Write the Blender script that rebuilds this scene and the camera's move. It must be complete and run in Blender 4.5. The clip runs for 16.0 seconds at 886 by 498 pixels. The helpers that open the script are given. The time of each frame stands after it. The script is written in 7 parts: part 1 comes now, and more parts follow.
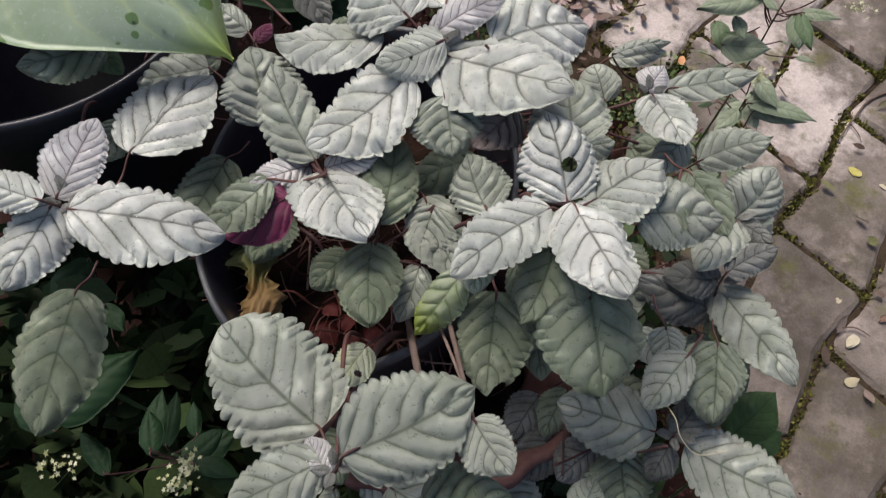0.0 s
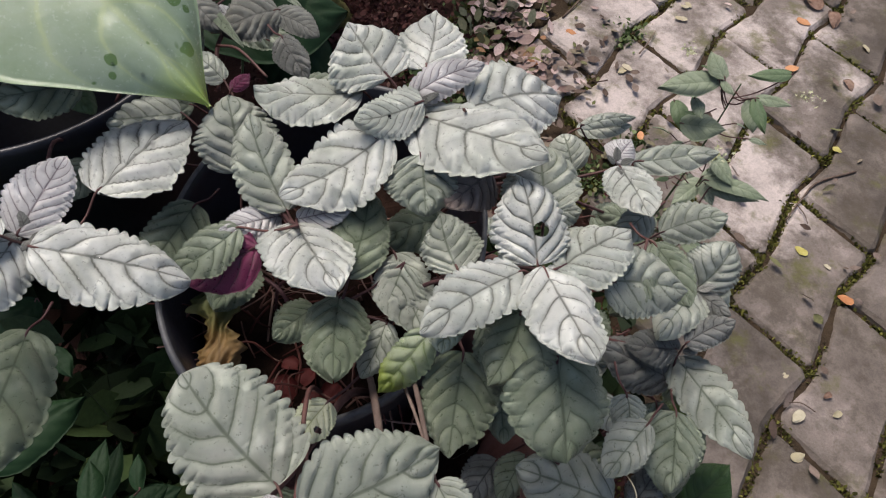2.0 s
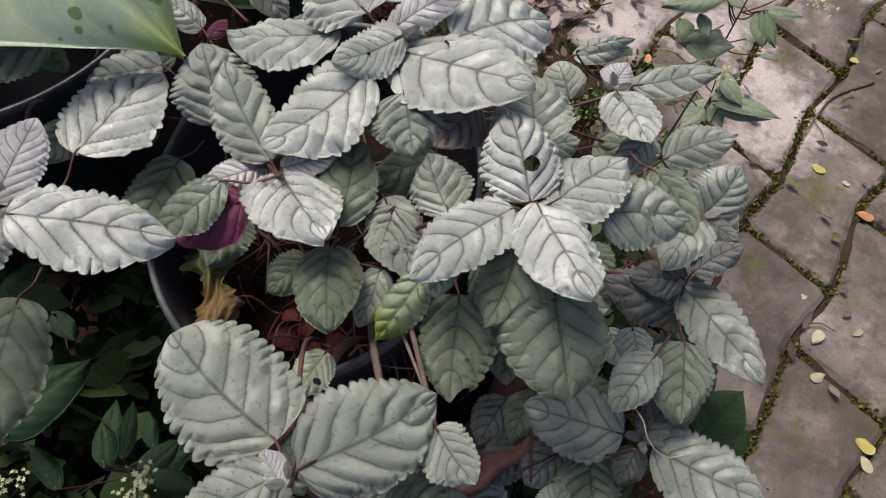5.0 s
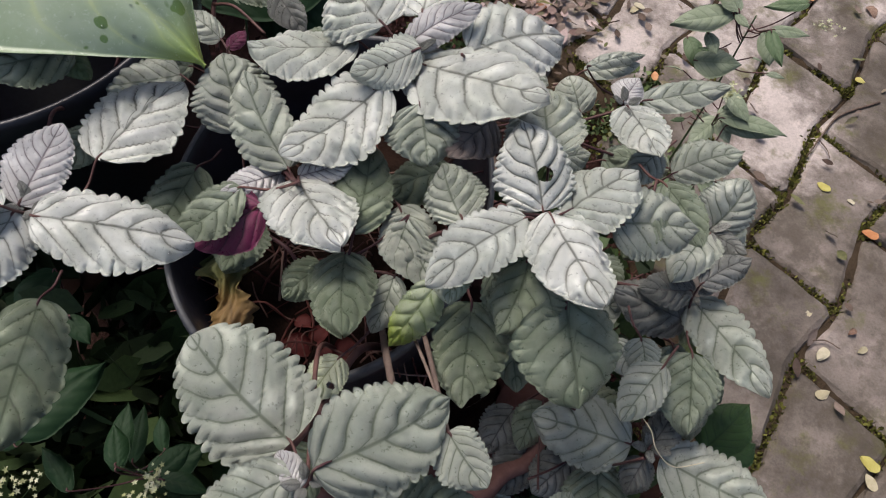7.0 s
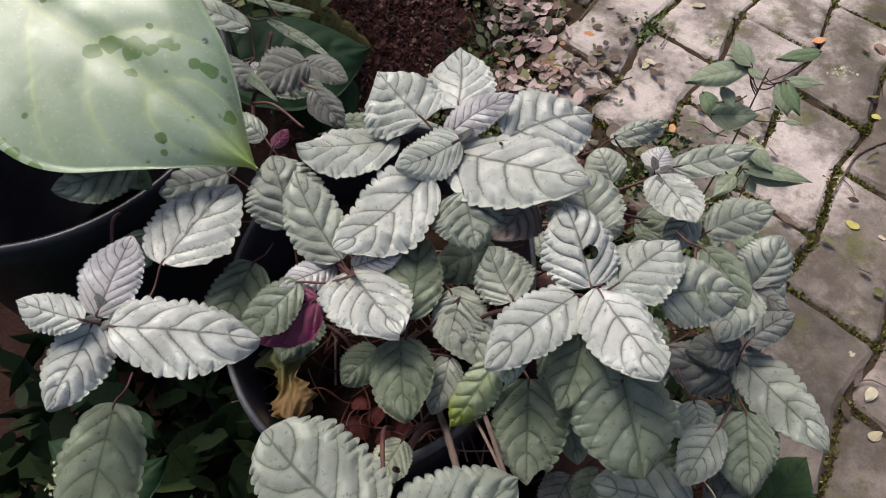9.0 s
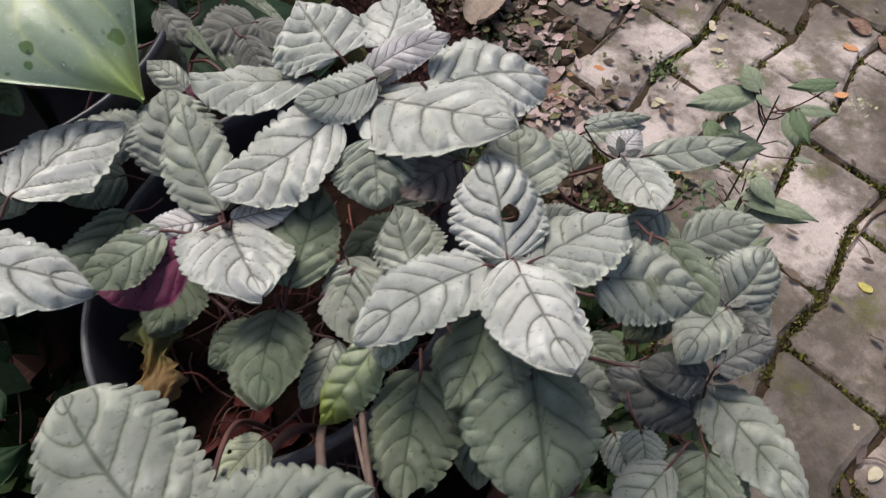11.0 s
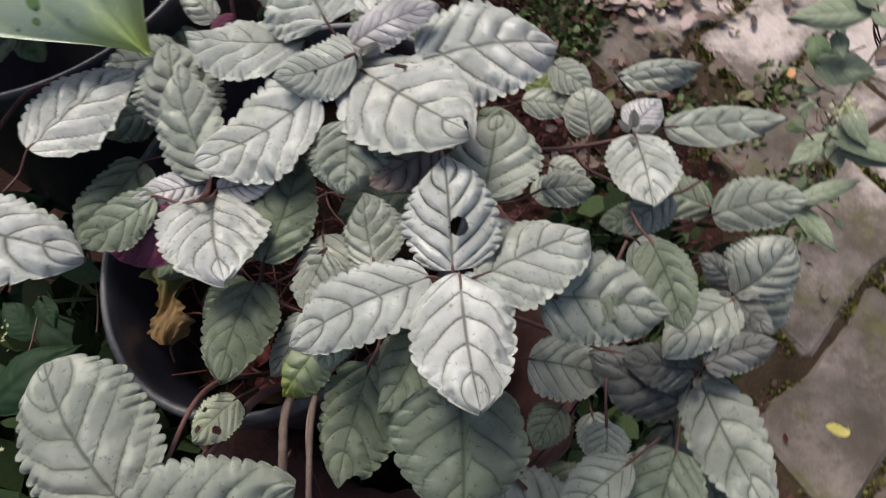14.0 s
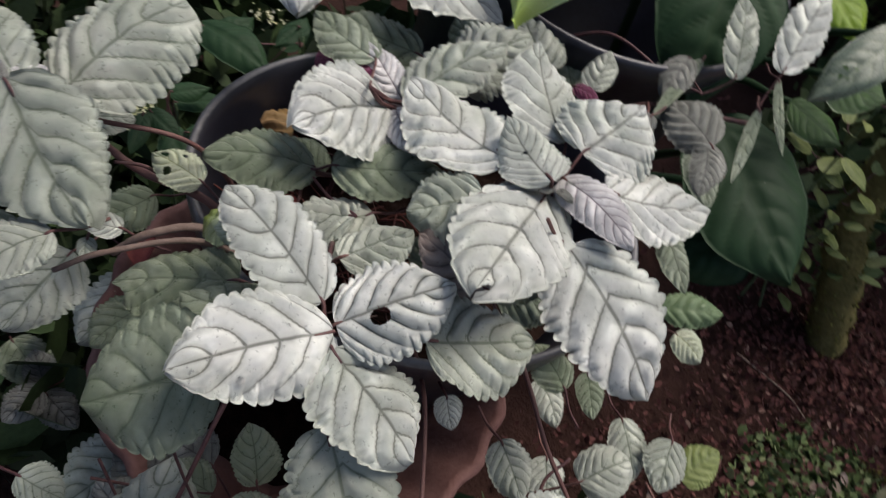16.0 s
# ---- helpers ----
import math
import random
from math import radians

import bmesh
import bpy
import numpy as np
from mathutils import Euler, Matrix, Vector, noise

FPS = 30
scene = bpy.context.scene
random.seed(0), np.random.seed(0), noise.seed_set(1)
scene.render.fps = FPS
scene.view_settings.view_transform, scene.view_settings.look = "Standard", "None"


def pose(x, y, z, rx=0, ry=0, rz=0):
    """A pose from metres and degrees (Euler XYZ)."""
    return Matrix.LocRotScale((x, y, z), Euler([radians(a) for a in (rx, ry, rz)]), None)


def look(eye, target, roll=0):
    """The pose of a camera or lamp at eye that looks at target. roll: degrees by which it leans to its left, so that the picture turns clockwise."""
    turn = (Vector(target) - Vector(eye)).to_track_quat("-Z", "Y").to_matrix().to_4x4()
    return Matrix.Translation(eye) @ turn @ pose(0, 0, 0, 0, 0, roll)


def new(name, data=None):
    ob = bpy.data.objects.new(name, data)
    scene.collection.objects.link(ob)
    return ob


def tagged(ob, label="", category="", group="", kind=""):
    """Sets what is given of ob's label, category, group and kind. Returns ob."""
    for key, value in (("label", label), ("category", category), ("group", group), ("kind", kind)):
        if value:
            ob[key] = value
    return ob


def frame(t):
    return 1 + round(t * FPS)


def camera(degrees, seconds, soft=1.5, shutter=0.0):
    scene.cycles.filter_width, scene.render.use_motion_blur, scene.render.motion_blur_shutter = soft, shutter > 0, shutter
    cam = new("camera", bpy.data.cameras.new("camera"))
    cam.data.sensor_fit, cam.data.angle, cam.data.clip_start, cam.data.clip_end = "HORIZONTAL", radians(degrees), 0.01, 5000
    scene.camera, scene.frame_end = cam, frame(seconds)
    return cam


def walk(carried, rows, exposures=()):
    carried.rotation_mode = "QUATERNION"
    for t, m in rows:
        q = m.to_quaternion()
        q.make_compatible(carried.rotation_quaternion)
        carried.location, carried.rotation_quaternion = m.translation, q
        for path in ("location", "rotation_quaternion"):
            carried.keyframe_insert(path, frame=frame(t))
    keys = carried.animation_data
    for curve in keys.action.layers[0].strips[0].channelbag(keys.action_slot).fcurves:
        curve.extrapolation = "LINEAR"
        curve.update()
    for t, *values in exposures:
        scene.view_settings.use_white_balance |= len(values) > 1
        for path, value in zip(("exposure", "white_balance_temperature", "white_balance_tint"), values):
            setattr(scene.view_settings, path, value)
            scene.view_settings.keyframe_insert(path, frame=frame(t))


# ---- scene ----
# ---------------- camera ----------------
cam = camera(62.69, 16.0, soft=1.1, shutter=0.3)
PATH = [
    (0.0, 0.0000, 0.0000, 0.8435, 26.47, 0.00, 0.00),
    (0.5, -0.0027, 0.0017, 0.8467, 28.83, -0.80, -0.04),
    (1.0, -0.0007, 0.0021, 0.8466, 29.46, -1.19, -0.37),
    (1.5, -0.0059, -0.0011, 0.8471, 30.44, -2.53, 1.18),
    (2.0, -0.0082, -0.0005, 0.8435, 31.05, -4.60, 0.78),
    (2.5, -0.0113, -0.0014, 0.8436, 32.57, -4.94, 0.18),
    (3.0, -0.0127, 0.0011, 0.8505, 31.25, -2.28, 0.71),
    (3.5, 0.0023, 0.0103, 0.8432, 28.49, -1.35, -2.19),
    (4.0, 0.0048, 0.0028, 0.8394, 28.36, -0.81, -1.47),
    (4.2, 0.0086, 0.0064, 0.8311, 26.43, -2.17, -1.69),
    (6.3, -0.0012, 0.0048, 0.8416, 26.86, -0.74, -1.15),
    (6.5, -0.0005, 0.0046, 0.8380, 27.04, -1.28, -1.20),
    (7.0, 0.0001, 0.0001, 0.8386, 27.59, -1.85, -0.70),
    (7.5, -0.0027, -0.0055, 0.8447, 28.39, -1.52, 0.73),
    (8.0, -0.0100, 0.0002, 0.8555, 30.65, 0.09, 0.07),
    (8.2, -0.0149, 0.0055, 0.8598, 32.03, 0.99, -0.74),
    (10.3, -0.0007, 0.0033, 0.8402, 31.35, 0.96, -4.34),
    (10.5, 0.0071, 0.0031, 0.8149, 31.11, -0.17, -2.37),
    (11.0, 0.0374, 0.0098, 0.7746, 36.29, -0.33, 1.94),
    (11.5, 0.0563, 0.0151, 0.7694, 37.65, -1.04, 2.35),
    (12.0, 0.0631, 0.0078, 0.7512, 36.87, -4.30, 5.27),
    (12.5, 0.0656, 0.0192, 0.7554, 37.96, -4.61, 5.08),
    (13.0, 0.0792, 0.0565, 0.7667, 24.24, 6.95, -1.42),
    (13.5, 0.1007, 0.0755, 0.7659, 22.24, 5.76, 3.53),
    (14.0, 0.0983, 0.0678, 0.7989, 25.19, 5.90, 10.32),
    (14.5, 0.1153, 0.0444, 0.8046, 34.61, -10.28, 29.78),
    (15.0, 0.1163, 0.0729, 0.8036, 28.92, -12.34, 50.79),
    (15.5, 0.1307, 0.1164, 0.7769, 25.75, -15.45, 69.09),
    (16.0, 0.1500, 0.1331, 0.7850, 28.45, -15.37, 83.34),
]
walk(cam, [(t, pose(x, y, z, rx, ry, rz)) for t, x, y, z, rx, ry, rz in PATH], [(t, e + 0.14, 6620, 11.7) for t, e in ((0.0, 0.12), (3.0, 0.07), (4.0, 0.06), (6.5, 0.09), (8.0, 0.13), (11.0, 0.12), (12.5, 0.08), (13.5, 0.11), (15.0, 0.20), (16.0, 0.18))])

# ---------------- daylight ----------------
world = bpy.data.worlds.new("sky")
scene.world = world
world.use_nodes = True
wn = world.node_tree.nodes
sky = wn.new("ShaderNodeTexSky")
sky.sky_type, sky.sun_disc = "NISHITA", False
sky.sun_elevation, sky.sun_rotation = radians(62), radians(-35)
sky.air_density, sky.dust_density, sky.ozone_density = 1.0, 4.0, 1.0
wn["Background"].inputs["Strength"].default_value = 0.094
world.node_tree.links.new(sky.outputs[0], wn["Background"].inputs["Color"])
sun = new("sun", bpy.data.lights.new("sun", "SUN"))
sun.data.energy, sun.data.angle, sun.data.color = 2.25, radians(28), (1.0, 0.955, 0.89)
sun.matrix_world = look((-0.53, 0.75, 1.7), (0, 0, 0))


# ---------------- materials ----------------
class Mat:
    """A small helper to write node materials in a few lines."""

    def __init__(self, name, rough=0.6, spec=0.4):
        self.m = bpy.data.materials.new(name)
        self.m.use_nodes = True
        self.t = self.m.node_tree
        self.b = self.t.nodes["Principled BSDF"]
        self.b.inputs["Roughness"].default_value = rough
        self.b.inputs["Specular IOR Level"].default_value = spec

    def node(self, kind, **values):
        n = self.t.nodes.new(kind)
        for key, value in values.items():
            if key in n.inputs:
                n.inputs[key].default_value = value
        return n

    def link(self, a, b):
        self.t.links.new(a, b)

    def set(self, key, out):
        self.link(out, self.b.inputs[key])

    def coord(self):
        n = self.node("ShaderNodeTexCoord")
        return n.outputs["Object"]

    def noise(self, scale, detail=4.0, rough=0.55, vec=None, w=None):
        n = self.node("ShaderNodeTexNoise", Scale=scale, Detail=detail, Roughness=rough)
        self.link(vec or self.coord(), n.inputs["Vector"])
        return n.outputs["Fac"]

    def ramp(self, fac, *stops):
        n = self.node("ShaderNodeValToRGB")
        e = n.color_ramp.elements
        while len(e) < len(stops):
            e.new(0.5)
        for el, (at, col) in zip(e, stops):
            el.position, el.color = at, (*col, 1) if len(col) == 3 else col
        self.link(fac, n.inputs["Fac"])
        return n.outputs["Color"]

    def math(self, op, a, b=None, c=None, clamp=False):
        n = self.node("ShaderNodeMath")
        n.operation, n.use_clamp = op, clamp
        for i, v in enumerate((a, b, c)):
            if v is None:
                continue
            if isinstance(v, (int, float)):
                n.inputs[i].default_value = v
            else:
                self.link(v, n.inputs[i])
        return n.outputs[0]

    def mix(self, fac, a, b, blend="MIX"):
        n = self.node("ShaderNodeMix")
        n.data_type, n.blend_type = "RGBA", blend
        for i, v in ((0, fac), (6, a), (7, b)):
            if isinstance(v, (int, float)):
                n.inputs[i].default_value = v
            elif isinstance(v, tuple):
                n.inputs[i].default_value = (*v, 1)
            else:
                self.link(v, n.inputs[i])
        return n.outputs[2]

    def bump(self, height, strength=0.3, distance=0.002):
        n = self.node("ShaderNodeBump", Strength=strength, Distance=distance)
        self.link(height, n.inputs["Height"])
        self.link(n.outputs["Normal"], self.b.inputs["Normal"])

    def attr(self, name):
        n = self.node("ShaderNodeAttribute")
        n.attribute_name = name
        return n.outputs["Fac"]

    def rand(self):
        return self.node("ShaderNodeObjectInfo").outputs["Random"]


def leaf_material(name, silver, green, vein, share, rough=0.35, line=0.95, grain=1.0, spec=1.0, spots=False, sheen=0.0, tip=None):
    """Quilted leaf: darker along its sunken veins, paler and finely wrinkled on the cushions between."""
    m = Mat(name, rough, spec)
    phase, across = m.attr("phase"), m.attr("across")
    wob = m.math("MULTIPLY", m.math("SUBTRACT", m.noise(150.0, 3.0), 0.5), 0.13)
    cell = m.math("ABSOLUTE", m.math("SUBTRACT", m.math("FRACT", m.math("ADD", phase, wob)), 0.5))
    near = m.math("SUBTRACT", 0.5, cell)                      # 0 on a side vein
    # dark vein line; its soft outer fade is groove shading put into the colour
    side = m.ramp(near, (0.0, (1, 1, 1)), (0.028, (0.88, 0.88, 0.88)), (0.060, (0.30, 0.30, 0.30)), (0.18, (0, 0, 0)))
    a = m.math("ABSOLUTE", across)
    side = m.math("MULTIPLY", side, m.ramp(a, (0.55, (1, 1, 1)), (0.95, (0.30, 0.30, 0.30))))
    rib = m.ramp(a, (0.0, (1, 1, 1)), (0.022, (0.8, 0.8, 0.8)), (0.045, (0.2, 0.2, 0.2)), (0.14, (0, 0, 0)))
    dark = m.math("MAXIMUM", side, rib)
    blotch, fine, grit = m.noise(38.0, 5.0, 0.62), m.noise(360.0, 6.0, 0.72), m.noise(1100.0, 3.0, 0.7)
    bent = m.node("ShaderNodeVectorMath")
    bent.operation = "ADD"
    warp = m.node("ShaderNodeTexNoise", Scale=120.0, Detail=2.0)
    m.link(m.coord(), warp.inputs["Vector"])
    scaled = m.node("ShaderNodeVectorMath", Scale=0.006)
    scaled.operation = "SCALE"
    m.link(warp.outputs["Color"], scaled.inputs[0])
    m.link(m.coord(), bent.inputs[0])
    m.link(scaled.outputs[0], bent.inputs[1])
    net = m.node("ShaderNodeTexVoronoi", Scale=300.0)
    net.feature = "DISTANCE_TO_EDGE"
    m.link(bent.outputs[0], net.inputs["Vector"])
    mesh = m.ramp(net.outputs["Distance"], (0.0, (1, 1, 1)), (0.10, (0.35, 0.35, 0.35)), (0.30, (0, 0, 0)))
    mesh = m.math("MULTIPLY", mesh, m.ramp(m.noise(75.0, 3.0), (0.38, (0.15, 0.15, 0.15)), (0.62, (1, 1, 1))))
    mottle = m.math("ADD", m.math("MULTIPLY", blotch, 0.90), m.math("MULTIPLY", fine, 0.17))
    mottle = m.math("ADD", mottle, m.math("MULTIPLY", m.math("SUBTRACT", m.rand(), 0.5), 0.20))
    base = m.mix(m.ramp(mottle, (share - 0.10, (0, 0, 0)), (share + 0.26, (1, 1, 1))), green, silver)
    base = m.mix(m.math("MULTIPLY", m.ramp(fine, (0.34, (1, 1, 1)), (0.50, (0, 0, 0))), 0.08 * grain), base, vein)
    base = m.mix(m.math("MULTIPLY", mesh, 0.13 * grain), base, vein)
    col = m.mix(m.math("MULTIPLY", dark, 0.95 * line), base, vein)
    col = m.mix(m.ramp(a, (0.86, (0, 0, 0)), (1.0, (0.55, 0.55, 0.55))), col, green)
    if spots:
        dots = m.node("ShaderNodeTexVoronoi", Scale=85.0)
        m.link(m.coord(), dots.inputs["Vector"])
        size = m.math("SUBTRACT", dots.outputs["Distance"], m.math("MULTIPLY", m.ramp(m.noise(24.0, 3.0), (0.50, (0, 0, 0)), (0.66, (1, 1, 1))), 0.62))
        col = m.mix(m.ramp(size, (0.0, (0.85, 0.85, 0.85)), (0.05, (0, 0, 0))), col, (0.085, 0.17, 0.03))
        col = m.mix(m.ramp(m.attr("along"), (0.86, (0, 0, 0)), (0.97, (0.8, 0.8, 0.8))), col, (0.34, 0.46, 0.06))
    if tip:
        turn = m.math("ADD", m.attr("along"), m.math("MULTIPLY", m.math("SUBTRACT", blotch, 0.5), 0.9))
        col = m.mix(m.ramp(turn, (0.38, (0, 0, 0)), (0.72, (0.9, 0.9, 0.9))), col, tip)
    m.set("Base Color", col)
    m.b.inputs["Metallic"].default_value = sheen                # pearly bloom of the leaf skin
    m.set("Roughness", m.math("ADD", m.math("MULTIPLY", fine, 0.45), rough - 0.25))
    height = m.math("ADD", m.math("MULTIPLY", fine, 1.2), m.math("MULTIPLY", grit, 0.25))
    height = m.math("SUBTRACT", height, m.math("MULTIPLY", dark, 0.8 * line))
    height = m.math("SUBTRACT", height, m.math("MULTIPLY", mesh, 0.55))
    m.bump(height, 0.55 * grain, 0.0008)
    return m.m


LEAF = [
    leaf_material("leaf_silver", (0.745, 0.755, 0.71), (0.45, 0.485, 0.42), (0.125, 0.13, 0.105), 0.46, sheen=0.22),
    leaf_material("leaf_silver_green", (0.50, 0.52, 0.453), (0.305, 0.34, 0.272), (0.11, 0.135, 0.09), 0.47, sheen=0.22),
    # dark green of the lower leaves, with some of their shade put in
    leaf_material("leaf_dark_shaded_green", (0.315, 0.355, 0.272), (0.17, 0.208, 0.132), (0.065, 0.09, 0.045), 0.52, sheen=0.22),
    leaf_material("leaf_young_purple", (0.76, 0.755, 0.74), (0.47, 0.455, 0.455), (0.10, 0.07, 0.085), 0.46, sheen=0.22),
    leaf_material("leaf_pale", (0.564, 0.600, 0.480), (0.396, 0.444, 0.288), (0.22, 0.25, 0.13), 0.46, sheen=0.20),
    leaf_material("leaf_lime", (0.44, 0.475, 0.37), (0.29, 0.35, 0.20), (0.16, 0.22, 0.07), 0.50, tip=(0.27, 0.36, 0.035)),
    leaf_material("leaf_bronze", (0.30, 0.26, 0.23), (0.18, 0.14, 0.125), (0.07, 0.05, 0.045), 0.50),
    leaf_material("leaf_magenta", (0.25, 0.018, 0.095), (0.16, 0.012, 0.062), (0.05, 0.004, 0.02), 0.5),
    leaf_material("leaf_broad_green", (0.35, 0.43, 0.31), (0.255, 0.345, 0.205), (0.46, 0.54, 0.26), 0.50, 0.25, 0.55, 0.3, 0.8, True),
    # dark broad leaf: shade of the plants around is put into the green
    leaf_material("leaf_broad_shaded", (0.019, 0.050, 0.020), (0.011, 0.032, 0.012), (0.024, 0.050, 0.020), 0.50, 0.6, 0.5, 0.3, 0.2),
    leaf_material("leaf_weed", (0.17, 0.235, 0.13), (0.095, 0.15, 0.07), (0.08, 0.12, 0.05), 0.50, 0.5, 0.7, 0.6, 0.4),
    leaf_material("leaf_weed_grey", (0.33, 0.375, 0.275), (0.20, 0.25, 0.155), (0.11, 0.15, 0.08), 0.50, 0.55, 0.6, 0.6, 0.4),
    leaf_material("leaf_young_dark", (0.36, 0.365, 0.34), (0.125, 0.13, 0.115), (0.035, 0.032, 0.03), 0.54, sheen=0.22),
    # leaves below the broad leaf: its shade is put into this grey
    leaf_material("leaf_shaded_grey", (0.20, 0.205, 0.175), (0.115, 0.12, 0.10), (0.05, 0.05, 0.042), 0.50, 0.45),
    leaf_material("leaf_vivid_green", (0.060, 0.125, 0.028), (0.022, 0.060, 0.012), (0.018, 0.05, 0.012), 0.50, 0.42, 0.8, 0.9, 0.5),
    leaf_material("leaf_bright_lime", (0.27, 0.40, 0.03), (0.20, 0.32, 0.02), (0.28, 0.38, 0.06), 0.50, 0.45, 0.6, 0.4, 0.4),
    leaf_material("leaf_glossy_grey", (0.125, 0.155, 0.11), (0.08, 0.115, 0.075), (0.20, 0.24, 0.15), 0.50, 0.32, 0.6, 0.4, 0.6),
    leaf_material("leaf_olive", (0.26, 0.30, 0.10), (0.15, 0.19, 0.055), (0.09, 0.12, 0.04), 0.50, 0.5, 0.6, 0.5, 0.4),
]


def plain(name, a, b, scale, rough=0.6, spec=0.3, bump=0.3, dist=0.001, fine=8.0):
    m = Mat(name, rough, spec)
    n1, n2 = m.noise(scale), m.noise(scale * fine, 5.0, 0.65)
    f = m.math("ADD", m.math("MULTIPLY", n1, 0.6), m.math("MULTIPLY", n2, 0.4))
    f = m.math("ADD", f, m.math("MULTIPLY", m.math("SUBTRACT", m.rand(), 0.5), 0.25))
    m.set("Base Color", m.ramp(f, (0.32, a), (0.68, b)))
    m.set("Roughness", m.math("ADD", m.math("MULTIPLY", n2, 0.3), rough - 0.15))
    m.bump(n2, bump, dist)
    return m.m


UNDER = plain("leaf_underside", (0.16, 0.17, 0.14), (0.24, 0.22, 0.21), 60.0, 0.6)
STEM = plain("stem_red", (0.065, 0.027, 0.032), (0.15, 0.075, 0.065), 120.0, 0.5)
WOODY = plain("stem_woody", (0.13, 0.09, 0.075), (0.26, 0.19, 0.16), 150.0, 0.7)
# paler rim: wear, plus the edge's highlight put into the colour
RIM = plain("worn_highlight_rim", (0.045, 0.045, 0.05), (0.19, 0.19, 0.20), 26.0, 0.45, 0.5, 0.2)
POT = plain("black_plastic", (0.018, 0.018, 0.025), (0.038, 0.038, 0.052), 30.0, 0.38, 0.55, 0.15)
SOIL = plain("potting_soil", (0.016, 0.009, 0.007), (0.055, 0.029, 0.021), 90.0, 0.9, 0.1, 1.0, 0.004)
GROUND = plain("garden_soil", (0.019, 0.009, 0.0075), (0.060, 0.030, 0.024), 14.0, 0.9, 0.1, 1.0, 0.006, 14.0)


# ---------------- building blocks ----------------
def mesh_object(name, verts, faces, mats, parent=None, smooth=True, mat_index=None, attrs=None, label=""):
    me = bpy.data.meshes.new(name)
    me.from_pydata([tuple(v) for v in verts], [], [tuple(f) for f in faces])
    for m in mats:
        me.materials.append(m)
    if mat_index is not None:
        me.polygons.foreach_set("material_index", np.asarray(mat_index, dtype=np.int32))
    if smooth:
        me.polygons.foreach_set("use_smooth", np.ones(len(faces), dtype=bool))
    for key, values in (attrs or {}).items():
        me.attributes.new(key, "FLOAT", "POINT").data.foreach_set("value", np.asarray(values, dtype=np.float32))
    me.update()
    ob = new(name, me)
    if parent is not None:
        ob.parent = parent
    return tagged(ob, label)


def empty(name, label, category, at=(0, 0, 0), group="", kind=""):
    ob = new(name)
    ob.location = at
    ob.empty_display_size = 0.02
    return tagged(ob, label, category, group, kind)


def unit(v):
    v = np.asarray(v, float)
    return v / (np.linalg.norm(v) + 1e-12)


def tube(points, radii, sides=8):
    """Vertices and faces of a tapered round tube through the points."""
    pts = np.asarray(points, float)
    verts, faces = [], []
    ref = np.array([0.13, 0.21, 0.97])
    for i, p in enumerate(pts):
        d = unit(pts[min(i + 1, len(pts) - 1)] - pts[max(i - 1, 0)])
        a = np.cross(d, ref)
        a = unit(a) if np.linalg.norm(a) > 1e-3 else np.array([1.0, 0, 0])
        b = np.cross(d, a)
        for k in range(sides):
            th = 2 * math.pi * k / sides
            verts.append(p + radii[i] * (math.cos(th) * a + math.sin(th) * b))
    for i in range(len(pts) - 1):
        for k in range(sides):
            j = (k + 1) % sides
            faces.append((i * sides + k, i * sides + j, (i + 1) * sides + j, (i + 1) * sides + k))
    faces.append(tuple(range(sides))[::-1])
    faces.append(tuple(range((len(pts) - 1) * sides, len(pts) * sides)))
    return verts, faces


def spline(points, n=12):
    """Catmull-Rom curve through the points."""
    p = np.asarray(points, float)
    q = np.vstack([2 * p[0] - p[1], p, 2 * p[-1] - p[-2]])
    out = []
    for i in range(len(p) - 1):
        a, b, c, d = q[i], q[i + 1], q[i + 2], q[i + 3]
        for s in np.linspace(0, 1, n, endpoint=False):
            out.append(0.5 * (2 * b + (c - a) * s + (2 * a - 5 * b + 4 * c - d) * s * s + (3 * b - a - 3 * c + d) * s ** 3))
    out.append(p[-1])
    return np.array(out)


def uneven(rng, x, n, spread):
    """A rising map of 0..1 onto 0..n with uneven steps."""
    k = int(math.ceil(n)) + 2
    steps = 1 + rng.uniform(-spread, spread, k)
    marks = np.concatenate([[0], np.cumsum(steps)]) / steps.mean() / k
    return np.interp(x, marks, np.linspace(0, 1, k + 1)) * n


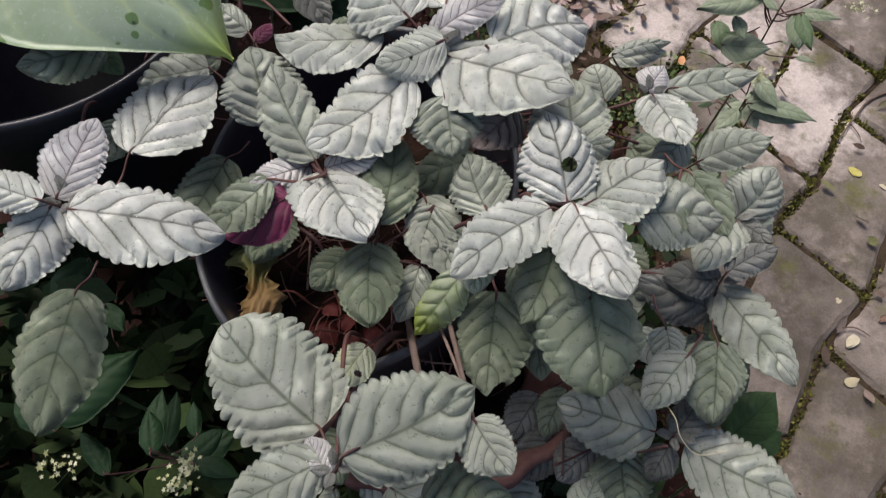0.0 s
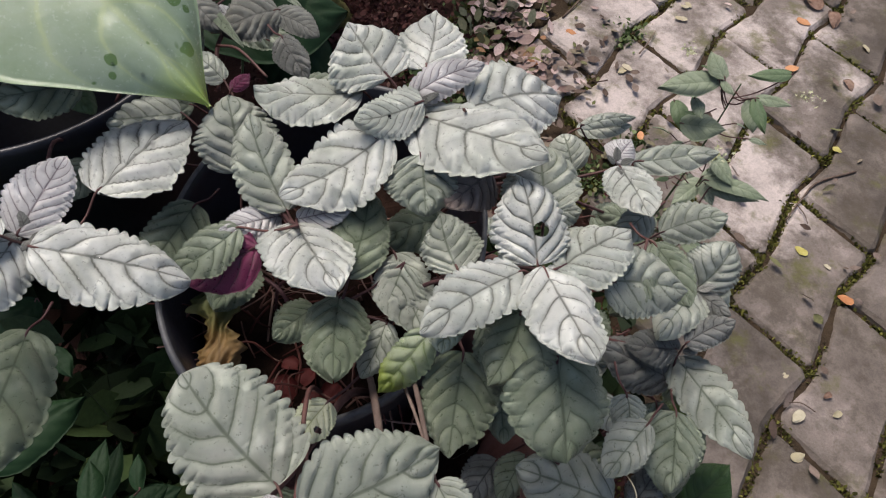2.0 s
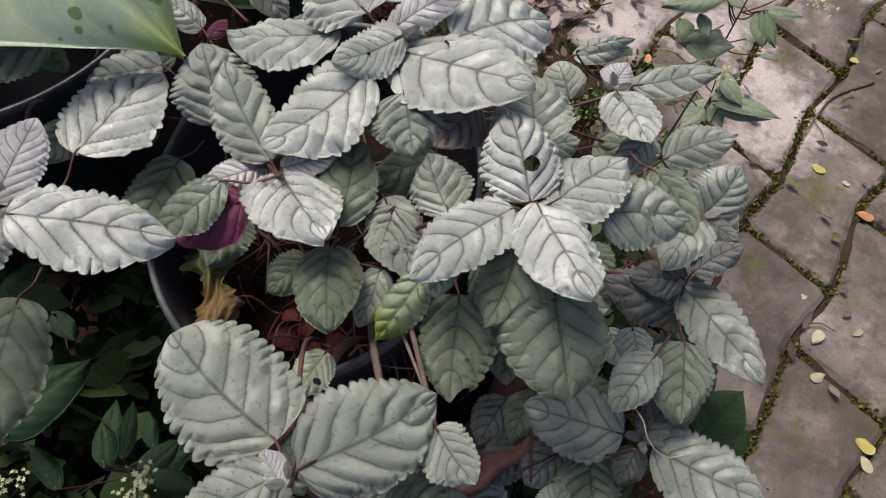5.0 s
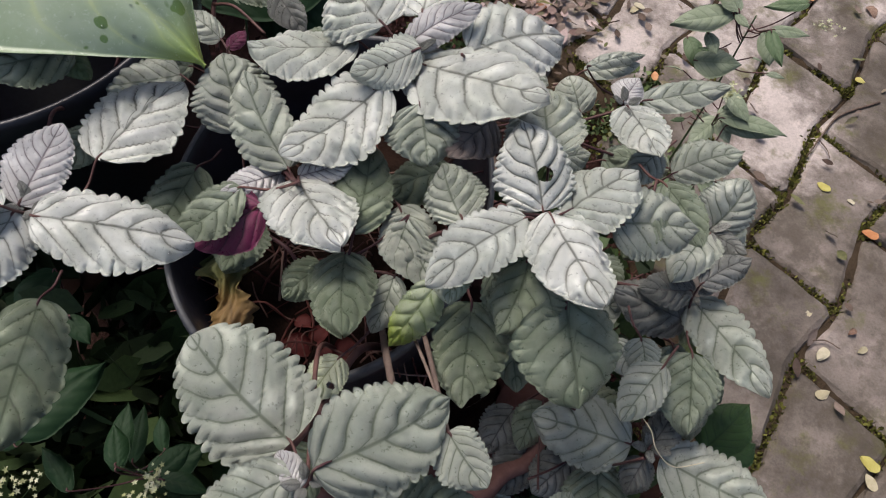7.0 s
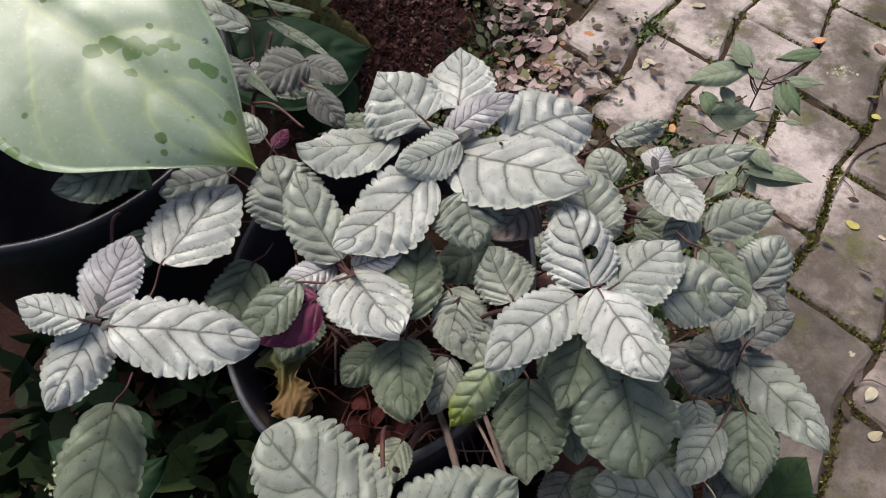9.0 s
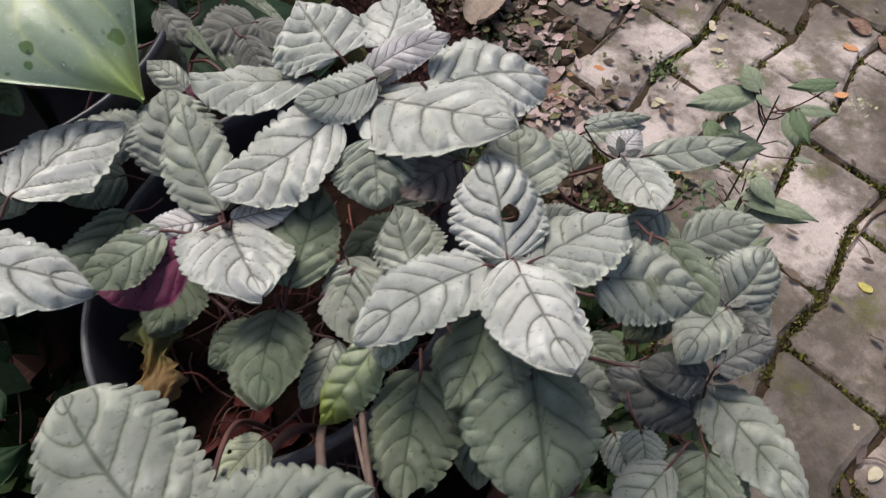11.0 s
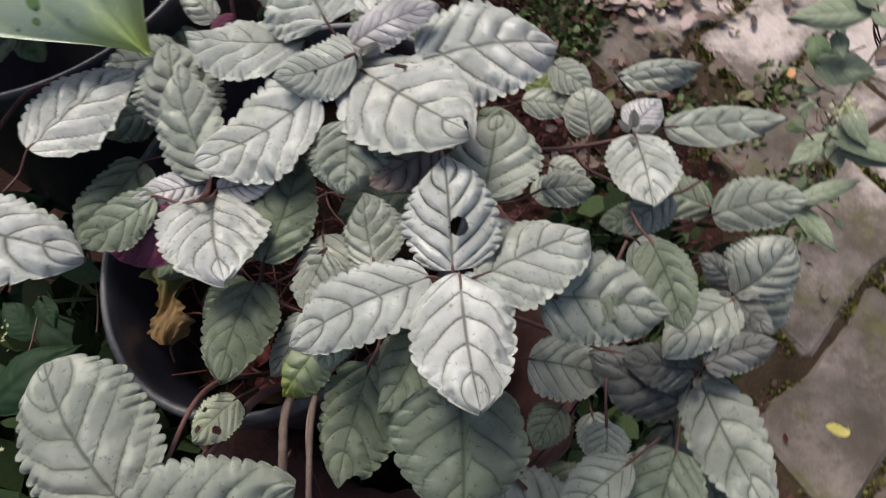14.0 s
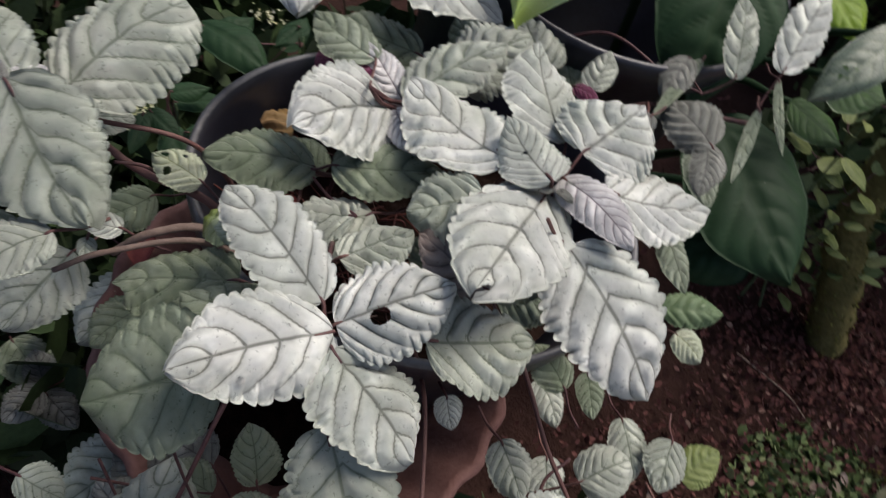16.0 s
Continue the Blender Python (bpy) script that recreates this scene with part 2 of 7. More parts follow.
def leaf_blade(base, tip, normal, width, rng, arch=0.05, fold=0.13, veins=5.0, tooth=0.15, relief=0.080, point=1.0,
               hole=None, res=(128, 12), wave=0.045, fat=0.60, teeth=13.0, curl=0.0):
    """A toothed, quilted leaf blade with two faces. Returns vertices, faces, material indices and its attributes."""
    base, tip = np.asarray(base, float), np.asarray(tip, float)
    length = np.linalg.norm(tip - base)
    ax = (tip - base) / length
    nor = unit(np.asarray(normal, float) - ax * np.dot(normal, ax))
    sd = np.cross(nor, ax)
    nu, nh = res
    u = np.linspace(0, 1, nu + 1)
    v = np.linspace(-1, 1, 2 * nh + 1)
    v = np.sign(v) * np.abs(v) ** 0.85
    U, V = np.meshgrid(u, v, indexing="ij")
    A = np.abs(V)
    right = V > 0
    # outline: broad and round below the middle, drawn out to the tip
    belly = rng.uniform(0.74, 0.86)
    prof = np.clip(np.sin(np.pi * np.clip(U, 0.0008, 0.9992) ** belly), 0, 1) ** ((0.42 + (0.13 + 0.15 * point) * U) * fat / 0.60)
    prof = np.maximum(prof, 0.02)
    # rounded teeth, uneven in step and size, leaning to the tip
    ph = rng.uniform(0, 1)
    scallop = np.zeros_like(U)
    for half_side in (right, ~right):
        count_t = teeth * rng.uniform(0.85, 1.1)
        at = uneven(rng, U, count_t, 0.28) + rng.uniform(0, 1)
        size = rng.uniform(0.65, 1.2, 64)[np.floor(at).astype(int)]
        fr = (at % 1.0) ** 0.8
        scallop = np.where(half_side, (np.clip(4 * fr * (1 - fr), 0, 1) ** 0.6 - 0.75) * size, scallop)
    lob = 1 + 0.045 * np.sin(8 * U + 5 * ph + 1.9 * np.sign(V)) + 0.02 * np.sin(21 * U + 9 * ph + np.sign(V))
    edge = 1 + tooth * scallop * np.clip(A, 0, 1) ** 5 * np.clip(7 * U, 0, 1)
    lop = 1 + rng.uniform(-0.09, 0.09) * np.sign(V)
    half = 0.5 * width * prof * edge * lop * lob
    y = V * half
    # side veins leave the midrib at an angle and bow strongly toward the tip
    sweep = (0.25 * A + 0.15 * A ** 2.6) * (1 - 0.25 * U) * min(width / length / 0.66, 1.3)
    bend = 0.05 * np.sin(4.1 * U + 3 * V + 6 * ph) + 0.025 * np.sin(11 * V + 5 * U + ph)
    run = np.clip((U - sweep + 0.55) / 1.55, 0, 1)
    phase = np.where(right, uneven(rng, run, veins * 1.55, 0.16) + rng.uniform(0, 1), uneven(rng, run, veins * 1.55, 0.16) + rng.uniform(0, 1))
    phase = phase + bend * np.clip(A * 4, 0, 1)
    cell = np.abs(np.sin(np.pi * phase))
    puff = rng.uniform(0.8, 1.2, 64)[np.floor(phase).astype(int) % 32 + np.where(right, 32, 0)]
    fade = np.clip(8 * U, 0, 1) * np.clip(5 * (1 - U), 0, 1)
    z = relief * width * (cell ** 0.58 * puff - 0.76) * fade * np.clip(A * 5, 0, 1) * (1 - 0.50 * A ** 2)
    z -= 0.026 * width * np.exp(-(V / 0.08) ** 2) * fade
    z += fold * width * 0.5 * A * prof                                    # raised halves
    z -= fold * width * 0.75 * A ** 2.4 * prof                              # margins turn down again
    z += arch * length * 4 * U * (1 - U) - curl * length * U ** 3
    droop = rng.uniform(0.02, 0.17)
    z -= droop * width * A ** 2.6 * np.clip(3 * U, 0, 1) * np.where(right, 1.0, rng.uniform(0.3, 1.3))
    z -= rng.uniform(-0.01, 0.05) * length * np.clip((U - 0.7) / 0.3, 0, 1) ** 2
    z += arch * rng.uniform(-0.5, 0.9) * length * np.sin(np.pi * U)
    z += tooth * 0.16 * width * scallop * A ** 6
    for k in range(4):
        a, b, c = rng.uniform(3, 10), rng.uniform(2, 5), rng.uniform(0, 6.3)
        z += wave * width * 0.42 * np.sin(a * U + b * V + c) * A
    for k in range(5):
        a, b, c = rng.uniform(18, 42), rng.uniform(-16, 16), rng.uniform(0, 6.3)
        z += relief * 0.032 * width * np.sin(a * U + b * V + c + 2 * np.sin(5 * U + 4 * V + k)) * fade
    skew = rng.uniform(-0.045, 0.045) * length * np.sin(np.pi * U)
    X = U * length
    P = base + X[..., None] * ax + (y + skew)[..., None] * sd + z[..., None] * nor
    n_row = 2 * nh + 1
    top = P.reshape(-1, 3)
    bottom = (P - 0.00045 * nor).reshape(-1, 3)
    count = len(top)
    I = np.arange(count).reshape(nu + 1, n_row)
    q = np.stack([I[:-1, :-1], I[1:, :-1], I[1:, 1:], I[:-1, 1:]], -1).reshape(-1, 4)
    if hole is not None:
        cu = 0.25 * (U[:-1, :-1] + U[1:, :-1] + U[1:, 1:] + U[:-1, 1:]).ravel()
        cv = 0.25 * (V[:-1, :-1] + V[1:, :-1] + V[1:, 1:] + V[:-1, 1:]).ravel()
        keep = np.ones(len(q), bool)
        for hu, hv, hr in hole:
            keep &= ((cu - hu) * length) ** 2 + ((cv - hv) * 0.5 * width * 0.95) ** 2 > hr ** 2
        q = q[keep]
    flip = q[:, ::-1] + count
    faces = [tuple(f) for f in q] + [tuple(f) for f in flip]
    rimloop = np.concatenate([I[:, 0], I[-1, 1:], I[::-1, -1][1:], I[0, ::-1][1:-1]])
    for a, b in zip(rimloop, np.roll(rimloop, -1)):
        faces.append((a, b, b + count, a + count))
    idx = [0] * len(q) + [1] * len(flip) + [0] * len(rimloop)
    att = {"phase": np.tile(phase.ravel(), 2), "across": np.tile(V.ravel(), 2), "along": np.tile(U.ravel(), 2)}
    return np.vstack([top, bottom]), faces, idx, att


def leaf(stem, base, tip, normal, width, tone=0, seed=1, joint=None, name="leaf", upper=None, lower=None, **shape):
    """A leaf with its stalk, a part of the stem."""
    rng = np.random.default_rng(seed)
    v, f, idx, att = leaf_blade(base, tip, normal, width, rng, **shape)
    if joint is not None and np.linalg.norm(np.subtract(joint, base)) > 0.003:
        b, j = np.asarray(base, float), np.asarray(joint, float)
        mid = 0.5 * (b + j) + np.array([0, 0, -0.12 * np.linalg.norm(b - j)])
        inside = b + 0.12 * (np.asarray(tip, float) - b) - unit(normal) * 0.0008
        tv, tf = tube(spline([j, mid, b, inside], 5), np.linspace(0.0008, 0.0006, 16), 6)
        n0 = len(v)
        v = np.vstack([v, tv])
        f = f + [tuple(i + n0 for i in face) for face in tf]
        idx = idx + [2] * len(tf)
        att = {k: np.concatenate([a, np.full(len(tv), 0.5)]) for k, a in att.items()}
    return mesh_object(name, v, f, [upper or LEAF[tone], lower or UNDER, STEM], stem, True, idx, att)


DROP = Mat("water", 0.04, 0.5)
DROP.b.inputs["Transmission Weight"].default_value = 1.0
DROP.b.inputs["IOR"].default_value = 1.33


def drop_mesh():
    v, f = [], []
    for ring_r, h in ((1.0, -0.1), (0.93, 0.25), (0.70, 0.50), (0.36, 0.65)):
        v += [(1.15 * ring_r * math.cos(2 * math.pi * j / 10), ring_r * math.sin(2 * math.pi * j / 10), h) for j in range(10)]
    v.append((0, 0, 0.70))
    for q in range(3):
        f += [(q * 10 + j, q * 10 + (j + 1) % 10, (q + 1) * 10 + (j + 1) % 10, (q + 1) * 10 + j) for j in range(10)]
    f += [(30 + j, 30 + (j + 1) % 10, 40) for j in range(10)]
    me = bpy.data.meshes.new("water_drop")
    me.from_pydata(v, [], f)
    me.polygons.foreach_set("use_smooth", np.ones(len(f), dtype=bool))
    me.materials.append(DROP.m)
    return me


DROP_MESH = drop_mesh()


def drops(stem_part, blade, count, seed):
    """Single water drops lying on a leaf blade, parts of its stem."""
    rng = np.random.default_rng(seed)
    for k in range(count):
        i = int(rng.integers(10, 118)) * 25 + int(rng.integers(3, 22))
        vert = blade.data.vertices[i]
        r = rng.uniform(0.0004, 0.0011) * (1.5 if rng.uniform() < 0.2 else 1.0)
        ob = new("water_drop", DROP_MESH)
        ob.parent = stem_part
        turn = vert.normal.to_track_quat("Z", "Y").to_matrix().to_4x4()
        ob.matrix_local = Matrix.Translation(vert.co) @ turn @ Matrix.Rotation(rng.uniform(0, 6.28), 4, "Z") @ Matrix.Scale(r, 4)


def stem(plant, points, r0=0.0014, r1=0.0009, name="stem", mat=None):
    pts = spline(points, 10)
    v, f = tube(pts, np.linspace(r0, r1, len(pts)) * (1 + 0.06 * np.sin(np.arange(len(pts)) * 2.1)), 8)
    ob = mesh_object(name, v, f, [mat or STEM], plant)
    ob.matrix_parent_inverse = Matrix.Translation(plant.location).inverted()
    return ob


def world_noise(m, scale, detail=4.0, rough=0.55):
    n = m.node("ShaderNodeTexNoise", Scale=scale, Detail=detail, Roughness=rough)
    m.link(m.node("ShaderNodeNewGeometry").outputs["Position"], n.inputs["Vector"])
    return n.outputs["Fac"]


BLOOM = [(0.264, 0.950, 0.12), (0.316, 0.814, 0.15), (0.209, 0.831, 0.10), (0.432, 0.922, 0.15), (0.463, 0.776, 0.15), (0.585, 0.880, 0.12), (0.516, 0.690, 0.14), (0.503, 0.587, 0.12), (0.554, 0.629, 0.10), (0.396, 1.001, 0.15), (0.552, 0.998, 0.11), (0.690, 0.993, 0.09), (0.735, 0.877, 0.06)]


def paver_material():
    m = Mat("weathered_concrete", 0.8, 0.25)
    big, mid, fine = world_noise(m, 9.0, 3.0), world_noise(m, 30.0, 5.0, 0.65), world_noise(m, 330.0, 4.0, 0.7)
    f = m.math("ADD", m.math("MULTIPLY", big, 0.62), m.math("MULTIPLY", mid, 0.38))
    f = m.math("ADD", f, m.math("MULTIPLY", m.math("SUBTRACT", m.rand(), 0.5), 0.11))
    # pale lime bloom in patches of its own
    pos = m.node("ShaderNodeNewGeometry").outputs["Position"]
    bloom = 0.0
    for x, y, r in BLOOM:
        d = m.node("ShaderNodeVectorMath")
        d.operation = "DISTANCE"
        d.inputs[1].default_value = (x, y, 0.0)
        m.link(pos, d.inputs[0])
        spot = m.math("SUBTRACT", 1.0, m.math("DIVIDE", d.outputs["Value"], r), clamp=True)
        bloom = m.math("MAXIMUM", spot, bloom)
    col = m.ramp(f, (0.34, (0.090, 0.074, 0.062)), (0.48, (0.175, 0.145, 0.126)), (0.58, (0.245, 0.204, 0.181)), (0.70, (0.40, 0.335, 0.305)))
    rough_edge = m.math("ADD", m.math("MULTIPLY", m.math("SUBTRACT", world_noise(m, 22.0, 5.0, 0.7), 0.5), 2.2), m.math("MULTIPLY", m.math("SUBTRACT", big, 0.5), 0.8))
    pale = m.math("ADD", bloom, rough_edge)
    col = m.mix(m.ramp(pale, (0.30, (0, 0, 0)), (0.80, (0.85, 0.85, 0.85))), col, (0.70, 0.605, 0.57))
    speck = m.ramp(fine, (0.36, (0.5, 0.5, 0.5)), (0.5, (1, 1, 1)), (0.66, (1.3, 1.3, 1.3)))
    col = m.mix(0.28, col, speck, "MULTIPLY")
    green = m.ramp(world_noise(m, 13.0, 5.0, 0.7), (0.54, (0, 0, 0)), (0.66, (0.72, 0.72, 0.72)))
    col = m.mix(green, col, (0.125, 0.125, 0.035))
    # dark algae film in patches, with thin rims and streaks
    film = m.math("ADD", m.math("MULTIPLY", world_noise(m, 11.0, 7.0, 0.72), 0.75), m.math("MULTIPLY", world_noise(m, 75.0, 4.0, 0.7), 0.25))
    film = m.ramp(film, (0.47, (0, 0, 0)), (0.55, (0.55, 0.55, 0.55)), (0.66, (0.8, 0.8, 0.8)))
    film = m.math("MULTIPLY", film, m.ramp(pale, (0.45, (1, 1, 1)), (0.95, (0.25, 0.25, 0.25))))
    col = m.mix(film, col, (0.082, 0.066, 0.048))
    m.set("Base Color", col)
    m.set("Roughness", m.math("ADD", m.math("MULTIPLY", mid, 0.4), 0.55))
    m.bump(m.math("ADD", m.math("MULTIPLY", fine, 0.5), mid), 0.8, 0.003)
    return m.m


def island_material(name, stops, rough=0.75, bump=0.3):
    """Loose pieces, each of its own shade."""
    m = Mat(name, rough, 0.25)
    r = m.node("ShaderNodeNewGeometry").outputs["Random Per Island"]
    col = m.ramp(r, *stops)
    f = world_noise(m, 240.0, 4.0, 0.7)
    col = m.mix(0.6, col, m.ramp(f, (0.3, (0.55, 0.55, 0.55)), (0.7, (1.25, 1.25, 1.25))), "MULTIPLY")
    m.set("Base Color", col)
    m.bump(f, bump, 0.001)
    return m.m


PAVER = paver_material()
BED = plain("joint_earth", (0.024, 0.017, 0.012), (0.080, 0.056, 0.036), 30.0, 0.9, 0.1, 1.0, 0.004, 10.0)
RED_POT = plain("red_brown_clay", (0.13, 0.060, 0.053), (0.245, 0.135, 0.120), 22.0, 0.75, 0.25, 0.5, 0.002, 9.0)
LITTER = island_material("dry_leaf_litter", [(0.0, (0.21, 0.135, 0.118)), (0.25, (0.36, 0.255, 0.228)), (0.55, (0.53, 0.385, 0.36)), (0.82, (0.67, 0.53, 0.50)), (0.93, (0.20, 0.22, 0.08)), (1.0, (0.40, 0.19, 0.11))])
OLD_LITTER = island_material("rotting_leaf_litter", [(0.0, (0.09, 0.058, 0.045)), (0.3, (0.16, 0.115, 0.092)), (0.7, (0.25, 0.19, 0.16)), (0.93, (0.15, 0.16, 0.06)), (1.0, (0.40, 0.30, 0.25))])
CRUMB = island_material("dark_leaf_crumbs", [(0.0, (0.034, 0.011, 0.010)), (0.5, (0.082, 0.027, 0.024)), (0.93, (0.13, 0.050, 0.042)), (1.0, (0.28, 0.18, 0.145))])
MOSS = island_material("moss", [(0.0, (0.06, 0.058, 0.016)), (0.5, (0.14, 0.14, 0.032)), (1.0, (0.24, 0.235, 0.06))], 0.9, 1.0)
HERB = island_material("ground_cover", [(0.0, (0.06, 0.09, 0.03)), (0.6, (0.16, 0.22, 0.085)), (1.0, (0.30, 0.345, 0.17))], 0.6)
PALE_HERB = island_material("grey_green_weed", [(0.0, (0.15, 0.16, 0.085)), (0.6, (0.29, 0.29, 0.18)), (1.0, (0.43, 0.41, 0.30))], 0.6)
# dark green leaves, with shade of the plants around put into the colour
SHADE = island_material("shade_tinted_leaves", [(0.0, (0.016, 0.027, 0.012)), (0.6, (0.036, 0.060, 0.022)), (1.0, (0.065, 0.105, 0.038))], 0.6)
FIBRE = island_material("red_fibres", [(0.0, (0.06, 0.02, 0.018)), (0.5, (0.16, 0.05, 0.04)), (1.0, (0.34, 0.22, 0.18))], 0.7)
FLOWER = island_material("white_petals", [(0.0, (0.36, 0.38, 0.18)), (1.0, (0.66, 0.66, 0.48))], 0.6)
TWIG = plain("twig_bark", (0.10, 0.07, 0.055), (0.28, 0.21, 0.17), 90.0, 0.85, 0.15, 0.6)
BARK = plain("mossy_bark", (0.09, 0.08, 0.027), (0.24, 0.20, 0.08), 26.0, 0.9, 0.1, 0.9, 0.004)


# ---------------- ground ----------------
def ground_sheet():
    xs = np.unique(np.concatenate([np.linspace(-1.2, 1.6, 70), [-300, -60, -15, -5, -2.5, 3, 6, 15, 60, 300]]))
    ys = np.unique(np.concatenate([np.linspace(-0.8, 2.4, 80), [-300, -60, -15, -5, -2, 3.5, 6, 15, 60, 300]]))
    Xg, Yg = np.meshgrid(xs, ys, indexing="ij")
    Z = np.array([[0.014 * noise.noise(Vector((a * 7, b * 7, 0.3))) + 0.006 * noise.noise(Vector((a * 25, b * 25, 2.3))) - 0.034 + (0.024 if a < 0.06 else 0.0) for b in ys] for a in xs])
    v = np.stack([Xg, Yg, Z], -1).reshape(-1, 3)
    I = np.arange(len(v)).reshape(Xg.shape)
    q = np.stack([I[:-1, :-1], I[1:, :-1], I[1:, 1:], I[:-1, 1:]], -1).reshape(-1, 4)
    ob = mesh_object("ground", v, q, [GROUND])
    return tagged(ob, "dark reddish damp garden soil around the pots", "ground", kind="structure")


ground_sheet()

# interlocking pavers: zigzag sides along P_STEP, straight ends along the other way
P_STEP, Q_STEP, R_STEP = np.array([0.140, 0.183]), np.array([0.072, 0.064]), np.array([-0.024, 0.170])
P_ORG = np.array([0.534, 0.351])


def paver_corners(k, m):
    """The six corners of a paver, and of the joints round it."""
    U = lambda a, b: P_ORG + a * R_STEP + b * P_STEP
    W = lambda a, b: U(a, b) - Q_STEP
    return np.array([U(k, m), W(k, m + 1), U(k, m + 1), W(k + 1, m + 1), U(k + 1, m), W(k + 1, m)])


def paver_mesh(name, seed):
    rng = np.random.default_rng(seed)
    c = paver_corners(0, 0)
    mid = c.mean(0)
    c = c - mid
    ring = []
    for i in range(6):
        a, b = c[i], c[(i + 1) % 6]
        for s in (0.09, 0.27, 0.5, 0.73, 0.91):
            ring.append(a + (b - a) * s)
    ring = np.array(ring)
    n = len(ring)

    area = sum(ring[i][0] * ring[(i + 1) % n][1] - ring[i][1] * ring[(i + 1) % n][0] for i in range(n))
    turn = 1.0 if area > 0 else -1.0

    def inset(d, jit):
        out = []
        for i in range(n):
            t1, t2 = unit(ring[i] - ring[i - 1]), unit(ring[(i + 1) % n] - ring[i])
            nrm = turn * (np.array([-t1[1], t1[0]]) + np.array([-t2[1], t2[0]]))
            nrm = nrm / max(nrm @ nrm / 2, 0.7)
            out.append(ring[i] + nrm * (d + rng.uniform(0, jit)))
        return np.array(out)

    v, f = [], []
    for d, z, jit in ((0.0004, -0.045, 0.0006), (0.0008, -0.0085, 0.0030), (0.0034, -0.0032, 0.0040), (0.0085, 0.0, 0.004)):
        for p in inset(d, jit):
            v.append((p[0], p[1], z + (0.0 if z == 0.0 else rng.uniform(-0.0007, 0.0007))))
    for r in range(3):
        for i in range(n):
            j = (i + 1) % n
            f.append((r * n + i, r * n + j, (r + 1) * n + j, (r + 1) * n + i))
    inner = [np.array(v[3 * n + i]) for i in range(n)]
    base = len(v)
    for i in range(n):
        p = inner[i] * 0.55
        v.append((p[0], p[1], 0.0004))
    v.append((0, 0, 0.0006))
    for i in range(n):
        j = (i + 1) % n
        f.append((3 * n + i, 3 * n + j, base + j, base + i))
        f.append((base + i, base + j, base + n))
    me = bpy.data.meshes.new(name)
    me.from_pydata([tuple(p) for p in v], [], f)
    me.materials.append(PAVER)
    me.polygons.foreach_set("use_smooth", np.zeros(len(f), dtype=bool))
    me.update()
    return me


# ---------------- pots ----------------
def lathe(profile, segs=72, flute=0.0, flutes=0):
    verts, faces = [], []
    for r, z in profile:
        for k in range(segs):
            th = 2 * math.pi * k / segs
            rr = r * (1 + flute * math.cos(flutes * th))
            verts.append((rr * math.cos(th), rr * math.sin(th), z))
    for i in range(len(profile) - 1):
        for k in range(segs):
            j = (k + 1) % segs
            faces.append((i * segs + k, i * segs + j, (i + 1) * segs + j, (i + 1) * segs + k))
    return verts, faces


def soil_disc(radius, z, seed):
    sv, sf = lathe([(radius * k, z) for k in np.linspace(1, 0.01, 26)], 64)
    sv = [(a, b, c + 0.007 * noise.noise(Vector((a * 45, b * 45, seed))) + 0.004 * noise.noise(Vector((a * 150, b * 150, seed)))) for a, b, c in sv]
    return sv, sf


def pot(at, radius, height, label, soil_drop=0.05, mat=None, fluted=False):
    x, y, z = at
    root = empty("plant_pot", label, "plant pot", (x, y, z - height))
    R, H = radius, height
    if fluted:
        prof = [(0.0005, 0.0), (R * 0.66, 0.0), (R * 0.68, 0.006), (R * 0.95, H - 0.03), (R, H - 0.02), (R, H - 0.004), (R * 0.97, H), (R * 0.94, H - 0.003), (R * 0.84, H - 0.022), (R * 0.70, H - 0.045), (R * 0.62, H - 0.06), (R * 0.55, 0.02), (0.0005, 0.02)]
        v, f = lathe(prof, 144, 0.016, 22)
    else:
        prof = [(0.0005, 0.0), (R * 0.70, 0.0), (R * 0.73, 0.004), (R * 0.935, H - 0.030), (R * 0.985, H - 0.028), (R, H - 0.006),
                (R * 0.995, H - 0.0015), (R * 0.98, H), (R * 0.962, H - 0.0015), (R * 0.945, H - 0.010), (R * 0.915, H - 0.03), (R * 0.70, 0.012), (0.0005, 0.012)]
        v, f = lathe(prof, 96)
    segs = len(v) // len(prof)
    # top rim faces take the paler colour of wear and highlight
    worn = [0 if fluted or R > 0.12 else int(5 <= k // segs <= 7) for k in range(len(f))]
    mesh_object("wall", v, f, [mat or POT, RIM], root, True, worn)
    top = H - soil_drop
    sv, sf = soil_disc((R * 0.60 if fluted else R * (0.66 + 0.245 * top / H)) - 0.001, top, 1.7 + x)
    mesh_object("soil", sv, sf, [SOIL], root, label="dark crumbly potting soil")
    return root


pot((-0.008, 0.187, 0.368), 0.125, 0.378, "large fluted red-brown clay pot under the black pot", 0.10, RED_POT, True)
oval = pot((-0.0505, 0.2357, 0.468), 0.0960, 0.205, "slightly oval black plastic pot with a worn, highlighted grey rim")
oval.scale = (1.0, 1.30, 1.0)
oval.rotation_euler = (0, 0, -0.24)
pot((-0.3166, 0.4267, 0.457), 0.150, 0.467, "tall wide black plastic pot with dark soil behind the plant", 0.27)


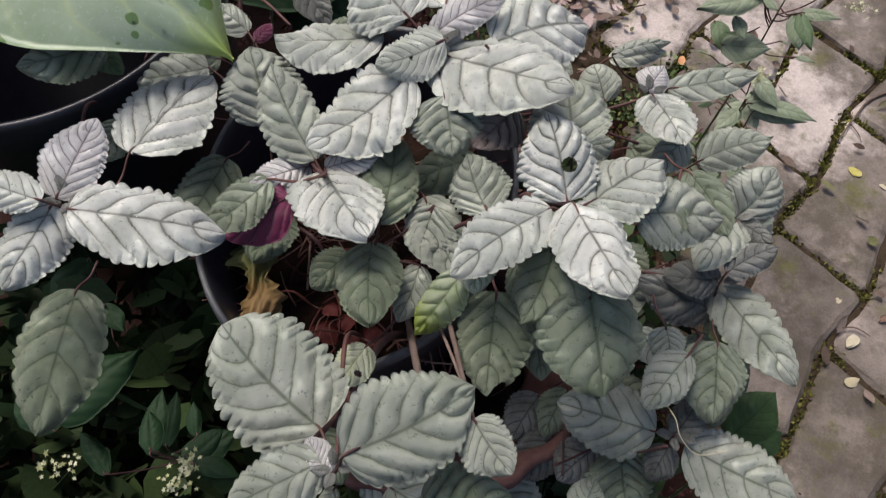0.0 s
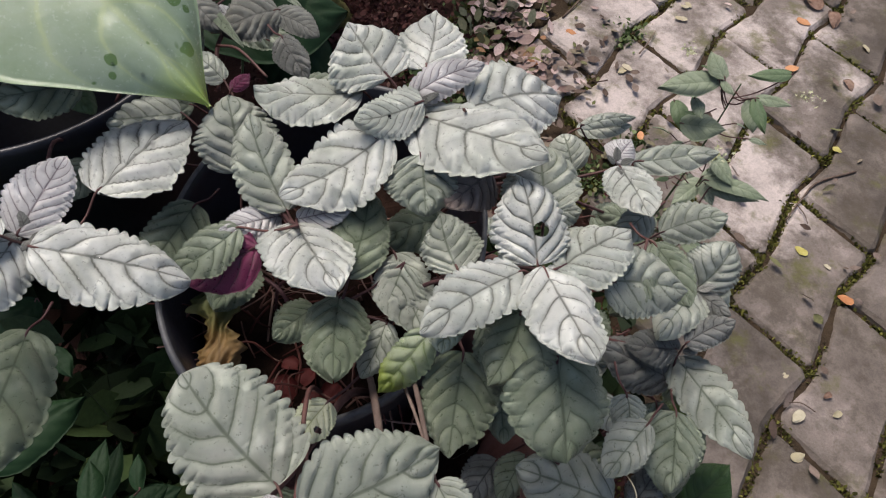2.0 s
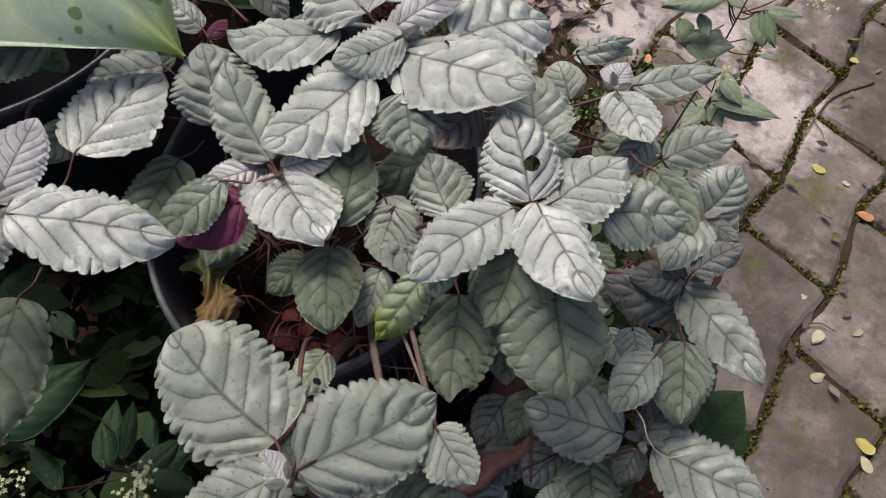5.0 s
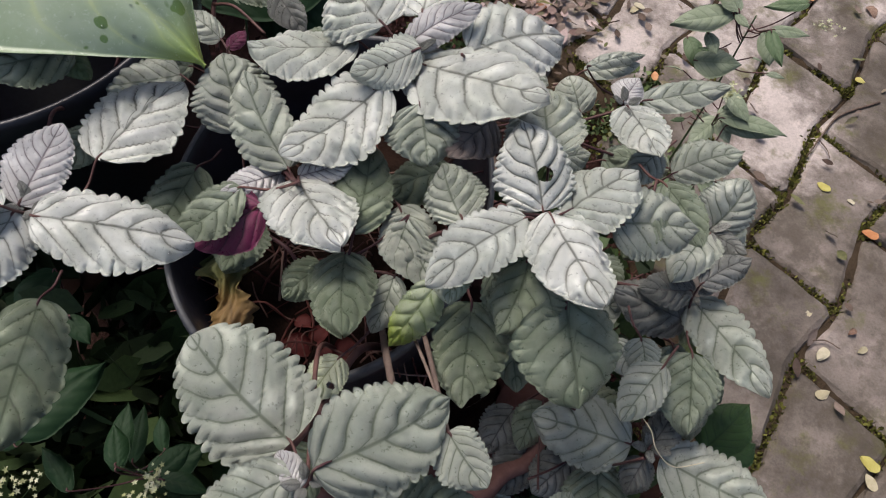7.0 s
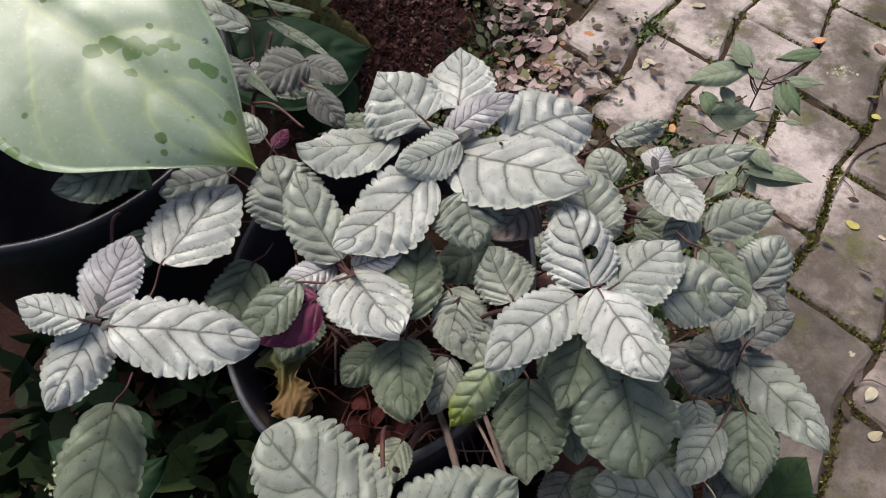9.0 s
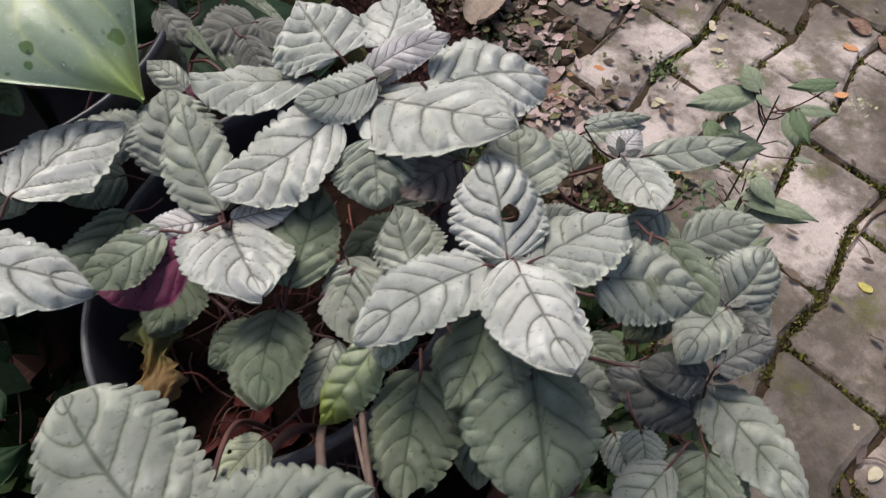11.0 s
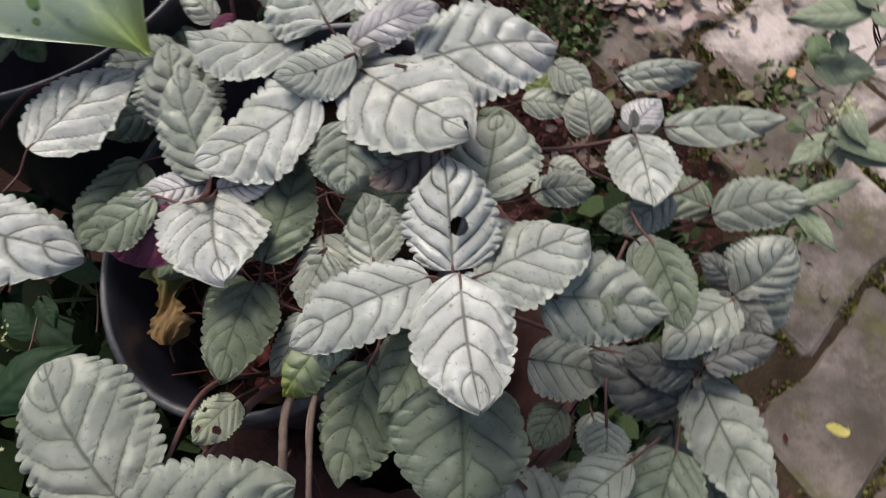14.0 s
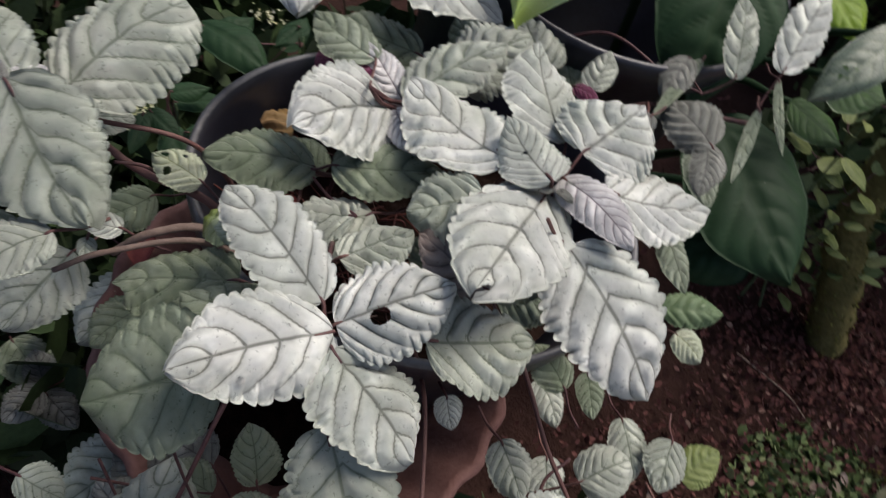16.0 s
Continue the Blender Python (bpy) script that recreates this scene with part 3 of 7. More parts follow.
# ---------------- the silver-leaved plants ----------------
plant = empty("silver_leaf_plant", "bushy plant with quilted silvery green toothed leaves in a black pot", "plant", (-0.050, 0.213, 0.41))
shoot_a = stem(plant, [(-0.0200, 0.1830, 0.4140), (0.0042, 0.1767, 0.5104), (0.0381, 0.1680, 0.5391), (0.0590, 0.1675, 0.5480)])
shoot_t = stem(plant, [(-0.0500, 0.2630, 0.4140), (-0.0347, 0.2617, 0.5110), (-0.0133, 0.2598, 0.5400), (-0.0020, 0.2640, 0.5500)])
shoot_c = stem(plant, [(-0.0800, 0.2330, 0.4140), (-0.0734, 0.2207, 0.5014), (-0.0640, 0.2034, 0.5253), (-0.0578, 0.1919, 0.5403)])
shoot_d = stem(plant, [(-0.0500, 0.2030, 0.4140), (-0.0458, 0.1923, 0.4829), (-0.0399, 0.1773, 0.4966), (-0.0359, 0.1674, 0.5065)])
shoot_k = stem(plant, [(0.0100, 0.2330, 0.4140), (0.0603, 0.2266, 0.4518), (0.1307, 0.2177, 0.4486), (0.1825, 0.2185, 0.4430)])
shoot_g = stem(plant, [(0.0100, 0.2030, 0.4140), (0.0552, 0.1943, 0.4510), (0.1185, 0.1822, 0.4474), (0.1675, 0.1775, 0.4370)])
shoot_r = stem(plant, [(0.0000, 0.2630, 0.4140), (0.0376, 0.2665, 0.4750), (0.0902, 0.2713, 0.4844), (0.1225, 0.2740, 0.4960)])
shoot_b = stem(plant, [(0.0000, 0.1630, 0.4140), (0.0402, 0.1415, 0.4485), (0.0966, 0.1113, 0.4173), (0.1342, 0.0912, 0.4132)])
shoot_o = stem(plant, [(-0.0500, 0.1530, 0.4140), (-0.0483, 0.1226, 0.4975), (-0.0460, 0.0801, 0.5193), (-0.0445, 0.0517, 0.5331)])
leaf(shoot_a, (0.0575, 0.1699, 0.5520), (0.0486, 0.2095, 0.5680), (0.03, -0.37, 0.93), 0.0370, 0, 11, (0.0590, 0.1675, 0.5480), arch=0.08, hole=[(0.363, -0.183, 0.0036)], res=(130, 40))
drops(shoot_a, leaf(shoot_a, (0.0602, 0.1689, 0.5521), (0.0771, 0.1171, 0.5660), (0.04, 0.27, 0.96), 0.0385, 0, 12, (0.0590, 0.1675, 0.5480), arch=0.02), 3, 301)
leaf(shoot_a, (0.0495, 0.1657, 0.5531), (0.0035, 0.1323, 0.5539), (0.02, -0.08, 0.99), 0.0300, 0, 13, (0.0590, 0.1675, 0.5480), arch=0.08)
leaf(shoot_a, (0.0668, 0.1685, 0.5524), (0.1050, 0.1933, 0.5531), (-0.16, 0.23, 0.96), 0.0413, 0, 14, (0.0590, 0.1675, 0.5480), arch=-0.01)
leaf(shoot_a, (0.0632, 0.2014, 0.5503), (0.0630, 0.2442, 0.5499), (-0.10, 0.01, 0.99), 0.0414, 1, 15, (0.0590, 0.1675, 0.5480), arch=-0.03)
leaf(shoot_a, (0.0913, 0.1665, 0.5464), (0.1407, 0.1733, 0.5285), (0.36, -0.31, 0.88), 0.0355, 1, 16, (0.0590, 0.1675, 0.5480), relief=0.05, arch=-0.04)
leaf(shoot_a, (0.0656, 0.1310, 0.5432), (0.0732, 0.0859, 0.5199), (0.16, -0.44, 0.88), 0.0505, 2, 17, (0.0585, 0.1535, 0.5169), veins=4.0, teeth=10.0, tooth=0.09, point=0.3, relief=0.024, arch=-0.01)
leaf(shoot_a, (0.0497, 0.1472, 0.5540), (0.0355, 0.1173, 0.5309), (-0.46, -0.40, 0.79), 0.0371, 2, 18, (0.0590, 0.1675, 0.5480), relief=0.05, arch=-0.04)
drops(shoot_a, leaf(shoot_a, (0.0259, 0.1386, 0.5191), (0.0199, 0.0907, 0.5059), (-0.31, -0.22, 0.92), 0.0380, 2, 19, (0.0247, 0.1550, 0.5061), arch=0.05, hole=[(0.95, 0.75, 0.005)]), 5, 308)
leaf(shoot_c, (-0.0609, 0.2040, 0.5230), (-0.0353, 0.1591, 0.5408), (0.06, 0.40, 0.92), 0.0467, 0, 20, (-0.0578, 0.1919, 0.5403), arch=0.08)
leaf(shoot_d, (-0.0370, 0.1713, 0.5068), (-0.0353, 0.1232, 0.5168), (-0.02, 0.20, 0.98), 0.0335, 2, 21, (-0.0359, 0.1674, 0.5065), arch=0.08)
leaf(shoot_d, (0.0217, 0.1757, 0.5317), (0.0119, 0.2050, 0.5388), (-0.24, -0.30, 0.92), 0.0314, 1, 22, (0.0231, 0.1586, 0.5116), arch=-0.04)
leaf(shoot_d, (-0.0052, 0.1860, 0.5189), (-0.0154, 0.1633, 0.5090), (-0.32, -0.26, 0.91), 0.0303, 1, 23, (-0.0359, 0.1674, 0.5065), arch=-0.04)
leaf(shoot_t, (-0.0169, 0.2470, 0.5505), (-0.0702, 0.2122, 0.5367), (-0.17, -0.12, 0.98), 0.0480, 0, 24, (-0.0020, 0.2640, 0.5500), arch=-0.04)
leaf(shoot_t, (0.0009, 0.2325, 0.5503), (0.0045, 0.2020, 0.5417), (-0.10, -0.28, 0.95), 0.0370, 1, 25, (-0.0020, 0.2640, 0.5500), arch=0.00)
leaf(shoot_t, (-0.0040, 0.2636, 0.5469), (0.0585, 0.2106, 0.5836), (-0.38, 0.18, 0.91), 0.0476, 0, 26, (-0.0020, 0.2640, 0.5500), arch=0.01, hole=[(0.97, 0.5, 0.0035)])
leaf(shoot_t, (0.0255, 0.2640, 0.5530), (0.0837, 0.2975, 0.5326), (0.30, -0.12, 0.94), 0.0490, 0, 27, (0.0212, 0.2501, 0.5667), arch=0.04)
leaf(shoot_t, (-0.0320, 0.2785, 0.5446), (-0.0905, 0.2755, 0.5455), (0.00, 0.22, 0.97), 0.0420, 0, 28, (-0.0193, 0.2799, 0.5318), arch=-0.04)
leaf(shoot_t, (0.0006, 0.2579, 0.5621), (-0.0343, 0.2461, 0.5573), (0.10, -0.25, 0.96), 0.0275, 0, 29, (-0.0020, 0.2640, 0.5500), arch=-0.04, hole=[(0.5, 0.1, 0.001)], relief=0.045, veins=7.5, teeth=15.0)
leaf(shoot_t, (-0.0175, 0.2775, 0.5573), (-0.0426, 0.3122, 0.5632), (0.02, -0.15, 0.99), 0.0488, 0, 30, (-0.0020, 0.2640, 0.5500), arch=-0.04)
leaf(shoot_t, (0.0011, 0.2850, 0.5572), (0.0068, 0.3359, 0.5547), (-0.10, 0.06, 0.99), 0.0411, 0, 31, (-0.0151, 0.2839, 0.5253), arch=-0.02)
leaf(shoot_t, (-0.0060, 0.2676, 0.5545), (0.0324, 0.2841, 0.5664), (-0.15, -0.32, 0.93), 0.0212, 3, 32, (-0.0020, 0.2640, 0.5500), arch=0.06, relief=0.045, veins=7.5, teeth=15.0)
leaf(shoot_k, (0.1849, 0.2218, 0.4440), (0.2050, 0.2438, 0.4653), (-0.06, -0.67, 0.74), 0.0372, 1, 33, (0.1825, 0.2185, 0.4430), relief=0.045, arch=0.10)
leaf(shoot_k, (0.1813, 0.2158, 0.4484), (0.1498, 0.1799, 0.4586), (0.11, 0.18, 0.98), 0.0292, 1, 34, (0.1825, 0.2185, 0.4430), relief=0.06, arch=0.05)
leaf(shoot_k, (0.1820, 0.2200, 0.4453), (0.2002, 0.2001, 0.4510), (-0.34, -0.05, 0.94), 0.0157, 12, 35, (0.1825, 0.2185, 0.4430), relief=0.05)
leaf(shoot_k, (0.1826, 0.2249, 0.4439), (0.1644, 0.2329, 0.4594), (0.38, -0.56, 0.74), 0.0161, 12, 36, (0.1825, 0.2185, 0.4430), relief=0.05)
leaf(shoot_g, (0.1708, 0.1800, 0.4279), (0.2030, 0.1165, 0.4371), (-0.14, 0.07, 0.99), 0.0370, 1, 37, (0.1675, 0.1775, 0.4370), arch=0.16)
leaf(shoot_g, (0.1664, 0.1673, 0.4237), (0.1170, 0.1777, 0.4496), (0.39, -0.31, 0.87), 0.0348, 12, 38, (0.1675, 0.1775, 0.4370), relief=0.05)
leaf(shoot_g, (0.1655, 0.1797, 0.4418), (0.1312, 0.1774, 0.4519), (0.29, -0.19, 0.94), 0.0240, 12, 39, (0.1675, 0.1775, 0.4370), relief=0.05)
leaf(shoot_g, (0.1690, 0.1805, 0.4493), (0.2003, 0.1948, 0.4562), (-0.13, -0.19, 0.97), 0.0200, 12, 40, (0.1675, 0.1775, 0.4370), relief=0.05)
leaf(shoot_k, (0.1760, 0.2777, 0.4212), (0.2245, 0.2891, 0.4316), (-0.14, -0.27, 0.95), 0.0316, 1, 41, (0.1565, 0.2731, 0.4051), res=(76, 9))
leaf(shoot_k, (0.1756, 0.2840, 0.4183), (0.1347, 0.2971, 0.4160), (-0.14, -0.27, 0.95), 0.0267, 2, 42, (0.1951, 0.2777, 0.4074), res=(76, 9))
leaf(shoot_r, (0.1383, 0.2877, 0.4866), (0.1946, 0.2968, 0.4919), (-0.05, -0.25, 0.97), 0.0212, 1, 43, (0.1225, 0.2740, 0.4960), arch=-0.04, tooth=0.05)
leaf(shoot_r, (0.1229, 0.2720, 0.5016), (0.1325, 0.2286, 0.5120), (-0.05, 0.22, 0.97), 0.0321, 0, 44, (0.1225, 0.2740, 0.4960), arch=0.00)
leaf(shoot_r, (0.1210, 0.2754, 0.5011), (0.1346, 0.2959, 0.4983), (0.17, 0.02, 0.99), 0.0197, 3, 45, (0.1225, 0.2740, 0.4960), relief=0.045, veins=7.5, teeth=15.0)
leaf(shoot_r, (0.1032, 0.2909, 0.4699), (0.0962, 0.3132, 0.4799), (-0.15, -0.44, 0.88), 0.0265, 1, 46, (0.1040, 0.2711, 0.4490), relief=0.03, arch=0.07, point=0.0, fat=0.45, teeth=9.0, tooth=0.05)
leaf(shoot_r, (0.1152, 0.3388, 0.4589), (0.1642, 0.3657, 0.4432), (0.37, -0.15, 0.92), 0.0114, 1, 47, (0.1398, 0.3407, 0.4284), tooth=0.05)
leaf(shoot_r, (0.1193, 0.3556, 0.4368), (0.1602, 0.3599, 0.4405), (-0.05, -0.34, 0.94), 0.0154, 1, 48, (0.0990, 0.3535, 0.4229), tooth=0.05, res=(76, 9))
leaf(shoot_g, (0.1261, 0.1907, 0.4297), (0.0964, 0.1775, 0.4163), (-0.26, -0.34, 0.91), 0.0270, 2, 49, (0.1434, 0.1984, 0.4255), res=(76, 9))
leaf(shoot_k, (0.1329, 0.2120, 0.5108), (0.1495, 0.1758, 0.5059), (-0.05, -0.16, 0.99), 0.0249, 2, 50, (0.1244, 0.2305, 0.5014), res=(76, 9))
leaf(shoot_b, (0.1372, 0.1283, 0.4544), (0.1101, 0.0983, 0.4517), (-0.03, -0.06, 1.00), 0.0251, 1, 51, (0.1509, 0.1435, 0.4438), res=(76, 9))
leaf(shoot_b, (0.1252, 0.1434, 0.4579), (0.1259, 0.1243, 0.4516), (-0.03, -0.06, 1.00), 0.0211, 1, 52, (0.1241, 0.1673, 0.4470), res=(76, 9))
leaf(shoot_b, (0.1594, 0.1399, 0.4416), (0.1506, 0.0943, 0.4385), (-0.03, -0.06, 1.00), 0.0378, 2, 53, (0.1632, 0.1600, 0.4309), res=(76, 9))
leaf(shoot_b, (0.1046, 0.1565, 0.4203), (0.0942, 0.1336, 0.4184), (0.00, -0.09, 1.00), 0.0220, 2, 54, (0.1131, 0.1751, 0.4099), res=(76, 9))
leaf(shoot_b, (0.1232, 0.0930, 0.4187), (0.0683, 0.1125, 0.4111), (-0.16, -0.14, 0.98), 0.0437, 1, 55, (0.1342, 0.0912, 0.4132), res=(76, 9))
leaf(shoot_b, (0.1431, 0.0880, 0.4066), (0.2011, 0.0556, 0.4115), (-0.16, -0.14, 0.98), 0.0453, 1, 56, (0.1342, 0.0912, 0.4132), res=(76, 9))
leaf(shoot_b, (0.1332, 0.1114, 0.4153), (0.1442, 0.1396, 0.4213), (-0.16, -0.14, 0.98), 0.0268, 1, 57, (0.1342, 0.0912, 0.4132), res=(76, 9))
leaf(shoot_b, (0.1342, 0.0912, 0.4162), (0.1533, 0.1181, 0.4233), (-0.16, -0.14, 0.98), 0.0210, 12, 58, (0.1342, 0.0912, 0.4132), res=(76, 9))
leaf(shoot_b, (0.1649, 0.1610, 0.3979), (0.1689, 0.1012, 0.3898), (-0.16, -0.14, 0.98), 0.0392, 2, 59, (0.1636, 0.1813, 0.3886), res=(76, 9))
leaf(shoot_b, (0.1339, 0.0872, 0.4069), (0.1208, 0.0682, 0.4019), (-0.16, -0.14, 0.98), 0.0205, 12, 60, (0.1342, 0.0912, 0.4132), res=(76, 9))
leaf(shoot_o, (-0.0528, 0.0703, 0.5285), (-0.0987, 0.1144, 0.5390), (0.08, -0.15, 0.98), 0.0540, 1, 61, (-0.0445, 0.0517, 0.5331), relief=0.062, point=0.0, fat=0.5)
leaf(shoot_o, (-0.0398, 0.0552, 0.5481), (0.0150, 0.0855, 0.5405), (0.27, -0.27, 0.92), 0.0450, 1, 62, (-0.0445, 0.0517, 0.5331), relief=0.062, arch=-0.00)
leaf(shoot_o, (0.0131, 0.0738, 0.5313), (0.0290, 0.0511, 0.5289), (0.00, -0.11, 0.99), 0.0242, 1, 63, (0.0014, 0.0906, 0.5211), res=(76, 9))
leaf(shoot_o, (-0.0488, 0.0558, 0.5356), (-0.0875, 0.0362, 0.5377), (0.11, -0.10, 0.99), 0.0269, 1, 64, (-0.0445, 0.0517, 0.5331), res=(76, 9))
leaf(shoot_o, (-0.0096, 0.0402, 0.5089), (0.0309, 0.0437, 0.5092), (0.00, -0.11, 0.99), 0.0354, 2, 65, (-0.0300, 0.0384, 0.4967), res=(76, 9))
leaf(shoot_o, (-0.0474, 0.0503, 0.5342), (-0.0566, 0.0651, 0.5367), (0.11, -0.10, 0.99), 0.0138, 3, 66, (-0.0445, 0.0517, 0.5331), relief=0.045, veins=7.5, teeth=15.0, res=(76, 9))
leaf(shoot_d, (-0.0392, 0.1225, 0.4857), (-0.0519, 0.1002, 0.4898), (0.17, 0.09, 0.98), 0.0201, 4, 67, (-0.0231, 0.1370, 0.4886), hole=[(0.6, 0.5, 0.0018), (0.8, -0.3, 0.0018), (0.5, -0.6, 0.0012)])
leaf(shoot_d, (-0.0523, 0.1784, 0.4793), (-0.0731, 0.1597, 0.4759), (0.02, -0.20, 0.98), 0.0244, 2, 68, (-0.0359, 0.1674, 0.5065), res=(76, 9))
leaf(shoot_d, (-0.0123, 0.1613, 0.5005), (-0.0234, 0.1326, 0.4949), (0.02, -0.20, 0.98), 0.0194, 1, 69, (-0.0359, 0.1674, 0.5065), res=(76, 9))
leaf(shoot_d, (0.0084, 0.1423, 0.5304), (-0.0146, 0.1241, 0.4964), (-0.41, -0.66, 0.63), 0.0205, 5, 70, (0.0149, 0.1625, 0.5164))
leaf(shoot_d, (0.0181, 0.1502, 0.5435), (0.0139, 0.1288, 0.5391), (0.05, -0.21, 0.98), 0.0194, 4, 71, (0.0219, 0.1699, 0.5356), res=(76, 9))
leaf(shoot_d, (-0.0099, 0.1949, 0.5136), (0.0082, 0.1527, 0.5045), (-0.03, -0.22, 0.97), 0.0313, 1, 72, (-0.0179, 0.2134, 0.5055), res=(76, 9))
leaf(shoot_d, (-0.0326, 0.1775, 0.5154), (-0.0247, 0.2264, 0.5269), (-0.02, -0.23, 0.97), 0.0316, 2, 73, (-0.0359, 0.1674, 0.5065), res=(76, 9))
leaf(shoot_a, (0.0382, 0.2344, 0.5360), (0.0149, 0.2067, 0.5418), (0.20, 0.03, 0.98), 0.0292, 6, 74, (0.0578, 0.2531, 0.5168))
leaf(shoot_c, (-0.0675, 0.2136, 0.5203), (-0.0919, 0.2617, 0.5412), (0.12, -0.34, 0.93), 0.0330, 1, 84, (-0.0578, 0.1919, 0.5403))
leaf(shoot_c, (-0.0986, 0.2449, 0.5089), (-0.1075, 0.2800, 0.5330), (0.19, -0.56, 0.81), 0.0460, 1, 85, (-0.0993, 0.2227, 0.4795), relief=0.05)
leaf(shoot_c, (-0.0902, 0.2003, 0.5225), (-0.1209, 0.1726, 0.5201), (0.10, -0.19, 0.98), 0.0245, 2, 86, (-0.0578, 0.1919, 0.5403), arch=-0.01)
leaf(shoot_c, (-0.0724, 0.2161, 0.5111), (-0.0998, 0.1972, 0.5236), (0.40, 0.02, 0.91), 0.0190, 3, 87, (-0.0578, 0.1919, 0.5403), wave=0.09, relief=0.045, veins=7.5, teeth=15.0)
leaf(shoot_c, (-0.0615, 0.2074, 0.5221), (-0.0321, 0.2144, 0.5286), (-0.15, -0.26, 0.95), 0.0165, 3, 88, (-0.0578, 0.1919, 0.5403), wave=0.09, relief=0.045, veins=7.5, teeth=15.0)
leaf(shoot_c, (-0.0800, 0.1915, 0.5180), (-0.1215, 0.1805, 0.5005), (-0.04, -0.45, 0.89), 0.0340, 7, 89, (-0.0634, 0.2056, 0.4901), tooth=0.04, relief=0.03)
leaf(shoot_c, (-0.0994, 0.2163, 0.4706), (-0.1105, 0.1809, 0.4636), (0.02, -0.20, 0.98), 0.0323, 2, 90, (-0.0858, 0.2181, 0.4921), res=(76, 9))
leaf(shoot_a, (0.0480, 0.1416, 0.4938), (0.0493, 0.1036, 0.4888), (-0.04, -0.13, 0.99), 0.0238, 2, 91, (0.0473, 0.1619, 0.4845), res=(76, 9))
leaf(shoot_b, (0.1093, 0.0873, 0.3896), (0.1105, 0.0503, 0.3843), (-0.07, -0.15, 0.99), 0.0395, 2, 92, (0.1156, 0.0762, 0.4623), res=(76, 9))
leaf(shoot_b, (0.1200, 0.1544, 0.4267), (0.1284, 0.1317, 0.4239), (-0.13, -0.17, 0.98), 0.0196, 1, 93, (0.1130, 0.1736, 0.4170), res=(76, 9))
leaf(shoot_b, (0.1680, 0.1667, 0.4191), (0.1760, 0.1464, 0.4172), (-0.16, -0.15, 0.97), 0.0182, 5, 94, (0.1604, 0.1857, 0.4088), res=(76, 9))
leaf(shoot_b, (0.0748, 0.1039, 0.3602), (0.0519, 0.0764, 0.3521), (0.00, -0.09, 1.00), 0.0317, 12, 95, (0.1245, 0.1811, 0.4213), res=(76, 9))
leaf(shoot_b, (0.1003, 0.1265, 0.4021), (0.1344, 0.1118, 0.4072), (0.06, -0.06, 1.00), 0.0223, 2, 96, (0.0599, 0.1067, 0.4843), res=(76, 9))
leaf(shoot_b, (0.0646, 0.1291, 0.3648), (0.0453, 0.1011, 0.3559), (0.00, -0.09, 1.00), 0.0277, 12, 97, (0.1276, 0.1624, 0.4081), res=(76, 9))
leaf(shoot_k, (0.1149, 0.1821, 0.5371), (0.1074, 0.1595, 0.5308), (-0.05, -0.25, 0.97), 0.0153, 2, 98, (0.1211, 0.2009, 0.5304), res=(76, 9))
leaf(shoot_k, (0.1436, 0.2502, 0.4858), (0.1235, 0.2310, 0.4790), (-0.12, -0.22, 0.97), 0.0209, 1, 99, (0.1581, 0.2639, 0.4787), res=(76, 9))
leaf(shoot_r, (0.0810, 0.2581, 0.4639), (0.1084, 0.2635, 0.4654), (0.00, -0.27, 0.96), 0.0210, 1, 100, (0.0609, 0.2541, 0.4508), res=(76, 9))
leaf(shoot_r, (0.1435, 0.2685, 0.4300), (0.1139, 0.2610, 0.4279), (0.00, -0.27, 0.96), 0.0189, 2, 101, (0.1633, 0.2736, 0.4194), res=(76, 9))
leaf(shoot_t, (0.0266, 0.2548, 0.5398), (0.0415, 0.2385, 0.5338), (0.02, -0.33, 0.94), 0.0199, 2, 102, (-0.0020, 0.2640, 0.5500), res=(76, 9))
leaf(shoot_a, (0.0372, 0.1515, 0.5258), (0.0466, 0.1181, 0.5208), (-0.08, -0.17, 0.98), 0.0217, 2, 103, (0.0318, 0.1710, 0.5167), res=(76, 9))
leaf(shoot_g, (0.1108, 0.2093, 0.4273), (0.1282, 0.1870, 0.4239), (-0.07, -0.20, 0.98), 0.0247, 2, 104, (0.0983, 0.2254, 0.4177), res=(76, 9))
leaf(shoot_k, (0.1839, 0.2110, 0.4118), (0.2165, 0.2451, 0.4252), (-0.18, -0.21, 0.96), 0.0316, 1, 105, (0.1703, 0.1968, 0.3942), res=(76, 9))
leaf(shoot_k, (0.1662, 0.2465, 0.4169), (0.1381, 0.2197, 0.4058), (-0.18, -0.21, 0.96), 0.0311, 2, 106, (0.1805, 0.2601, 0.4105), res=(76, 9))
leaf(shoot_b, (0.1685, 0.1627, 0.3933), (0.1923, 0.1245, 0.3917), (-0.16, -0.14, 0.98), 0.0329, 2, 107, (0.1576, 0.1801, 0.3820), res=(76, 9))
leaf(shoot_r, (0.0687, 0.3362, 0.3121), (0.0895, 0.3570, 0.3142), (0.06, -0.17, 0.98), 0.0256, 1, 108, (0.0542, 0.3217, 0.2986), res=(76, 9))
leaf(shoot_r, (0.0028, 0.3583, 0.3032), (0.0391, 0.3662, 0.3009), (0.10, -0.18, 0.98), 0.0231, 1, 109, (-0.0172, 0.3540, 0.2925), res=(76, 9))
leaf(shoot_o, (-0.0635, 0.0653, 0.3968), (-0.0722, 0.0488, 0.3999), (0.21, 0.07, 0.97), 0.0117, 1, 110, (-0.0542, 0.0832, 0.3814), res=(76, 9))
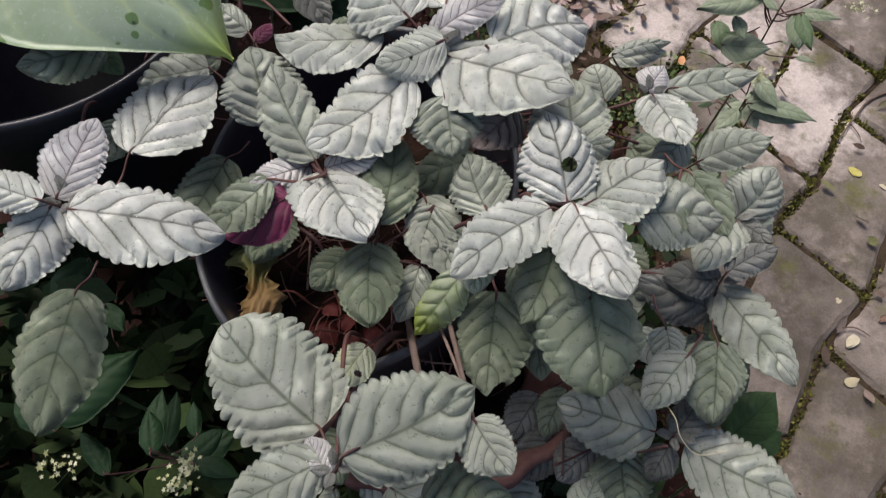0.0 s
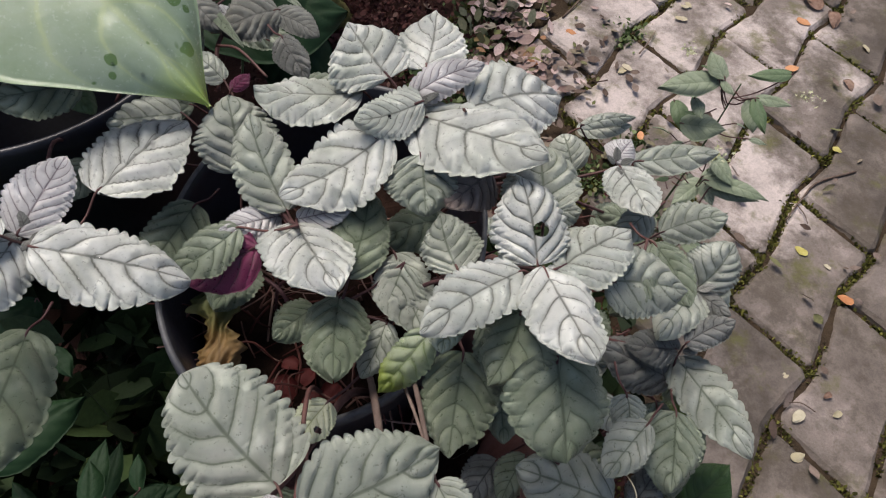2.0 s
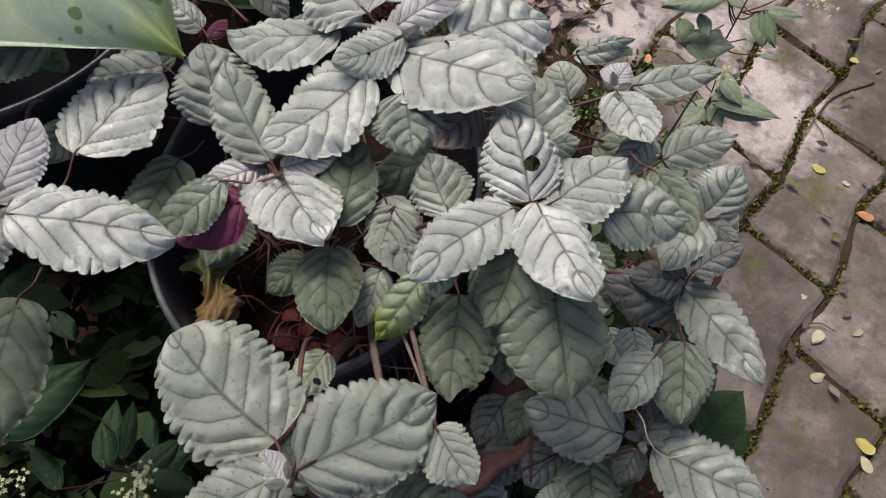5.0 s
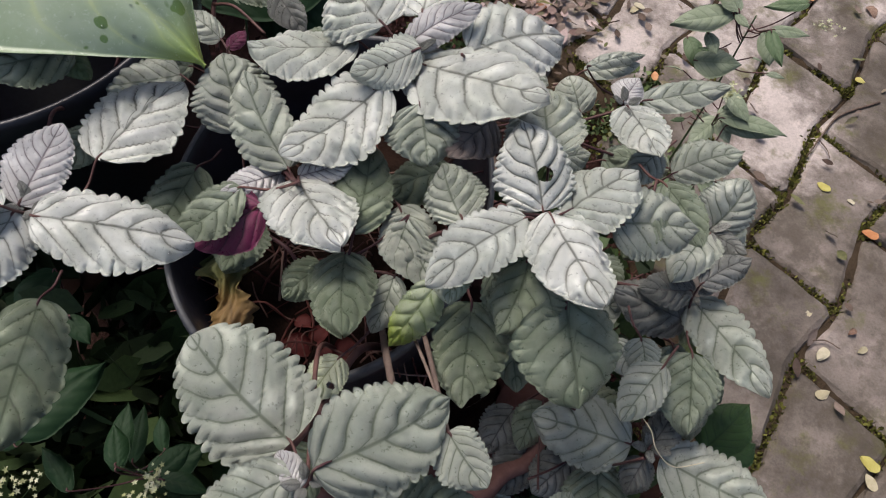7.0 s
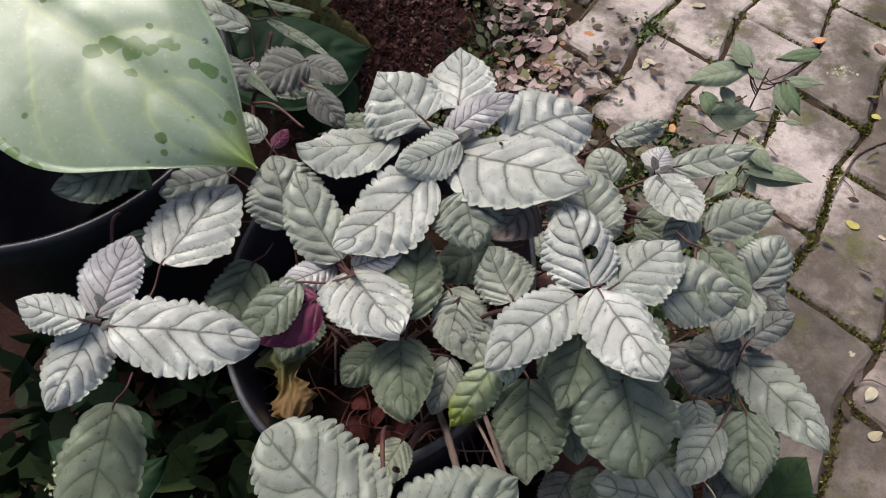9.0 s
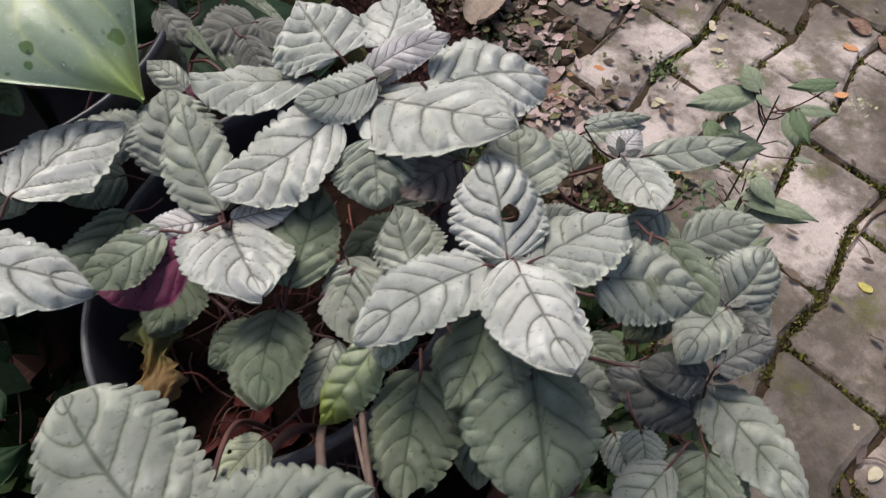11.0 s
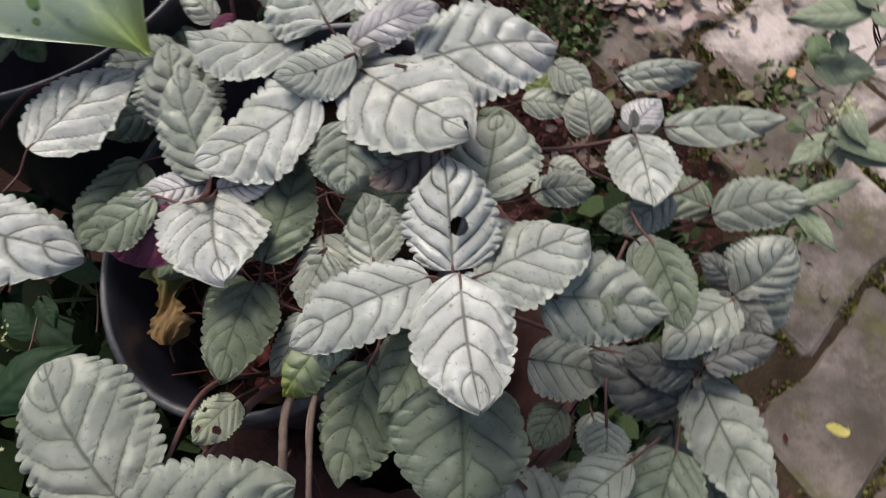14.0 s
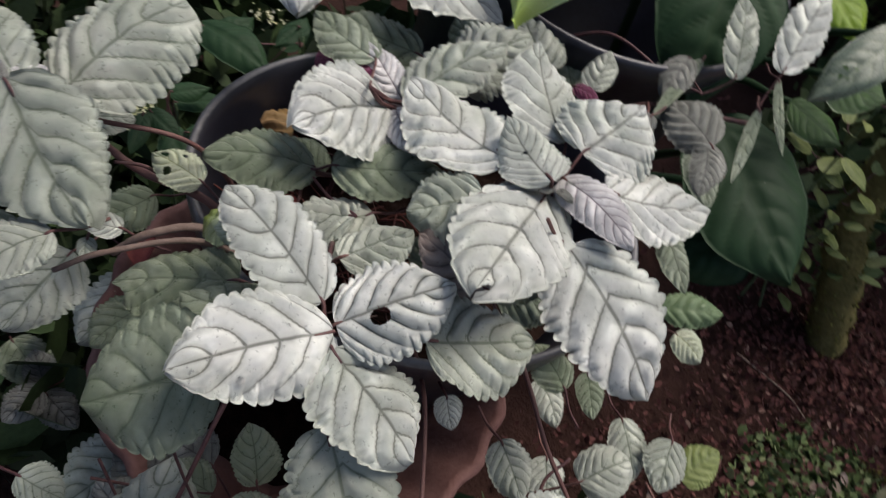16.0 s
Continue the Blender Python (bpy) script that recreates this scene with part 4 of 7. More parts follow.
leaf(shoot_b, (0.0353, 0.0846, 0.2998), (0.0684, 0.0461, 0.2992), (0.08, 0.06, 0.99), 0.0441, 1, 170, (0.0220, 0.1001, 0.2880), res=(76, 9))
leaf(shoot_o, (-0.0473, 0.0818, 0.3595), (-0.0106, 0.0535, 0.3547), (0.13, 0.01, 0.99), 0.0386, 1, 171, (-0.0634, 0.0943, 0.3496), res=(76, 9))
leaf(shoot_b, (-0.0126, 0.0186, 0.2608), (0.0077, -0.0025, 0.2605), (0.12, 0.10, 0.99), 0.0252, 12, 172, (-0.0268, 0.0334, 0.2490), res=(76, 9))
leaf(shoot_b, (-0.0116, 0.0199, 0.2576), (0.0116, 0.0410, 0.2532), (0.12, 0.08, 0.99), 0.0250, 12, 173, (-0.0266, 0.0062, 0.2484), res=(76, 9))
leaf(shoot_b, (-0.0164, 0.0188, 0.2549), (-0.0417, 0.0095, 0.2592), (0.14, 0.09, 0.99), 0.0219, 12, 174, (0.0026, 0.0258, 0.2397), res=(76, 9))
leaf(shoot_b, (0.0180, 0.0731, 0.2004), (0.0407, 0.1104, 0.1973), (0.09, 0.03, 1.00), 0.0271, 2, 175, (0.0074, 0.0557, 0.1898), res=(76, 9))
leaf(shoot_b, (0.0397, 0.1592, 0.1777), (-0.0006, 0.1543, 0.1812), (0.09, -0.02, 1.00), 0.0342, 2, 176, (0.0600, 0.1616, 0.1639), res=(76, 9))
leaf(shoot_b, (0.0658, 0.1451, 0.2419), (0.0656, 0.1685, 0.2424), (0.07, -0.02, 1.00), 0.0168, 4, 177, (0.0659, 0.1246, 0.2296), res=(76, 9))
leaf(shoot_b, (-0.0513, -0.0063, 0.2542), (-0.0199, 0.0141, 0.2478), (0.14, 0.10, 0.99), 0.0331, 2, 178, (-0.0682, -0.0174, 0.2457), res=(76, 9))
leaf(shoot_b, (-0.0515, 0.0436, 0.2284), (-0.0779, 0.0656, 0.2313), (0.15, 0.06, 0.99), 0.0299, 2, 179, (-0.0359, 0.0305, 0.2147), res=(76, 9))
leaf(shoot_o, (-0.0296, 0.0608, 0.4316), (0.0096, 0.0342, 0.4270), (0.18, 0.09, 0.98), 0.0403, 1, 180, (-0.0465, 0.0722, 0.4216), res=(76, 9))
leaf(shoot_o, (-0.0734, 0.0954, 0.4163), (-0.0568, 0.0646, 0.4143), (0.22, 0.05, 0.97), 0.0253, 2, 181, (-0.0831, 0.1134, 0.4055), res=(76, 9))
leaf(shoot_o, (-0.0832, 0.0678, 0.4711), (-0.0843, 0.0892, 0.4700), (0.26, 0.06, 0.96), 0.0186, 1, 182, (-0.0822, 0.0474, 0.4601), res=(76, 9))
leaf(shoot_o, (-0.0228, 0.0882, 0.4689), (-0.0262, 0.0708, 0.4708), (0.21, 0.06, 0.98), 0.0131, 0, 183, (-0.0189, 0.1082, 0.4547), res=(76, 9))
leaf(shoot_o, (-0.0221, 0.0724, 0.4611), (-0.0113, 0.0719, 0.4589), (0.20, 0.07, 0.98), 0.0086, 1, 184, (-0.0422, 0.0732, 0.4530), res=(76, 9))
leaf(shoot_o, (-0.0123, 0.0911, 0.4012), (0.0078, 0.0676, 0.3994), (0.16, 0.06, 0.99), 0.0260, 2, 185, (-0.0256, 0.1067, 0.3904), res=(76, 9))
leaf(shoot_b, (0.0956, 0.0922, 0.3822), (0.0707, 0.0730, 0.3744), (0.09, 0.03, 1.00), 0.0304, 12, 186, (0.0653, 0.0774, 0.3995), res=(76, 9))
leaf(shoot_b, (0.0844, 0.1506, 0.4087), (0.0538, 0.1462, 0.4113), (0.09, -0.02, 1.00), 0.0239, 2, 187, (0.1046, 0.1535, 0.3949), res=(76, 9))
leaf(shoot_a, (0.0549, 0.2385, 0.4505), (0.0716, 0.2399, 0.4489), (0.10, -0.13, 0.99), 0.0146, 0, 188, (0.0346, 0.2368, 0.4404), res=(76, 9))
leaf(shoot_r, (0.0737, 0.3898, 0.4032), (0.1016, 0.3752, 0.3979), (0.06, -0.24, 0.97), 0.0259, 1, 189, (0.0557, 0.3991, 0.3946), res=(76, 9))
leaf(shoot_r, (0.0561, 0.3663, 0.3916), (0.0932, 0.3662, 0.3888), (0.07, -0.22, 0.97), 0.0231, 1, 190, (0.0356, 0.3664, 0.3811), res=(76, 9))
leaf(shoot_b, (0.0749, 0.0482, 0.4211), (0.0861, 0.0673, 0.4185), (0.08, 0.08, 0.99), 0.0193, 1, 191, (0.0647, 0.0306, 0.4114), res=(76, 9))
leaf(shoot_o, (-0.0039, 0.0282, 0.4104), (-0.0089, 0.0464, 0.4094), (0.16, 0.10, 0.98), 0.0165, 1, 192, (0.0016, 0.0084, 0.3995), res=(76, 9))
leaf(shoot_b, (0.0814, 0.1293, 0.3779), (0.0650, 0.1003, 0.3683), (0.07, 0.03, 1.00), 0.0233, 2, 193, (0.0721, 0.0731, 0.3899), res=(76, 9))
leaf(shoot_r, (-0.0326, 0.4865, 0.3004), (-0.0072, 0.5026, 0.3014), (0.12, -0.26, 0.96), 0.0262, 4, 194, (-0.0500, 0.4755, 0.2876), res=(76, 9))
leaf(shoot_r, (0.0529, 0.5962, 0.0935), (0.0285, 0.6427, 0.1072), (0.06, -0.25, 0.97), 0.0423, 17, 195, (0.0621, 0.5787, 0.0763), res=(76, 9))
leaf(shoot_t, (0.0222, 0.2449, 0.4724), (-0.0192, 0.2244, 0.4775), (0.18, -0.12, 0.98), 0.0311, 2, 196, (0.0405, 0.2539, 0.4581), res=(76, 9))
leaf(shoot_c, (-0.1548, 0.2885, 0.4577), (-0.1876, 0.2703, 0.4626), (0.26, -0.21, 0.94), 0.0291, 2, 197, (-0.1370, 0.2984, 0.4430), res=(76, 9))
leaf(shoot_r, (0.0814, 0.2995, 0.4208), (0.1044, 0.2963, 0.4195), (0.02, -0.24, 0.97), 0.0202, 1, 199, (0.0611, 0.3023, 0.4100), res=(76, 9))
leaf(shoot_k, (0.1340, 0.2508, 0.4323), (0.1672, 0.2224, 0.4277), (-0.04, -0.20, 0.98), 0.0282, 1, 200, (0.1185, 0.2640, 0.4224), res=(76, 9))
leaf(shoot_b, (0.0853, 0.1764, 0.4301), (0.1262, 0.1738, 0.4293), (0.01, -0.14, 0.99), 0.0356, 1, 201, (0.0649, 0.1778, 0.4185), res=(76, 9))
leaf(shoot_k, (0.1406, 0.3168, 0.3806), (0.1764, 0.3062, 0.3795), (-0.04, -0.23, 0.97), 0.0325, 2, 202, (0.1209, 0.3226, 0.3693), res=(76, 9))
leaf(shoot_t, (0.0014, 0.2725, 0.4568), (0.0139, 0.3031, 0.4633), (0.11, -0.25, 0.96), 0.0293, 2, 203, (-0.0062, 0.2538, 0.4409), res=(76, 9))
leaf(shoot_r, (0.0483, 0.3130, 0.4299), (0.0215, 0.2987, 0.4306), (0.12, -0.18, 0.98), 0.0234, 2, 206, (0.0664, 0.3226, 0.4175), res=(76, 9))
leaf(shoot_r, (0.0302, 0.3444, 0.4016), (0.0576, 0.3435, 0.3985), (0.10, -0.20, 0.97), 0.0171, 2, 207, (0.0099, 0.3450, 0.3919), res=(76, 9))
leaf(shoot_t, (-0.0004, 0.2644, 0.5550), (0.0082, 0.2666, 0.5602), (-0.58, -0.14, 1.00), 0.0056, 12, 1026, res=(40, 7), veins=6.5, teeth=9.0)
leaf(shoot_t, (-0.0017, 0.2658, 0.5549), (-0.0006, 0.2721, 0.5581), (-0.10, -0.59, 1.00), 0.0040, 12, 1028, res=(40, 7), veins=6.5, teeth=9.0)
leaf(shoot_t, (-0.0039, 0.2642, 0.5545), (-0.0108, 0.2647, 0.5565), (0.60, -0.04, 1.00), 0.0039, 12, 1030, res=(40, 7), veins=6.5, teeth=9.0)
leaf(shoot_t, (-0.0013, 0.2623, 0.5547), (0.0022, 0.2541, 0.5583), (-0.23, 0.55, 1.00), 0.0053, 12, 1032, res=(40, 7), veins=6.5, teeth=9.0)
leaf(shoot_k, (0.1841, 0.2184, 0.4483), (0.1924, 0.2179, 0.4553), (-0.60, 0.03, 1.00), 0.0060, 12, 1030, res=(40, 7), veins=6.5, teeth=9.0)
leaf(shoot_k, (0.1821, 0.2201, 0.4480), (0.1800, 0.2273, 0.4522), (0.16, -0.58, 1.00), 0.0047, 12, 1032, res=(40, 7), veins=6.5, teeth=9.0)
leaf(shoot_k, (0.1808, 0.2182, 0.4480), (0.1747, 0.2173, 0.4518), (0.59, 0.08, 1.00), 0.0040, 12, 1034, res=(40, 7), veins=6.5, teeth=9.0)
leaf(shoot_k, (0.1822, 0.2166, 0.4476), (0.1804, 0.2066, 0.4505), (0.11, 0.59, 1.00), 0.0058, 12, 1036, res=(40, 7), veins=6.5, teeth=9.0)
leaf(shoot_g, (0.1694, 0.1777, 0.4418), (0.1790, 0.1791, 0.4456), (-0.59, -0.09, 1.00), 0.0058, 12, 1034, res=(40, 7), veins=6.5, teeth=9.0)
leaf(shoot_g, (0.1669, 0.1793, 0.4415), (0.1638, 0.1890, 0.4442), (0.19, -0.57, 1.00), 0.0058, 12, 1036, res=(40, 7), veins=6.5, teeth=9.0)
leaf(shoot_g, (0.1658, 0.1772, 0.4420), (0.1599, 0.1762, 0.4455), (0.59, 0.10, 1.00), 0.0039, 12, 1038, res=(40, 7), veins=6.5, teeth=9.0)
leaf(shoot_g, (0.1675, 0.1757, 0.4419), (0.1671, 0.1686, 0.4451), (0.03, 0.60, 1.00), 0.0043, 12, 1040, res=(40, 7), veins=6.5, teeth=9.0)
leaf(shoot_r, (0.1243, 0.2745, 0.5007), (0.1319, 0.2764, 0.5034), (-0.58, -0.15, 1.00), 0.0045, 12, 1038, res=(40, 7), veins=6.5, teeth=9.0)
leaf(shoot_r, (0.1222, 0.2756, 0.5012), (0.1211, 0.2825, 0.5066), (0.09, -0.59, 1.00), 0.0048, 12, 1040, res=(40, 7), veins=6.5, teeth=9.0)
leaf(shoot_r, (0.1209, 0.2744, 0.5012), (0.1145, 0.2757, 0.5063), (0.59, -0.13, 1.00), 0.0046, 12, 1042, res=(40, 7), veins=6.5, teeth=9.0)
leaf(shoot_r, (0.1225, 0.2722, 0.5008), (0.1226, 0.2638, 0.5041), (-0.00, 0.60, 1.00), 0.0050, 12, 1044, res=(40, 7), veins=6.5, teeth=9.0)
leaf(shoot_b, (0.1359, 0.0905, 0.4178), (0.1454, 0.0866, 0.4209), (-0.56, 0.23, 1.00), 0.0059, 12, 1042, res=(40, 7), veins=6.5, teeth=9.0)
leaf(shoot_b, (0.1337, 0.0927, 0.4185), (0.1320, 0.0988, 0.4240), (0.16, -0.58, 1.00), 0.0047, 12, 1044, res=(40, 7), veins=6.5, teeth=9.0)
leaf(shoot_b, (0.1325, 0.0913, 0.4182), (0.1233, 0.0921, 0.4238), (0.60, -0.05, 1.00), 0.0059, 12, 1046, res=(40, 7), veins=6.5, teeth=9.0)
leaf(shoot_b, (0.1338, 0.0896, 0.4183), (0.1321, 0.0816, 0.4240), (0.12, 0.59, 1.00), 0.0055, 12, 1048, res=(40, 7), veins=6.5, teeth=9.0)
leaf(shoot_o, (-0.0427, 0.0520, 0.5379), (-0.0345, 0.0532, 0.5411), (-0.59, -0.09, 1.00), 0.0049, 12, 1046, res=(40, 7), veins=6.5, teeth=9.0)
leaf(shoot_o, (-0.0447, 0.0533, 0.5383), (-0.0454, 0.0594, 0.5425), (0.07, -0.60, 1.00), 0.0041, 12, 1048, res=(40, 7), veins=6.5, teeth=9.0)
leaf(shoot_o, (-0.0461, 0.0515, 0.5383), (-0.0528, 0.0508, 0.5435), (0.60, 0.06, 1.00), 0.0047, 12, 1050, res=(40, 7), veins=6.5, teeth=9.0)
leaf(shoot_o, (-0.0449, 0.0502, 0.5383), (-0.0465, 0.0436, 0.5436), (0.15, 0.58, 1.00), 0.0047, 12, 1052, res=(40, 7), veins=6.5, teeth=9.0)

plant_2 = empty("silver_leaf_plant", "silvery green plant with red stems growing from the pot behind", "plant", (-0.272, 0.388, 0.42))
shoot_l = stem(plant_2, [(-0.2420, 0.3280, 0.4200), (-0.2221, 0.2809, 0.4777), (-0.1923, 0.2103, 0.5183), (-0.1757, 0.1711, 0.5457)])
shoot_p = stem(plant_2, [(-0.2220, 0.3680, 0.4200), (-0.2002, 0.3915, 0.4507), (-0.1674, 0.4267, 0.4508), (-0.1492, 0.4462, 0.4557)])
drops(shoot_l, leaf(shoot_l, (-0.1695, 0.1630, 0.5571), (-0.1046, 0.1631, 0.5333), (0.35, 0.13, 0.93), 0.0465, 0, 76, (-0.1757, 0.1711, 0.5457)), 10, 365)
leaf(shoot_l, (-0.1791, 0.1711, 0.5526), (-0.1669, 0.2125, 0.5582), (0.21, -0.19, 0.96), 0.0285, 3, 77, (-0.1757, 0.1711, 0.5457), relief=0.045, veins=7.5, teeth=15.0)
leaf(shoot_l, (-0.1783, 0.1659, 0.5555), (-0.1937, 0.1261, 0.5516), (0.21, -0.18, 0.96), 0.0289, 0, 78, (-0.1757, 0.1711, 0.5457), res=(76, 9))
leaf(shoot_l, (-0.1774, 0.1623, 0.5656), (-0.2065, 0.1709, 0.5735), (0.21, -0.18, 0.96), 0.0197, 0, 79, (-0.1757, 0.1711, 0.5457), res=(76, 9))
leaf(shoot_l, (-0.1862, 0.1465, 0.5034), (-0.1937, 0.0743, 0.4952), (0.19, -0.13, 0.97), 0.0420, 2, 80, (-0.1840, 0.1667, 0.4937), res=(76, 9))
drops(shoot_l, leaf(shoot_l, (-0.1676, 0.2196, 0.5184), (-0.1328, 0.2751, 0.5166), (-0.11, 0.10, 0.99), 0.0570, 0, 81, (-0.1760, 0.1972, 0.5118)), 8, 370)
leaf(shoot_l, (-0.1623, 0.3374, 0.4484), (-0.2104, 0.3237, 0.4519), (0.15, -0.27, 0.95), 0.0404, 1, 82, (-0.1108, 0.2748, 0.5146), res=(76, 9))
leaf(shoot_l, (-0.2020, 0.2766, 0.4668), (-0.2184, 0.2512, 0.4634), (0.17, -0.24, 0.96), 0.0264, 2, 83, (-0.1616, 0.2524, 0.5131), res=(76, 9))
leaf(shoot_p, (-0.1806, 0.2713, 0.5451), (-0.2214, 0.2527, 0.5485), (0.20, -0.27, 0.94), 0.0283, 2, 111, (-0.1620, 0.2799, 0.5316), res=(76, 9))
leaf(shoot_p, (-0.1947, 0.2843, 0.5304), (-0.1800, 0.2694, 0.5229), (0.20, -0.27, 0.94), 0.0161, 10, 112, (-0.2083, 0.2980, 0.5252), res=(76, 9))
leaf(shoot_p, (-0.1104, 0.4468, 0.4485), (-0.1505, 0.4235, 0.4444), (0.10, -0.33, 0.94), 0.0404, 13, 113, (-0.0927, 0.4570, 0.4383), res=(76, 9))
leaf(shoot_p, (-0.0927, 0.3675, 0.4964), (-0.0730, 0.3412, 0.4857), (0.07, -0.33, 0.94), 0.0215, 12, 114, (-0.1044, 0.3832, 0.4907), res=(76, 9))
leaf(shoot_p, (-0.1139, 0.4457, 0.4463), (-0.0779, 0.4322, 0.4379), (0.10, -0.33, 0.94), 0.0244, 13, 115, (-0.1326, 0.4527, 0.4387), relief=0.045, veins=7.5, teeth=15.0, res=(76, 9))
leaf(shoot_p, (-0.1315, 0.3498, 0.4699), (-0.1581, 0.3668, 0.4782), (0.12, -0.27, 0.95), 0.0201, 1, 116, (-0.0899, 0.2700, 0.5263), res=(76, 9))
leaf(shoot_p, (-0.1770, 0.4419, 0.4607), (-0.1494, 0.4181, 0.4496), (0.10, -0.33, 0.94), 0.0237, 13, 117, (-0.1492, 0.4462, 0.4557), res=(76, 9))
leaf(shoot_p, (-0.1217, 0.3305, 0.4817), (-0.1115, 0.3429, 0.4852), (0.07, -0.33, 0.94), 0.0103, 7, 118, (-0.1343, 0.3149, 0.4654), res=(76, 9))
leaf(shoot_p, (-0.1507, 0.4616, 0.4719), (-0.2081, 0.4750, 0.4940), (0.28, -0.29, 0.91), 0.0228, 1, 119, (-0.1492, 0.4462, 0.4557), res=(76, 9))
leaf(shoot_p, (-0.1419, 0.4824, 0.4910), (-0.1942, 0.5189, 0.5197), (0.28, -0.32, 0.91), 0.0296, 0, 120, (-0.1265, 0.4717, 0.4706), res=(76, 9))
leaf(shoot_p, (-0.1443, 0.4961, 0.4506), (-0.0939, 0.4688, 0.4298), (0.23, -0.29, 0.93), 0.0099, 2, 121, (-0.1612, 0.5053, 0.4456), res=(76, 9))
leaf(shoot_p, (-0.1607, 0.5062, 0.4662), (-0.1047, 0.5006, 0.4498), (0.24, -0.31, 0.92), 0.0075, 2, 122, (-0.1803, 0.5082, 0.4599), res=(76, 9))
leaf(shoot_p, (-0.2218, 0.4811, 0.4073), (-0.1820, 0.4476, 0.3869), (0.27, -0.25, 0.93), 0.0404, 2, 123, (-0.2363, 0.4935, 0.4027), res=(76, 9))
leaf(shoot_p, (-0.1477, 0.4783, 0.4044), (-0.1814, 0.4814, 0.4141), (0.24, -0.27, 0.93), 0.0200, 3, 124, (-0.1281, 0.4765, 0.3867), relief=0.045, veins=7.5, teeth=15.0, res=(76, 9))
leaf(shoot_p, (-0.1641, 0.4962, 0.3810), (-0.1114, 0.4981, 0.3694), (0.22, -0.27, 0.94), 0.0288, 2, 125, (-0.1841, 0.4956, 0.3734), res=(76, 9))
leaf(shoot_p, (-0.1003, 0.4678, 0.3485), (-0.0497, 0.4756, 0.3414), (0.17, -0.26, 0.95), 0.0249, 2, 126, (-0.1204, 0.4647, 0.3393), res=(76, 9))
leaf(shoot_p, (-0.2003, 0.4031, 0.3914), (-0.2270, 0.4209, 0.4035), (0.28, -0.22, 0.93), 0.0206, 1, 127, (-0.1844, 0.3924, 0.3721), res=(76, 9))
leaf(shoot_p, (-0.0624, 0.4919, 0.2832), (-0.0517, 0.5439, 0.2958), (0.14, -0.26, 0.95), 0.0318, 10, 128, (-0.0664, 0.4723, 0.2664), res=(76, 9))
leaf(shoot_l, (-0.1241, 0.2335, 0.4919), (-0.1449, 0.1834, 0.4886), (0.26, -0.17, 0.95), 0.0337, 2, 198, (-0.1163, 0.2524, 0.4812), res=(76, 9))
leaf(shoot_p, (-0.1643, 0.3657, 0.4243), (-0.2065, 0.3579, 0.4357), (0.29, -0.20, 0.94), 0.0284, 2, 204, (-0.1448, 0.3692, 0.4071), res=(76, 9))
leaf(shoot_l, (-0.1740, 0.1710, 0.5508), (-0.1658, 0.1702, 0.5561), (-0.60, 0.06, 1.00), 0.0054, 12, 1050, res=(40, 7), veins=6.5, teeth=9.0)
leaf(shoot_l, (-0.1763, 0.1727, 0.5508), (-0.1793, 0.1810, 0.5572), (0.21, -0.56, 1.00), 0.0060, 12, 1051, res=(40, 7), veins=6.5, teeth=9.0)
leaf(shoot_l, (-0.1773, 0.1707, 0.5508), (-0.1833, 0.1692, 0.5553), (0.58, 0.15, 1.00), 0.0042, 12, 1052, res=(40, 7), veins=6.5, teeth=9.0)
leaf(shoot_l, (-0.1752, 0.1695, 0.5507), (-0.1732, 0.1624, 0.5552), (-0.16, 0.58, 1.00), 0.0047, 12, 1053, res=(40, 7), veins=6.5, teeth=9.0)

# bare woody stalks among the leaves
stem(plant_2, [(-0.1449, 0.4984, 0.4342), (-0.1499, 0.4433, 0.4354), (-0.1535, 0.4129, 0.4347), (-0.1524, 0.3912, 0.4139)], 0.0019, 0.0016, "stalk", STEM)
stem(plant_2, [(-0.1534, 0.4153, 0.4371), (-0.1336, 0.4026, 0.4470), (-0.1098, 0.3783, 0.4455)], 0.0012, 0.0010, "stalk", STEM)
leaf(shoot_p, (-0.1787, 0.4542, 0.4582), (-0.1303, 0.4050, 0.4484), (0.2, -0.3, 0.93), 0.0100, 2, 210, (-0.1870, 0.4620, 0.4540), tooth=0.03, relief=0.02, res=(76, 9))
stem(plant, [(-0.0220, 0.1650, 0.4180), (-0.0166, 0.1282, 0.4800), (-0.0116, 0.1025, 0.4860), (-0.0100, 0.0850, 0.4700)], 0.0021, 0.0019, "stalk", WOODY)
stem(plant, [(-0.0030, 0.1650, 0.4400), (0.0028, 0.1283, 0.5050), (0.0110, 0.0900, 0.5120), (0.0160, 0.0700, 0.5050)], 0.0014, 0.0012, "stalk", WOODY)
stem(plant, [(-0.0060, 0.1450, 0.4800), (0.0025, 0.1150, 0.5060), (0.0100, 0.0930, 0.5110)], 0.0009, 0.0008, "stalk", WOODY)
stem(plant, [(-0.0190, 0.1500, 0.4250), (-0.0317, 0.1281, 0.4760), (-0.0529, 0.0933, 0.4720), (-0.0660, 0.0720, 0.4820)], 0.0024, 0.0019, "stalk", STEM)
stem(plant, [(-0.0420, 0.1110, 0.4745), (-0.0470, 0.0980, 0.4840), (-0.0450, 0.0850, 0.4900)], 0.0011, 0.0008, "stalk", STEM)
stem(plant, [(-0.1029, 0.2178, 0.4500), (-0.0785, 0.1998, 0.4600), (-0.0698, 0.1901, 0.4500), (-0.0715, 0.1887, 0.4200)], 0.0013, 0.0012, "stalk", STEM)
stem(plant, [(-0.0549, 0.2069, 0.4700), (-0.0763, 0.2045, 0.4550), (-0.0822, 0.1993, 0.4300)], 0.0012, 0.001, "stalk", STEM)
